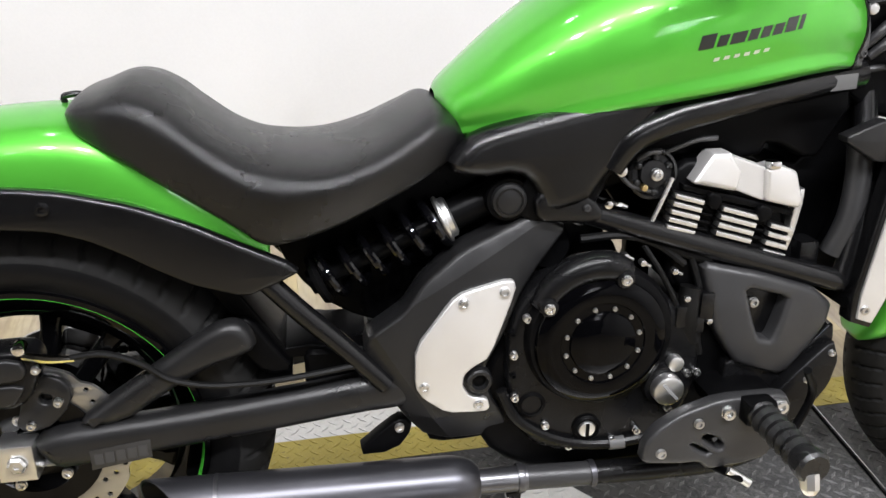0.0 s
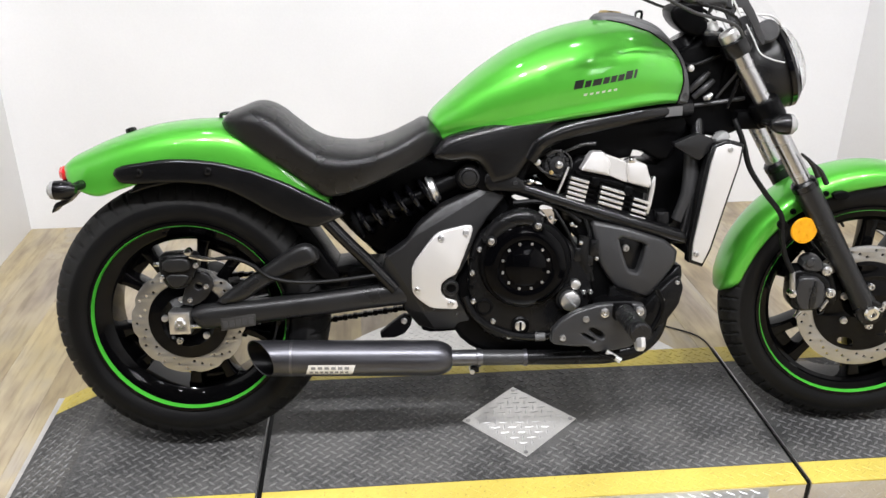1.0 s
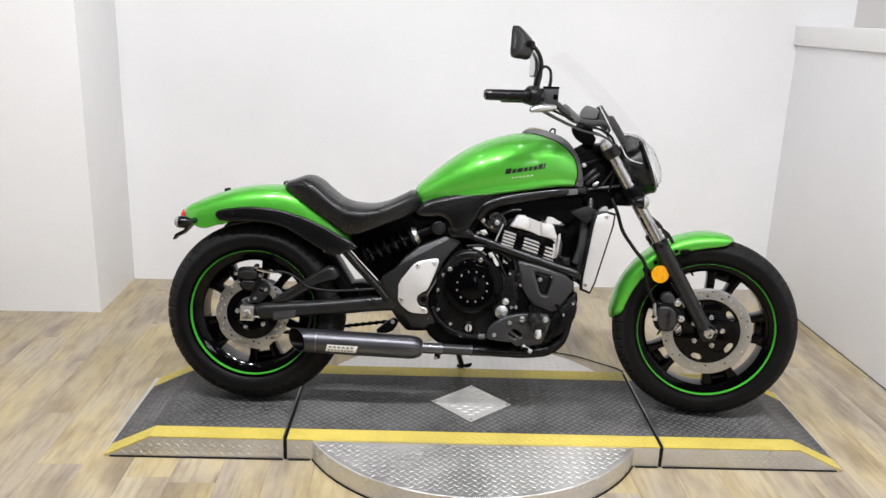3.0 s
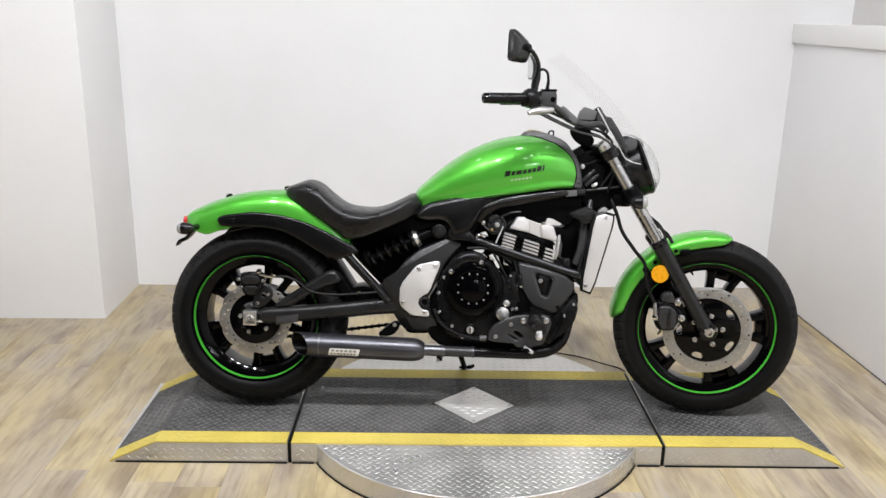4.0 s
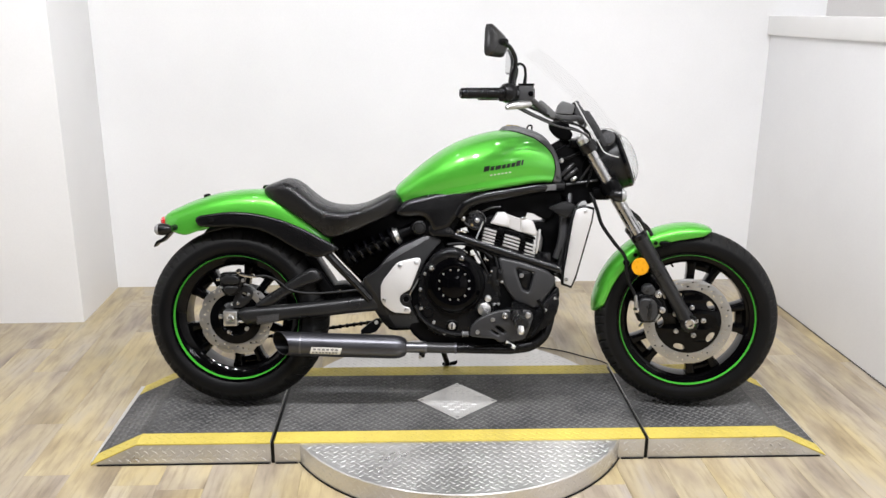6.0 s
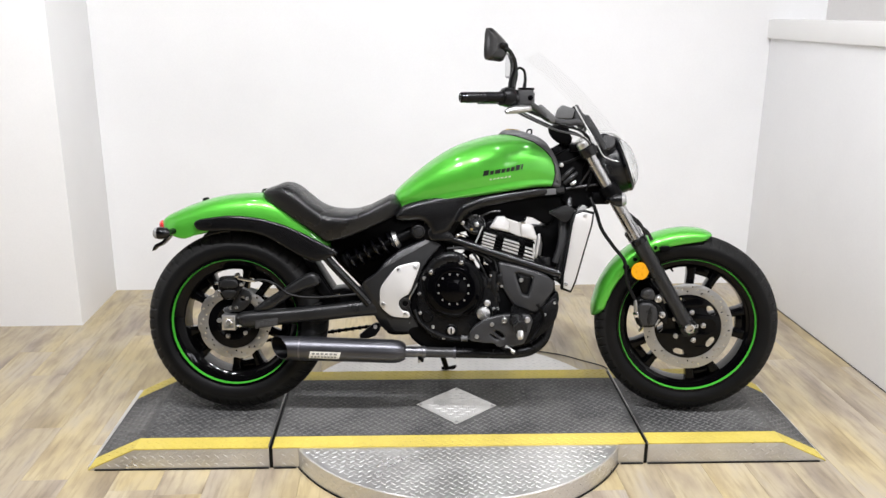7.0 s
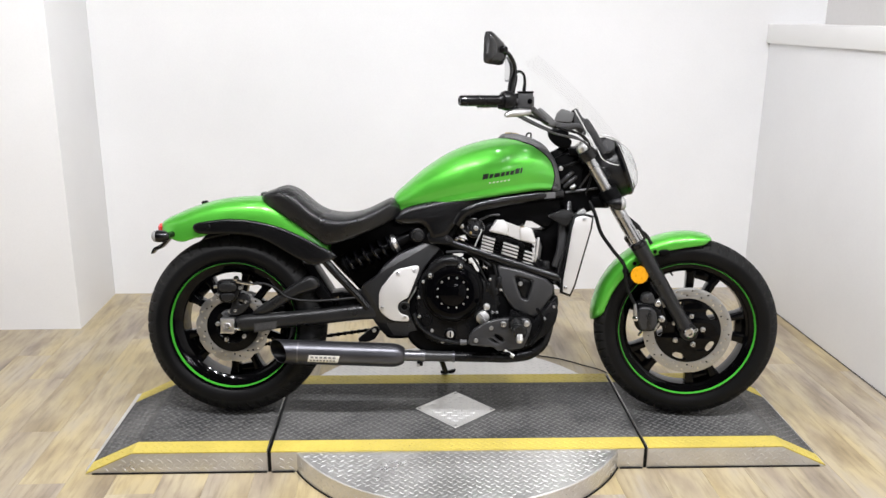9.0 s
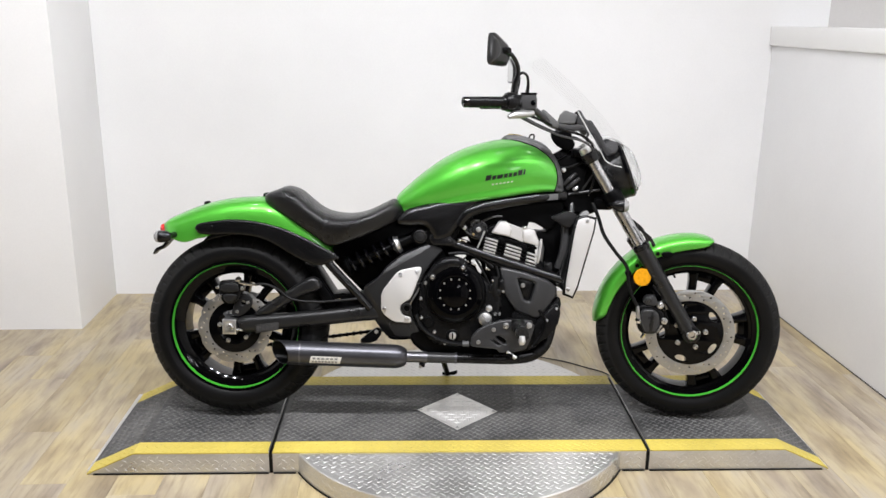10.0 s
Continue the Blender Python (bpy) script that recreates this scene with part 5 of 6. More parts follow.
for (xa, za, xb, zb), n, drop, past in (((0.064, 0.6345, 0.105, 0.6225), 5, 0.0106, 0.02), ((0.133, 0.613, 0.186, 0.597), 5, 0.0112, 0.018), ((0.205, 0.5855, 0.239, 0.575), 4, 0.0122, 0.001)):
    for k in range(n):
        dz, dx = -drop * k, -0.0022 * k
        put("cooling_fin", plate([[(xa + dx, za + dz), (xb + dx, zb + dz), (xb + dx - 0.001, zb + dz - 0.0064), (xa + dx - 0.001, za + dz - 0.0064)]], -0.112, -0.09, 0.0012, 1), BRUSHED, "bright cut cooling fin", engine)
    for k in range(n + 1):
        dz, dx = -drop * k + 0.0045, -0.0022 * k
        put("cooling_fin", plate([[(xa + dx - 0.004, za + dz), (xb + dx + past, zb + dz - 0.005), (xb + dx + past, zb + dz - 0.0085), (xa + dx - 0.004, za + dz - 0.0035)]], -0.106, -0.085, 0.001, 1), ENGINE_BLACK, "", engine)
# Bright strip added where the white wall shows between engine and hose.
put("head_side_strip", plate([rounded([(0.246, 0.628), (0.258, 0.628), (0.246, 0.545), (0.236, 0.545)], 1)], -0.1, -0.085, 0.002, 1), BRUSHED, "narrow bright strip added for the wall seen past the head", engine)
put("coolant_pipe", tube([(0.060, -0.104, 0.654), (0.048, -0.105, 0.625), (0.036, -0.105, 0.596)], 0.003, 12, 10), BRUSHED, "thin silver pipe", engine)
quadrant = put("throttle_quadrant", lathe([(0.004, 0.0), (0.034, 0.0), (0.034, 0.01), (0.030, 0.012), (0.027, 0.007), (0.02, 0.007), (0.018, 0.013), (0.004, 0.014)], (0.036, -0.085, 0.657), (0, -1, 0.1), 36), BLACK_PLASTIC, "dark throttle quadrant", engine)
put("quadrant_bolt", joined(knob(0.039, -0.098, 0.658, 0.0085, 0.006, 20), bolt_head(0.039, -0.103, 0.658, 0.006, 0.004)), BOLT, "", quadrant)
for a in (0.5, 1.5, 2.6, 3.6, 4.8, 5.7):
    put("quadrant_web", box(0.036 + 0.024 * math.cos(a) - 0.004, 0.036 + 0.024 * math.cos(a) + 0.004, -0.1, -0.09, 0.657 + 0.024 * math.sin(a) - 0.004, 0.657 + 0.024 * math.sin(a) + 0.004, 0.002, 1), GREY_PLASTIC, "", quadrant)
put("throttle_screw", joined(knob(-0.008, -0.09, 0.664, 0.0075, 0.01, 20), knob(-0.008, -0.099, 0.664, 0.0045, 0.004, 16)), BOLT, "bright adjusting screw", engine)
put("throttle_link", tube([(-0.008, -0.094, 0.657), (0.004, -0.096, 0.645), (0.02, -0.096, 0.638), (0.044, -0.094, 0.632)], 0.003, 20, 8), COWL_GREY, "thin throttle link", engine)
put("throttle_link", tube([(0.05, -0.09, 0.684), (0.066, -0.095, 0.692), (0.09, -0.1, 0.702), (0.118, -0.1, 0.704)], 0.0035, 20, 8), COWL_GREY, "thin pipe over the head cover", engine)
put("throttle_spring", tube([(0.012, -0.096, 0.679), (0.026, -0.1, 0.688), (0.042, -0.098, 0.688)], 0.004, 10, 8), COWL_GREY, "small return spring", engine)
put("throttle_screw", knob(0.022, -0.1, 0.642, 0.0045, 0.006, 16), BRASS, "small brass screw", engine)
put("hose_clip", joined(tube([(-0.03, -0.1, 0.622), (-0.012, -0.104, 0.622), (0.0, -0.1, 0.616)], 0.0035, 12, 8), knob(-0.026, -0.1, 0.622, 0.006, 0.008, 16)), CHROME, "bright hose clip", engine)
put("loom_cover", plate([[(-0.17, 0.44), (-0.17, 0.6), (-0.05, 0.65), (0.09, 0.65), (0.1, 0.44)], rounded([(0.016, 0.538), (0.036, 0.548), (0.058, 0.532), (0.060, 0.490), (0.047, 0.498), (0.036, 0.522)], 1), rounded([(-0.05, 0.565), (-0.032, 0.573), (-0.004, 0.566), (0.006, 0.555), (-0.01, 0.543), (-0.03, 0.553)], 1),
     [(-0.022, 0.601), (-0.006, 0.632), (0.004, 0.630), (0.012, 0.614), (0.039, 0.579), (0.02, 0.583), (-0.001, 0.597)]], 0.03, 0.05, 0.001, 1), ENGINE_BLACK, "black loom cover with openings", engine)
put("starter_motor", lathe([(0.001, 0.0), (0.03, 0.0), (0.034, 0.006), (0.034, 0.13), (0.001, 0.13)], (-0.1, -0.085, 0.562), (0, 1, 0), 32), ENGINE_BLACK, "black starter motor", engine)
put("starter_cover", plate([rounded([(0.066, 0.56), (0.085, 0.575), (0.105, 0.56), (0.105, 0.5), (0.075, 0.49)], 1)], -0.09, 0.06, 0.006, 2), ENGINE_BLACK, "", engine)
put("wiring_loom", tube([(-0.06, -0.1, 0.575), (0.0, -0.104, 0.578), (0.05, -0.1, 0.56), (0.09, -0.1, 0.53)], 0.006, 20, 8), SOFT_RUBBER, "", engine)
for k, line in enumerate(([(0.03, -0.1, 0.56), (0.055, -0.112, 0.52), (0.08, -0.118, 0.47), (0.1, -0.12, 0.42)], [(0.1, -0.1, 0.54), (0.112, -0.112, 0.49), (0.108, -0.12, 0.44), (0.118, -0.118, 0.4)], [(-0.02, -0.09, 0.6), (0.03, -0.1, 0.59), (0.07, -0.1, 0.555), (0.13, -0.1, 0.53)])):
    put("cable", tube(line, 0.0042 + 0.0008 * k, 24, 8), SOFT_RUBBER, "thin black cable", engine)
for x, z, w, h in ((0.086, 0.462, 0.012, 0.016), (0.107, 0.448, 0.009, 0.012), (0.118, 0.475, 0.01, 0.02)):
    put("connector", box(x - w, x + w, -0.128, -0.105, z - h, z + h, 0.003), BLACK_PLASTIC, "black cable connector", engine)
for x, z in ((0.088, 0.488), (0.124, 0.452), (0.066, 0.53), (-0.005, 0.556), (0.02, 0.545)):
    put("clip", joined(knob(x, -0.12, z, 0.0045, 0.008, 12), tube([(x, -0.124, z), (x + 0.012, -0.122, z - 0.006)], 0.0022, 2, 6)), BOLT, "small bright clip", engine)
# The grey of this black hose stands in for the highlight along it.
put("coolant_hose", tube([(0.336, -0.085, 0.69), (0.335, -0.095, 0.64), (0.328, -0.1, 0.58), (0.314, -0.095, 0.53)], 0.0175, 24, 18), COWL_GREY, "black coolant hose")
put("coolant_hose", tube([(0.1, -0.11, 0.5), (0.095, -0.115, 0.46), (0.105, -0.11, 0.42)], 0.016, 16, 14), SOFT_RUBBER, "black coolant hose")
put("horn_block", box(0.262, 0.292, -0.1, -0.06, 0.505, 0.55, 0.006), BLACK_PLASTIC, "black electrical block", engine)
# cowl with a pocket
cowl = [(0.110, 0.536), (0.188, 0.521), (0.274, 0.493), (0.306, 0.466), (0.302, 0.438), (0.245, 0.358), (0.168, 0.385), (0.15, 0.41), (0.132, 0.44)]
pocket = [(0.17, 0.501), (0.232, 0.485), (0.226, 0.457), (0.215, 0.42), (0.195, 0.425), (0.182, 0.458)]
engine_cowl = put("engine_cowl", bulged(plate([rounded(cowl, 1, 0.1), rounded(pocket, 1, 0.14)], -0.14, -0.1, 0.008, 3), 0.215, 0.44, 1.3, 0.02), COWL_GREY, "charcoal engine cowl with a pocket")
put("pocket_floor", plate([rounded([(0.16, 0.51), (0.24, 0.49), (0.22, 0.41), (0.19, 0.41), (0.172, 0.45)], 1)], -0.112, -0.1, 0.002, 1), BLACK_PLASTIC, "", engine_cowl)
put("bolt", bolt_head(0.191, -0.113, 0.472, 0.008, 0.008), STEEL, "", engine_cowl)
put("lower_cowl", plate([rounded([(0.16, 0.4), (0.225, 0.372), (0.285, 0.405), (0.316, 0.44), (0.322, 0.40), (0.3, 0.34), (0.25, 0.3), (0.2, 0.29), (0.15, 0.33)], 1)], -0.125, -0.06, 0.006, 2), CASE_BLACK, "black lower engine guard")

# ---- radiator
shroud = [(0.353, 0.70), (0.392, 0.714), (0.434, 0.704), (0.362, 0.431), (0.317, 0.447)]
rad = put("radiator", box(0.36, 0.4, -0.14, 0.14, 0.46, 0.7, 0.006), ENGINE_BLACK, "black radiator with silver side plates")
for v in rad.data.vertices:
    v.co.x += (v.co.z - 0.58) * 0.25 - 0.012
for s in (-1, 1):
    ys = (-0.148, -0.118) if s < 0 else (0.118, 0.148)
    put("radiator_shroud", plate([rounded(shroud, 1, 0.14)], ys[0], ys[1], 0.004, 2), BLACK_PLASTIC, "black radiator side shroud")
    inset = [(0.362, 0.696), (0.392, 0.706), (0.426, 0.697), (0.358, 0.441), (0.325, 0.453)]
    yy = (-0.1525, -0.146) if s < 0 else (0.146, 0.1525)
    put("radiator_plate", plate([rounded(inset, 1, 0.14)], yy[0], yy[1], 0.002, 2), SATIN_PLATE, "satin silver radiator side plate")
bolts([(0.397, 0.694), (0.338, 0.465)], -0.152, 0.007, 0.004)
for s in (-1, 1):
    put("air_deflector", plate([rounded([(0.274, 0.703), (0.333, 0.727), (0.366, 0.714), (0.360, 0.69), (0.337, 0.666)], 1, 0.12)], *((-0.135, -0.11) if s < 0 else (0.11, 0.135)), 0.004, 2), GREY_PLASTIC, "dark triangular air deflector", None, 20)
put("reservoir", plate([rounded([(0.37, 0.705), (0.395, 0.73), (0.41, 0.72), (0.4, 0.7)], 1)], -0.12, -0.08, 0.004, 2), LENS, "translucent white bottle neck")

# ---- exhaust
M0, M1 = Vector((-0.660, -0.128, 0.2385)), Vector((-0.19, -0.122, 0.2245))
mx = (M1 - M0).normalized()
muf = put("muffler", lathe([(0.033, 0.088), (0.0402, 0.09), (0.0402, 0.418), (0.0392, 0.43), (0.036, 0.444), (0.030, 0.456), (0.024, 0.462), (0.001, 0.462)], M0, mx, 56), MUFFLER, "dark ceramic-coated slash-cut muffler")
cut = []
for k in range(48):
    a = 2 * math.pi * k / 48
    cut.append((math.cos(a), math.sin(a)))
def tip_ring(r, base, slant):
    return [M0 + mx * (base + slant * (0.034 * ca - 0.006 * sa)) + Vector((0, -ca * r, sa * r)) for ca, sa in cut]


put("slash_tip", skin([tip_ring(0.0372, 0.036, 1.0), tip_ring(0.039, 0.034, 1.0), tip_ring(0.0402, 0.036, 1.0), tip_ring(0.0402, 0.104, 0.0)], True, False), MUFFLER, "slash-cut end tip", muf)
put("tip_bore", skin([tip_ring(0.037, 0.0365, 1.0), tip_ring(0.0368, 0.15, 0.0)], True, False), ENGINE_BLACK, "black bore inside the tip", muf)
put("baffle", lathe([(0.001, 0.13), (0.0368, 0.13), (0.0368, 0.14), (0.001, 0.14)], M0, mx, 40), ENGINE_BLACK, "black baffle inside the muffler", muf)
put("weld_band", lathe([(0.039, 0.101), (0.0409, 0.102), (0.0409, 0.107), (0.039, 0.108)], M0, mx, 48, True), PIPE_STEEL, "dull weld band", muf)
stick = put("maker_sticker", skin([[M0 + mx * (u - 0.008 * f) + 0.0406 * Vector((0, -math.cos(a), math.sin(a))) for f, a in zip(np.linspace(1, 0, 10), np.linspace(radians(-40), radians(-1), 10))] for u in (0.145, 0.18, 0.215, 0.247)], False, False), STICKER, "silver sticker with grey bars", muf)
for row_a, n in ((-12, 6), (-29, 8)):
    for k in range(n):
        u0_ = 0.152 + 0.088 * k / n - 0.008 * (-1 - row_a) / 39
        put("print_bar", skin([[M0 + mx * u + 0.041 * Vector((0, -math.cos(a), math.sin(a))) for a in np.linspace(radians(row_a - 5), radians(row_a + 5), 4)] for u in (u0_, u0_ + 0.06 / n)], False, False), STICKER_DARK, "", stick)
put("link_pipe", tube([tuple(M1 - mx * 0.02), (-0.16, -0.122, 0.2242), (-0.128, -0.122, 0.2238)], 0.0185, 8, 24), PIPE_STEEL, "heat-tinted steel link pipe", muf)
put("link_sleeve", tube([(-0.13, -0.122, 0.2238), (-0.075, -0.124, 0.223), (-0.03, -0.126, 0.223)], [0.0178, 0.0175, 0.0172], 12, 24), COWL_GREY, "dark grey joining pipe", muf)
put("pipe_collar", lathe([(0.016, 0.0), (0.0192, 0.0), (0.0195, 0.004), (0.0192, 0.008), (0.016, 0.008)], (-0.036, -0.126, 0.223), (1, 0, 0), 32, True), MUFFLER, "", muf)
clamp = put("pipe_clamp", lathe([(0.0178, 0.0), (0.0208, 0.0), (0.0214, 0.002), (0.0214, 0.008), (0.0208, 0.010), (0.0178, 0.010)], (-0.142, -0.122, 0.2239), (1, 0, 0), 32, True), PIPE_STEEL, "dull steel band clamp", muf)
put("clamp_lug", box(-0.156, -0.136, -0.130, -0.114, 0.190, 0.206, 0.003), CASE_BLACK, "", clamp)
put("clamp_screw", tube([(-0.152, -0.134, 0.193), (-0.152, -0.106, 0.193)], 0.0055, 2, 10), BOLT, "", clamp)
put("header_pipe", tube([(-0.032, -0.126, 0.223), (0.08, -0.128, 0.223), (0.17, -0.122, 0.224), (0.225, -0.112, 0.232), (0.268, -0.1, 0.262), (0.288, -0.085, 0.31), (0.296, -0.07, 0.37), (0.295, -0.06, 0.44), (0.28, -0.06, 0.5), (0.24, -0.06, 0.54)], [0.017, 0.018, 0.0195, 0.0195, 0.0195, 0.0195, 0.0195, 0.0195, 0.0195, 0.0195], 60, 18), CASE_BLACK, "black header pipe")
put("header_pipe", tube([(0.16, 0.0, 0.222), (0.225, 0.02, 0.235), (0.27, 0.03, 0.27), (0.29, 0.04, 0.33), (0.295, 0.05, 0.42), (0.27, 0.05, 0.52)], 0.0195, 40, 16), ENGINE_BLACK, "black header pipe")
put("collector_box", plate([rounded([(-0.1, 0.21), (-0.08, 0.25), (0.12, 0.255), (0.18, 0.235), (0.17, 0.205), (-0.05, 0.2)], 1)], -0.1, 0.07, 0.01, 2), ENGINE_BLACK, "black exhaust collector box")
put("lower_hose", tube([(-0.168, -0.122, 0.37), (-0.15, -0.126, 0.33), (-0.105, -0.128, 0.295), (-0.06, -0.128, 0.278), (-0.01, -0.128, 0.272), (0.04, -0.13, 0.277)], 0.008, 30, 10), CASE_BLACK, "black rubber hose along the engine")
put("hose_ferrule", tube([(-0.01, -0.128, 0.272), (0.012, -0.129, 0.273)], 0.0095, 2, 12), TRIM_PLASTIC, "steel hose ferrule")

# ---- foot controls
bracket = [(0.014, 0.277), (0.018, 0.309), (0.036, 0.331), (0.067, 0.350), (0.121, 0.367), (0.214, 0.367), (0.226, 0.345), (0.212, 0.30), (0.198, 0.268), (0.162, 0.26), (0.112, 0.256), (0.098, 0.27), (0.07, 0.27)]
holes_b = [rounded([(0.081, 0.299), (0.088, 0.301), (0.114, 0.284), (0.108, 0.281)], 1), rounded([(0.099, 0.311), (0.109, 0.314), (0.132, 0.298), (0.132, 0.289), (0.124, 0.287), (0.102, 0.303)], 1)]
fp = put("footpeg_bracket", plate([rounded(bracket, 1, 0.16), *holes_b], -0.192, -0.168, 0.006, 3), COWL_GREY, "charcoal cast footpeg bracket")
put("bracket_arm", plate([rounded([(0.12, 0.36), (0.21, 0.365), (0.22, 0.33), (0.13, 0.32)], 1)], -0.17, -0.09, 0.004, 2), ENGINE_BLACK, "", fp)
for x, z in ((0.13, 0.348), (0.206, 0.35)):
    put("bolt", bolt_head(x, -0.191, z, 0.0105, 0.009), BOLT, "", fp)
for x, z in ((0.04, 0.292), (0.09, 0.334)):
    put("bolt", bolt_head(x, -0.191, z, 0.0075, 0.006), STEEL, "", fp)
peg = put("footpeg", lathe([(0.001, 0.0), (0.016, 0.0), (0.016, 0.008), (0.021, 0.012)] + [(0.0215 if k % 2 else 0.0185, 0.016 + 0.0085 * k) for k in range(12)] + [(0.0225, 0.118), (0.0225, 0.126), (0.019, 0.131), (0.001, 0.131)], (0.168, -0.2, 0.352), (0.03, -1.0, -0.04), 28), GREY_PLASTIC, "black ribbed rubber footpeg")
put("peg_feeler", lathe([(0.001, 0.0), (0.012, 0.0), (0.0125, 0.006), (0.0115, 0.02), (0.007, 0.027), (0.001, 0.028)], (0.170, -0.322, 0.338), (0, -0.35, -1), 8), BRUSHED, "silver wear feeler", peg, 20)
put("peg_mount", box(0.147, 0.19, -0.215, -0.185, 0.335, 0.369, 0.006), ENGINE_BLACK, "", peg)
pedal = put("brake_pedal", tube([(0.1, -0.15, 0.29), (0.115, -0.155, 0.262), (0.13, -0.175, 0.25), (0.138, -0.205, 0.258), (0.165, -0.212, 0.244)], [0.006, 0.006, 0.006, 0.006, 0.0055], 24, 12), ENGINE_BLACK, "black brake pedal with a bright tip")
put("pedal_tip", tube([(0.134, -0.205, 0.2635), (0.164, -0.212, 0.244)], [0.0055, 0.0068], 2, 14), BRUSHED, "bright pedal tip", pedal)
put("pedal_rod", tube([(0.24, -0.19, 0.4), (0.26, -0.18, 0.36), (0.235, -0.185, 0.3), (0.22, -0.19, 0.28)], 0.006, 20, 10), ENGINE_BLACK, "black pedal rod")
put("foot_guard", plate([rounded([(0.213, 0.322), (0.249, 0.366), (0.304, 0.42), (0.317, 0.388), (0.309, 0.347), (0.281, 0.307), (0.252, 0.287), (0.207, 0.258)], 1, 0.14)], -0.148, -0.12, 0.004, 2), CASE_BLACK, "black frame lug with a rod")
bolts([(0.232, 0.283), (0.27, 0.36), (0.302, 0.40)], -0.147, 0.005, 0.006)
put("footpeg", lathe([(0.001, 0.0), (0.016, 0.0), (0.021, 0.012), (0.021, 0.11), (0.024, 0.12), (0.024, 0.132), (0.001, 0.138)], (0.176, 0.18, 0.352), (0.03, 1.0, -0.04), 24), SOFT_RUBBER, "black ribbed rubber footpeg")
# side stand: its foot rests on the deck
inv = BIKE_POSE.inverted()
foot = inv @ Vector((-0.03, 0.607, 0.0715 + 0.0062))
knee = Vector((-0.085, 0.1, 0.235))
stand = put("side_stand", tube([tuple(knee), tuple(knee.lerp(foot, 0.5) + Vector((-0.005, 0, 0))), tuple(foot)], [0.013, 0.011, 0.01], 16, 12), ENGINE_BLACK, "black side stand down on the deck")
put("stand_foot", tube([tuple(foot + Vector((-0.02, 0.0, 0.0))), tuple(foot + Vector((0.0, 0.0, 0.0))), tuple(foot + Vector((0.028, -0.012, 0.006))), tuple(foot + Vector((0.036, -0.02, 0.012)))], [0.006, 0.006, 0.009, 0.007], 12, 10, squash=0.6), ENGINE_BLACK, "", stand)
put("stand_spring", tube([(-0.075, -0.02, 0.26), (-0.085, -0.02, 0.23), (-0.075, 0.02, 0.2)], 0.006, 12, 10), STEEL, "steel stand spring", stand)

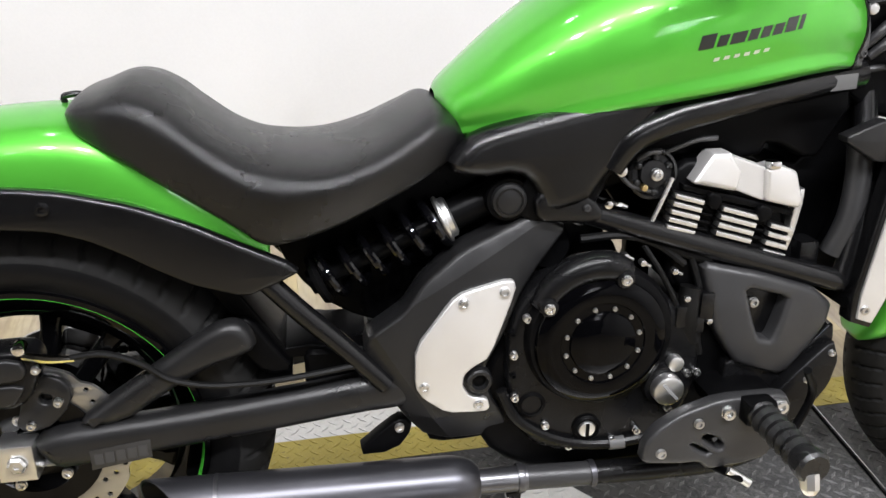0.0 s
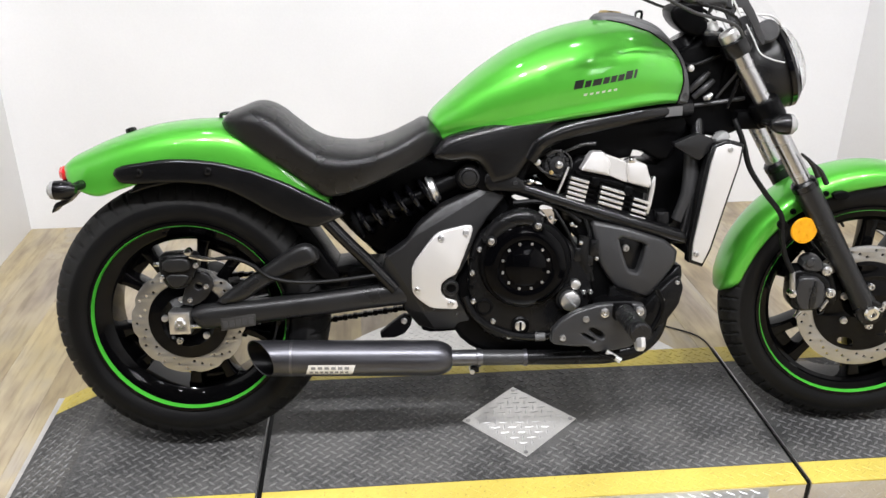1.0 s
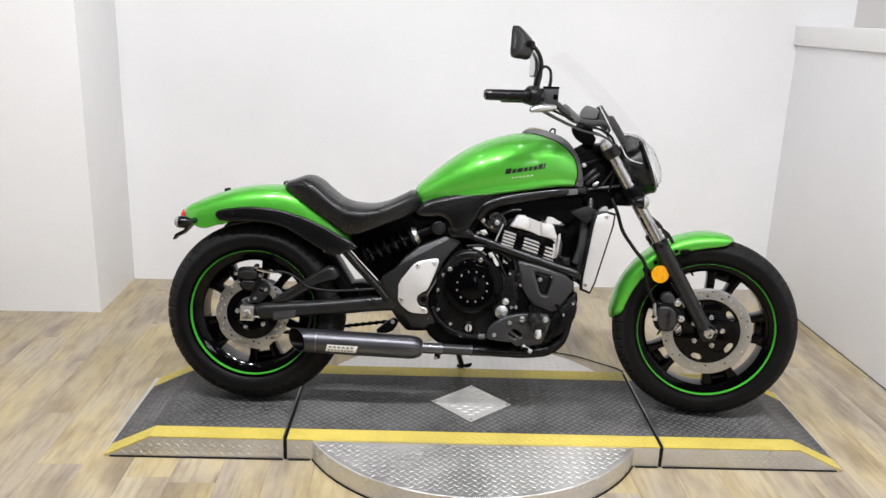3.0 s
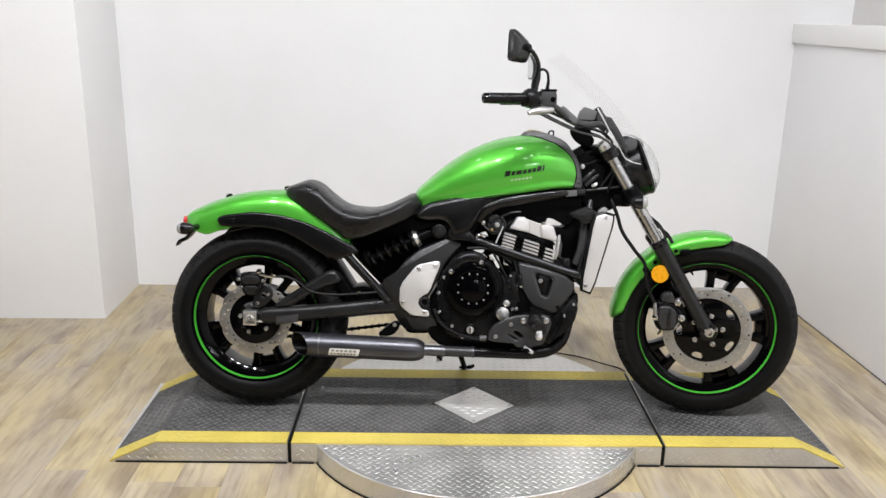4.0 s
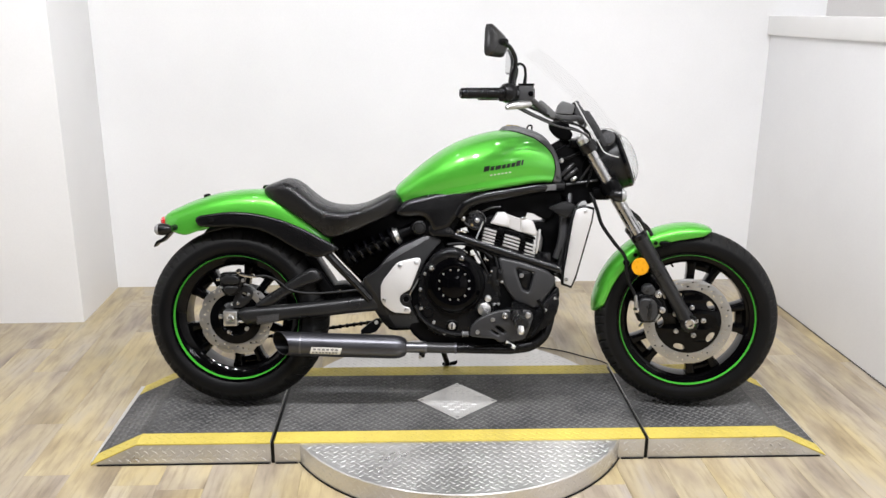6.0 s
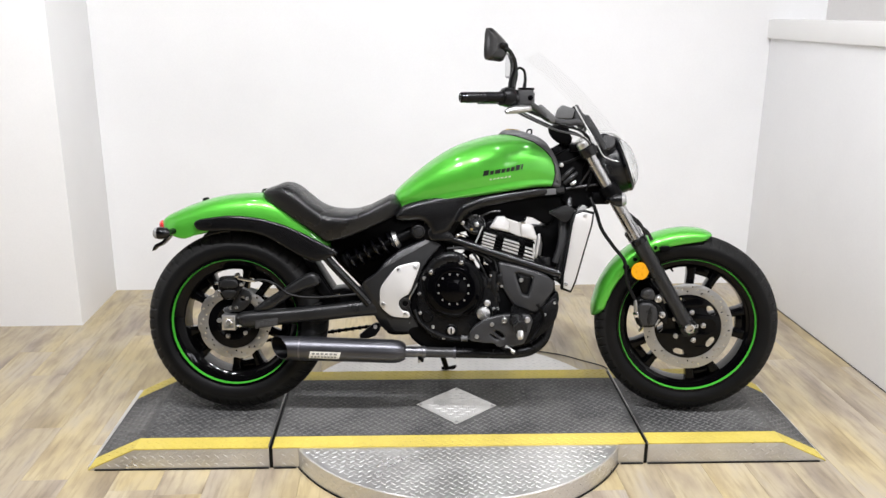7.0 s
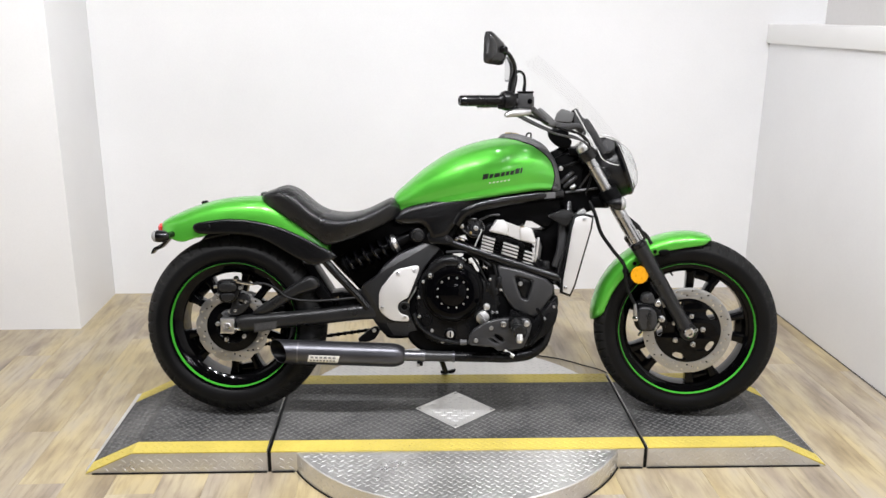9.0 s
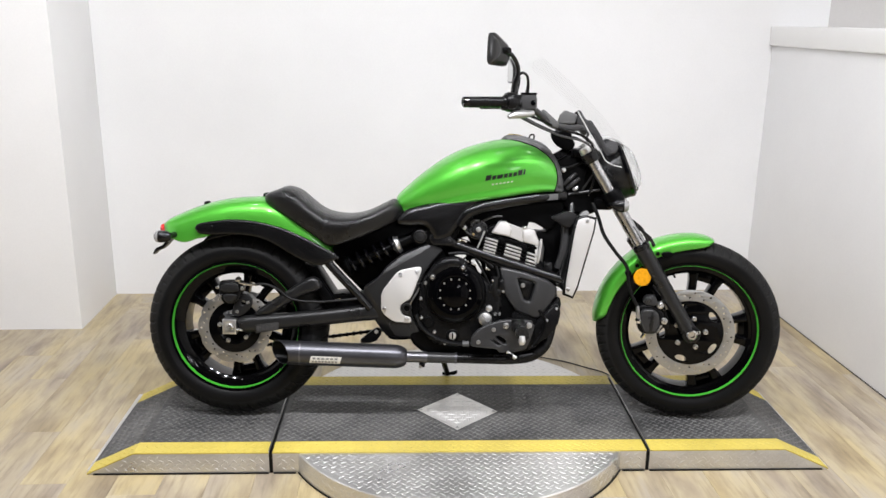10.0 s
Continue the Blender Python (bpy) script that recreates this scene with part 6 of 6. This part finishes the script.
# ---- front end
turned[0] = True
RAKE = Vector((-0.365, 0, 0.605)).normalized()
for s in (-1, 1):
    y = s * 0.1
    a0 = Vector((0.777, y, 0.321))
    leg = put("fork_lower", tube([tuple(a0 + RAKE * -0.028), tuple(a0 + RAKE * 0.0), tuple(a0 + RAKE * 0.06), tuple(a0 + RAKE * 0.2), tuple(a0 + RAKE * 0.325), tuple(a0 + RAKE * 0.345)], [0.02, 0.026, 0.024, 0.0255, 0.0275, 0.028], 40, 24), GREY_PLASTIC, "satin black lower fork leg")
    put("fork_tube", tube([tuple(a0 + RAKE * 0.34), tuple(a0 + RAKE * 0.72)], 0.0195, 2, 28), FORK_CHROME, "polished chrome fork tube")
    put("fork_top", lathe([(0.001, 0.0), (0.024, 0.0), (0.024, 0.02), (0.018, 0.026), (0.001, 0.028)], a0 + RAKE * 0.705, RAKE, 28), BRUSHED, "steel fork cap")
    put("fork_seal", lathe([(0.018, 0.0), (0.029, 0.0), (0.029, 0.014), (0.024, 0.02), (0.018, 0.02)], a0 + RAKE * 0.335, RAKE, 28, True), BLACK_PLASTIC, "", leg)
    for dx, dz in ((0.036, 0.014), (0.016, 0.03)):
        g = a0 + RAKE * 0.335 + Vector((dx, s * 0.02, dz))
        put("cable_guide", tube([tuple(g), tuple(g + RAKE * 0.035), tuple(g + RAKE * 0.06 + Vector((-0.012, 0, 0)))], [0.006, 0.005, 0.0025], 10, 8), FRAME_PAINT, "", leg)
    c = a0 + RAKE * 0.535
    put("lower_clamp", lathe([(0.019, -0.026), (0.03, -0.026), (0.033, -0.02), (0.033, 0.02), (0.03, 0.026), (0.019, 0.026)], c, RAKE, 28, True), ENGINE_BLACK, "black lower triple clamp")
    put("upper_clamp", lathe([(0.019, -0.022), (0.028, -0.022), (0.031, -0.016), (0.031, 0.01), (0.028, 0.014), (0.019, 0.014)], a0 + RAKE * 0.695, RAKE, 28, True), FRAME_PAINT, "black upper triple clamp")
    if s < 0:
        put("axle_boss", lathe([(0.001, -0.02), (0.03, -0.02), (0.031, 0.0), (0.028, 0.004), (0.018, 0.005), (0.001, 0.005)], (0.777, -0.119, 0.321), (0, -1, 0), 32), FRAME_PAINT, "", leg)
        put("axle_end", lathe([(0.007, 0.0), (0.0175, 0.0), (0.0175, 0.01), (0.014, 0.014), (0.0085, 0.014), (0.007, 0.006)], (0.777, -0.122, 0.323), (0, -1, 0), 28), CHROME, "bright axle end", leg)
        put("axle_core", knob(0.777, -0.12, 0.323, 0.0075, 0.006, 16), ENGINE_BLACK, "", leg)
        put("pinch_bolt", bolt_head(0.8, -0.118, 0.331, 0.007, 0.006), BOLT, "", leg)
    fs = put("front_signal", lathe([(0.001, -0.028), (0.01, -0.028), (0.019, -0.015), (0.0225, 0.0), (0.0225, 0.01), (0.001, 0.01)], (0.522, s * 0.15, 0.758), (1, 0, 0), 28), BLACK_PLASTIC, "black front signal with a clear lens")
    put("lens", lathe([(0.0222, 0.01), (0.021, 0.018), (0.014, 0.025), (0.001, 0.028)], (0.522, s * 0.15, 0.758), (1, 0, 0), 28), LENS, "clear lens", fs)
    put("stalk", tube([(0.505, s * 0.14, 0.758), (0.49, s * 0.11, 0.76), (0.488, s * 0.09, 0.76)], 0.011, 8, 12), BLACK_PLASTIC, "", fs)
put("clamp_bridge", box(0.44, 0.5, -0.09, 0.09, 0.735, 0.775, 0.008), ENGINE_BLACK, "black lower clamp bridge")
put("clamp_bridge", box(0.36, 0.42, -0.09, 0.09, 0.912, 0.936, 0.006), ENGINE_BLACK, "black upper clamp bridge")
# reflector
refl = put("fork_reflector", lathe([(0.001, 0.0), (0.03, 0.0), (0.03, 0.004), (0.0285, 0.006), (0.001, 0.0065)], (0.606, -0.113, 0.514), (0.15, -1, 0), 40), AMBER, "round amber reflector")
put("reflector_bracket", tube([(0.61, -0.1, 0.514), (0.655, -0.1, 0.514)], 0.008, 2, 8), ENGINE_BLACK, "", refl)
# front fender
ff = []
for deg, r_top, r_side, w in ((176.5, 0.328, 0.318, 0.03), (174, 0.331, 0.303, 0.048), (171, 0.333, 0.292, 0.06), (165, 0.334, 0.287, 0.066), (155, 0.335, 0.285, 0.07), (145, 0.3355, 0.284, 0.071), (132, 0.336, 0.284, 0.072), (118, 0.3365, 0.284, 0.072), (105, 0.337, 0.285, 0.072), (95, 0.337, 0.287, 0.071), (87, 0.336, 0.293, 0.068), (81, 0.333, 0.304, 0.062), (78, 0.329, 0.318, 0.05)):
    ff.append((deg, r_top, r_side, w))
ff = spline([(d / 100, a, b, w) for d, a, b, w in ff], 70)
pr = spline([(0.0, 0.96, 0), (0.3, 1.0, 0), (0.55, 0.97, 0), (0.76, 0.82, 0), (0.92, 0.52, 0), (0.985, 0.22, 0), (1.0, 0.0, 0)], 20)[:, :2]
rings = []
for d, rt, rs, w in ff:
    a = radians(d * 100)
    right = [(rs + (rt - rs) * f, -w * max(wf, 0)) for f, wf in pr]
    left = [(r, -y) for r, y in right[::-1][1:]]
    rings.append([(FW[0] + r * math.cos(a), y, FW[1] + r * math.sin(a)) for r, y in right + left])
front_fender = thick(put("front_fender", skin(rings, False, False), GREEN, "lime green metallic front fender", None, 60), 0.004)
put("fender_mount", plate([rounded([(0.668, 0.594), (0.705, 0.598), (0.71, 0.58), (0.678, 0.573)], 1)], -0.085, -0.07, 0.003, 2), ENGINE_BLACK, "", front_fender)
bolts([(0.593, 0.546), (0.66, 0.588)], -0.0715, 0.007, 0.006, ENGINE_BLACK)
bolts([(0.64, 0.573)], -0.0715, 0.006, 0.004, ENGINE_BLACK)
# caliper
fcal = [(0.598, 0.352), (0.598, 0.405), (0.607, 0.417), (0.640, 0.419), (0.668, 0.408), (0.690, 0.388), (0.693, 0.352), (0.682, 0.330), (0.664, 0.316), (0.618, 0.314), (0.602, 0.328)]
fc = put("front_caliper", plate([rounded(fcal, 1)], -0.106, -0.05, 0.008, 3), CASE_BLACK, "dark grey two-piston front brake caliper")
put("caliper_body", plate([rounded([(0.606, 0.352), (0.608, 0.396), (0.618, 0.405), (0.650, 0.404), (0.668, 0.386), (0.672, 0.350), (0.662, 0.328), (0.622, 0.322)], 1, 0.16)], -0.124, -0.104, 0.006, 3), COWL_GREY, "", fc)
put("caliper_rib", plate([rounded([(0.634, 0.33), (0.641, 0.398), (0.650, 0.398), (0.650, 0.332)], 1)], -0.1275, -0.122, 0.0015, 1), GREY_PLASTIC, "", fc)
put("caliper_piston", knob(0.630, -0.108, 0.438, 0.0095, 0.010, 28, 0.4), COWL_GREY, "", fc)
put("slider_boot", plate([rounded([(0.614, 0.418), (0.620, 0.446), (0.650, 0.452), (0.664, 0.430), (0.658, 0.412)], 1)], -0.112, -0.07, 0.005, 2), COWL_GREY, "", fc)
put("caliper_hanger", plate([rounded([(0.660, 0.425), (0.682, 0.425), (0.700, 0.385), (0.712, 0.345), (0.700, 0.325), (0.682, 0.345)], 1)], -0.098, -0.08, 0.004, 2), CASE_BLACK, "", fc)
for x, z in ((0.6716, 0.4175), (0.6863, 0.3635)):
    put("bolt", joined(knob(x, -0.095, z, 0.0118, 0.019, 24), bolt_head(x, -0.113, z, 0.0085, 0.005)), BOLT, "", fc)
put("banjo_bolt", joined(knob(0.600, -0.106, 0.363, 0.0105, 0.014, 6, 0.2), knob(0.600, -0.118, 0.363, 0.0075, 0.006, 20)), CHROME, "bright banjo bolt", fc)
put("brake_union", tube([(0.601, -0.112, 0.372), (0.597, -0.114, 0.395), (0.595, -0.112, 0.414)], [0.0075, 0.007, 0.006], 10, 12), STEEL, "", fc)
put("bleed_nipple", tube([(0.622, -0.112, 0.318), (0.611, -0.116, 0.304)], [0.006, 0.004], 2, 10), CHROME, "", fc)
put("pad_pin", tube([(0.662, -0.126, 0.326), (0.676, -0.126, 0.352)], 0.0035, 2, 10), BOLT, "", fc)
put("front_brake_hose", tube([(0.432, -0.1, 0.76), (0.444, -0.108, 0.735), (0.456, -0.11, 0.705), (0.470, -0.111, 0.662), (0.515, -0.112, 0.596), (0.555, -0.112, 0.544), (0.562, -0.112, 0.494), (0.575, -0.112, 0.45), (0.595, -0.112, 0.412)], 0.0062, 48, 10), SOFT_RUBBER, "black rubber front brake hose")
put("hose_clamp", knob(0.56, -0.105, 0.525, 0.011, 0.012, 20), ENGINE_BLACK)

# ---- headlamp, instrument, screen
HL = Vector((0.483, 0, 0.846))
hx = Vector((0.935, 0, 0.355)).normalized()
lamp = put("headlamp", lathe([(0.001, -0.06), (0.035, -0.058), (0.07, -0.035), (0.09, 0.0), (0.098, 0.035), (0.098, 0.06), (0.094, 0.065), (0.085, 0.065), (0.06, 0.03), (0.001, 0.02)], HL, hx, 56), GREY_PLASTIC, "black headlamp with a clear domed lens")
for v in lamp.data.vertices:
    v.co.y *= 0.92
rim = put("headlamp_rim", lathe([(0.088, 0.06), (0.0995, 0.058), (0.1, 0.068), (0.094, 0.076), (0.087, 0.076)], HL, hx, 56, True), GLOSS_BLACK, "gloss black lamp rim", lamp)
lens = put("headlamp_lens", lathe([(0.088, 0.066), (0.086, 0.082), (0.07, 0.098), (0.045, 0.108), (0.001, 0.113), (0.001, 0.109), (0.045, 0.104), (0.069, 0.094), (0.083, 0.079), (0.085, 0.066)], HL, hx, 56), LAMP_GLASS, "clear domed lamp lens", lamp)
put("reflector_bowl", lathe([(0.084, 0.06), (0.07, 0.035), (0.04, 0.022), (0.001, 0.02)], HL, hx, 48), CHROME, "", lamp)
put("lamp_mount", plate([rounded([(0.4, 0.79), (0.41, 0.88), (0.45, 0.905), (0.49, 0.87), (0.5, 0.79), (0.45, 0.76)], 1)], -0.06, 0.06, 0.006, 2), ENGINE_BLACK, "black headlamp bracket")
for s in (-1, 1):
    put("screen_bracket", plate([rounded([(0.404, 1.032), (0.418, 1.036), (0.432, 1.016), (0.458, 0.977), (0.484, 0.922), (0.471, 0.915), (0.442, 0.97), (0.42, 1.0), (0.408, 0.972), (0.398, 0.968), (0.41, 1.006)], 1)], *((-0.098, -0.09) if s < 0 else (0.09, 0.098)), 0.002, 2), HOUSING, "dark grey screen mounting plate")
    put("screen_rim", tube([(0.373, s * 0.1, 1.063), (0.394, s * 0.101, 1.028), (0.424, s * 0.101, 0.975)], 0.0022, 12, 8), FROSTED, "pale screen rim")
    fin = put("screen_fin", plate([rounded([(0.434, 0.962), (0.448, 0.968), (0.482, 0.944), (0.511, 0.919), (0.528, 0.889), (0.524, 0.881), (0.498, 0.887), (0.47, 0.9), (0.453, 0.929)], 1)], *((-0.104, -0.099) if s < 0 else (0.099, 0.104)), 0.0015, 2), SCREEN, "clear screen fin with a pale edge")
    fin.visible_shadow = False
    put("fin_boss", lathe([(0.001, 0.0), (0.024, 0.0), (0.024, 0.008), (0.02, 0.012), (0.001, 0.013)], (0.486, s * 0.082, 0.944), (0, s, 0.15), 32), HOUSING, "", fin)
    put("fin_edge", tube([(0.436, s * 0.1035, 0.96), (0.455, s * 0.1035, 0.928), (0.472, s * 0.1035, 0.9), (0.498, s * 0.1035, 0.887), (0.524, s * 0.1035, 0.881)], 0.0016, 30, 8), FROSTED, "", fin)
speedo = put("instrument", lathe([(0.001, -0.018), (0.04, -0.016), (0.052, -0.004), (0.054, 0.016), (0.05, 0.022), (0.046, 0.02), (0.001, 0.018)], (0.355, 0.0, 1.02), (-0.62, 0, 0.78), 40), BLACK_PLASTIC, "black round instrument housing")
put("dial", lathe([(0.001, 0.0), (0.045, 0.0), (0.045, 0.002), (0.001, 0.002)], (0.3435, 0.0, 1.0345), (-0.62, 0, 0.78), 40), GLOSS_BLACK, "dark dial glass", speedo)
put("instrument_hood", plate([rounded([(0.378, 1.064), (0.39, 1.056), (0.408, 1.033), (0.422, 0.985), (0.404, 0.99), (0.372, 1.024)], 1, 0.12)], -0.05, 0.05, 0.005, 2), HOUSING, "dark grey instrument cowl", speedo)
put("instrument_face", plate([rounded([(0.317, 1.05), (0.333, 1.067), (0.376, 1.053), (0.367, 1.02), (0.309, 1.022)], 1, 0.1)], -0.056, 0.056, 0.004, 2), TRIM_PLASTIC, "dark grey instrument box", speedo)
rings = []
for u in np.linspace(0, 1, 24):
    x = 0.25 + 0.288 * u
    z = 1.246 - 0.288 * u + 0.02 * math.sin(math.pi * u)
    w = 0.105 + 0.085 * math.sin(math.pi * min(1, u * 0.7 + 0.1)) - 0.05 * u * u
    w *= min(1.0, 0.55 + 4.0 * u)
    rings.append([(x - 0.07 * v * v * 0.75, w * v, z - 0.07 * v * v * 0.35) for v in np.linspace(-1, 1, 24)])
screen = put("windscreen", skin(rings, False, False), SCREEN, "clear acrylic windscreen")
screen.visible_shadow = False
put("screen_lip", tube([(0.458, -0.085, 0.978), (0.49, -0.07, 0.976), (0.52, -0.04, 0.963), (0.537, 0.0, 0.95), (0.52, 0.04, 0.963), (0.49, 0.07, 0.976), (0.458, 0.085, 0.978)], 0.0022, 40, 8), FROSTED, "pale lower lip of the screen", screen)

# ---- handlebar and controls
for s in (-1, 1):
    put("handlebar", tube([(0.4, s * 0.03, 0.995), (0.385, s * 0.08, 1.008), (0.34, s * 0.135, 1.008), (0.285, s * 0.19, 1.022), (0.235, s * 0.24, 1.062), (0.19, s * 0.28, 1.087), (0.137, s * 0.31, 1.0885), (0.03, s * 0.357, 1.087)], 0.0112, 50, 14), HOUSING, "satin dark grey handlebar")
    g0, g1 = Vector((0.137, s * 0.31, 1.0885)), Vector((0.024, s * 0.36, 1.087))
    gd = (g1 - g0).normalized()
    L = (g1 - g0).length
    grip = put("grip", lathe([(0.011, -0.006), (0.021, -0.005), (0.021, 0.0), (0.017, 0.005)] + [(0.0172 if k % 2 else 0.0164, 0.01 + (L - 0.03) * k / 18) for k in range(19)] + [(0.0175, L - 0.012), (0.016, L - 0.008), (0.011, L - 0.008)], g0, gd, 24), CASE_BLACK, "black rubber grip")
    put("bar_end", lathe([(0.001, L - 0.008), (0.0165, L - 0.008), (0.0165, L + 0.006), (0.013, L + 0.01), (0.006, L + 0.009), (0.001, L + 0.005)], g0, gd, 24), GLOSS_BLACK, "black bar-end weight", grip)
    sw = put("switch_block", lathe([(0.011, -0.045), (0.022, -0.045), (0.029, -0.036), (0.031, -0.016), (0.027, -0.006), (0.011, -0.006)], g0, gd, 24), CASE_BLACK, "black switch housing")
    put("lower_housing", box(0.128, 0.17, s * 0.303 - 0.02, s * 0.303 + 0.02, 1.062, 1.086, 0.008, 2), BLACK_PLASTIC, "", sw)
    m = put("brake_reservoir" if s < 0 else "clutch_perch", box(0.191, 0.237, s * 0.27 - 0.024, s * 0.27 + 0.024, 1.066, 1.114, 0.005), HOUSING, "black brake fluid reservoir" if s < 0 else "black clutch lever perch")
    if s < 0:
        put("sight_glass", lathe([(0.001, 0), (0.008, 0), (0.008, 0.002), (0.001, 0.003)], (0.228, -0.294, 1.087), (0, -1, 0), 20), GLOSS_BLACK, "", m)
        put("lever_perch", box(0.172, 0.193, s * 0.27 - 0.02, s * 0.27 + 0.02, 1.07, 1.112, 0.006), CASE_BLACK, "", m)
        put("reservoir_lid", box(0.188, 0.239, s * 0.27 - 0.026, s * 0.27 + 0.026, 1.112, 1.118, 0.002), ENGINE_BLACK, "", m)
    put("lever", tube([(0.228, s * 0.285, 1.056), (0.2, s * 0.3, 1.0525), (0.177, s * 0.313, 1.0505), (0.163, s * 0.32, 1.047), (0.154, s * 0.326, 1.0425)], [0.011, 0.0138, 0.0135, 0.0105, 0.007], 24, 14, squash=0.85), STEEL, "silver control lever")
    base = Vector((0.166, s * 0.295, 1.095))
    dx = 0.0 if s < 0 else -0.014
    outline = rounded([(-0.03, 0.05), (-0.012, 0.053), (0.028, 0.016), (0.031, -0.02), (0.018, -0.046), (-0.028, -0.043), (-0.033, -0.03)], 1, 0.16)
    if s < 0:
        centre, along, back = Vector((0.122, -0.345, 1.240)), Vector((0.66, 0.75, 0)), Vector((0.75, -0.66, 0))
    else:
        centre, along, back = Vector((0.138, 0.335, 1.213)), Vector((0.27, -0.963, 0)), Vector((0.963, 0.27, 0))

    def mirror_ring(k, d):
        return [centre + along * (u / 0.66 * k) + back * d + Z * (v * k) for u, v in outline]

    mirror = put("mirror", skin([mirror_ring(0.96, -0.005), mirror_ring(1.0, -0.003), mirror_ring(1.0, 0.002), mirror_ring(0.93, 0.006), mirror_ring(0.62, 0.017), mirror_ring(0.25, 0.021)]), MIRROR_SHELL, "gloss black wedge-shaped mirror on a bent stem")
    put("mirror_glass", skin([mirror_ring(0.9 if s < 0 else 0.84, -0.0058), mirror_ring(0.5, -0.006), mirror_ring(0.1, -0.0062)]), CHROME, "mirror glass", mirror)
    put("mirror_joint", lathe([(0.001, -0.012), (0.008, -0.011), (0.0115, 0.0), (0.008, 0.011), (0.001, 0.012)], (0.146, s * 0.36, centre.z), back, 20), CASE_BLACK, "", mirror)
    put("mirror_stem", tube([(base.x + dx, base.y, base.z), (0.172 + dx, s * 0.297, 1.15), (0.1775 + dx, s * 0.3, 1.166), (0.179 + dx, s * 0.305, 1.19), (0.164 + dx / 2, s * 0.325, centre.z - 0.016), (0.149, s * 0.352, centre.z - 0.004)], [0.0105, 0.0095, 0.008, 0.007, 0.0065, 0.0075], 40, 14), FRAME_PAINT, "", mirror)
    # HOUSING grey on this black cable puts its bright highlight into the colour.
    put("throttle_cable", tube([(0.16, s * 0.3, 1.058), (0.21, s * 0.26, 1.031), (0.3, s * 0.2, 0.99), (0.42, s * 0.13, 0.945), (0.44, s * 0.09, 0.88), (0.4, s * 0.06, 0.80)], 0.0036, 40, 8), HOUSING, "black control cable")
    put("throttle_cable", tube([(0.175, s * 0.285, 1.064), (0.23, s * 0.25, 1.042), (0.31, s * 0.19, 1.008), (0.42, s * 0.115, 0.96), (0.44, s * 0.09, 0.87), (0.42, s * 0.08, 0.78)], 0.0038, 40, 8), CASE_BLACK, "black control cable")
put("reservoir_hose", tube([(0.208, -0.285, 1.116), (0.2105, -0.288, 1.149), (0.205, -0.292, 1.171), (0.192, -0.295, 1.178), (0.182, -0.298, 1.172)], [0.0062, 0.0045, 0.0042, 0.0042, 0.005], 24, 10), BLACK_PLASTIC, "thin black stalk by the mirror")
for s in (-1, 1):
    put("bar_clamp", plate([rounded([(0.246, 1.06), (0.262, 1.069), (0.313, 1.024), (0.304, 1.006), (0.262, 1.022)], 1, 0.14)], *((-0.21, -0.17) if s < 0 else (0.17, 0.21)), 0.006, 2), TRIM_PLASTIC, "grey bar clamp")
put("bar_riser", plate([rounded([(0.286, 0.99), (0.291, 0.966), (0.31, 0.945), (0.336, 0.932), (0.362, 0.932), (0.372, 0.955), (0.36, 0.97), (0.356, 1.0), (0.32, 1.004)], 1)], -0.055, 0.055, 0.008, 2), ENGINE_BLACK, "black handlebar riser")
turned[0] = False
for x0, z0, x1, z1 in ((0.328, 0.812, 0.368, 0.851), (0.338, 0.798, 0.38, 0.834)):
    put("cable_sleeve", tube([(x0, -0.068, z0), ((x0 + x1) / 2, -0.074, (z0 + z1) / 2 + 0.002), (x1, -0.068, z1)], [0.0065, 0.0075, 0.006], 12, 12), COWL_GREY, "dark grey cable sleeve")
put("wiring", tube([(0.3, -0.05, 0.872), (0.335, -0.07, 0.868), (0.38, -0.07, 0.885), (0.42, -0.06, 0.9)], 0.005, 20, 8), SOFT_RUBBER, "black wiring behind the tank")
put("wiring", tube([(0.345, -0.06, 0.78), (0.4, -0.075, 0.789), (0.45, -0.075, 0.796)], 0.0045, 20, 8), HOUSING, "dark wiring under the steering head")
put("wire_clip", knob(0.3242, -0.078, 0.861, 0.0078, 0.006, 20, 0.3), BRUSHED, "round bright wire clip")
put("wire_clip", tube([(0.357, -0.08, 0.795), (0.366, -0.082, 0.799), (0.374, -0.08, 0.806)], [0.0045, 0.0065, 0.0045], 8, 10), BRUSHED, "oblong bright wire clip")

# ---------------------------------------------------------------- floor planks
PLANK_W, PLANK_L = 0.146, 1.22
plank_bm = box(-PLANK_W / 2 + 0.0002, PLANK_W / 2 - 0.0002, -PLANK_L / 2 + 0.0002, PLANK_L / 2 - 0.0002, -0.0115, 0.0, 0.0006, 1)
plank_me = bpy.data.meshes.new("plank")
plank_bm.to_mesh(plank_me)
plank_bm.free()
plank_me.materials.append(OAK)
rng = random.Random(5)
px = LEFT + PLANK_W / 2
while px < RIGHT + 0.05:
    first = rng.uniform(0.2, 1.0)
    top, length = BACK + 0.05, PLANK_L * first
    while top > -3.6:
        p = new("plank", plank_me)
        p.parent = floor
        p.location, p.scale = (px, top - length / 2, 0.0), (1, length / PLANK_L, 1)
        top, length = top - length, PLANK_L
    px += PLANK_W
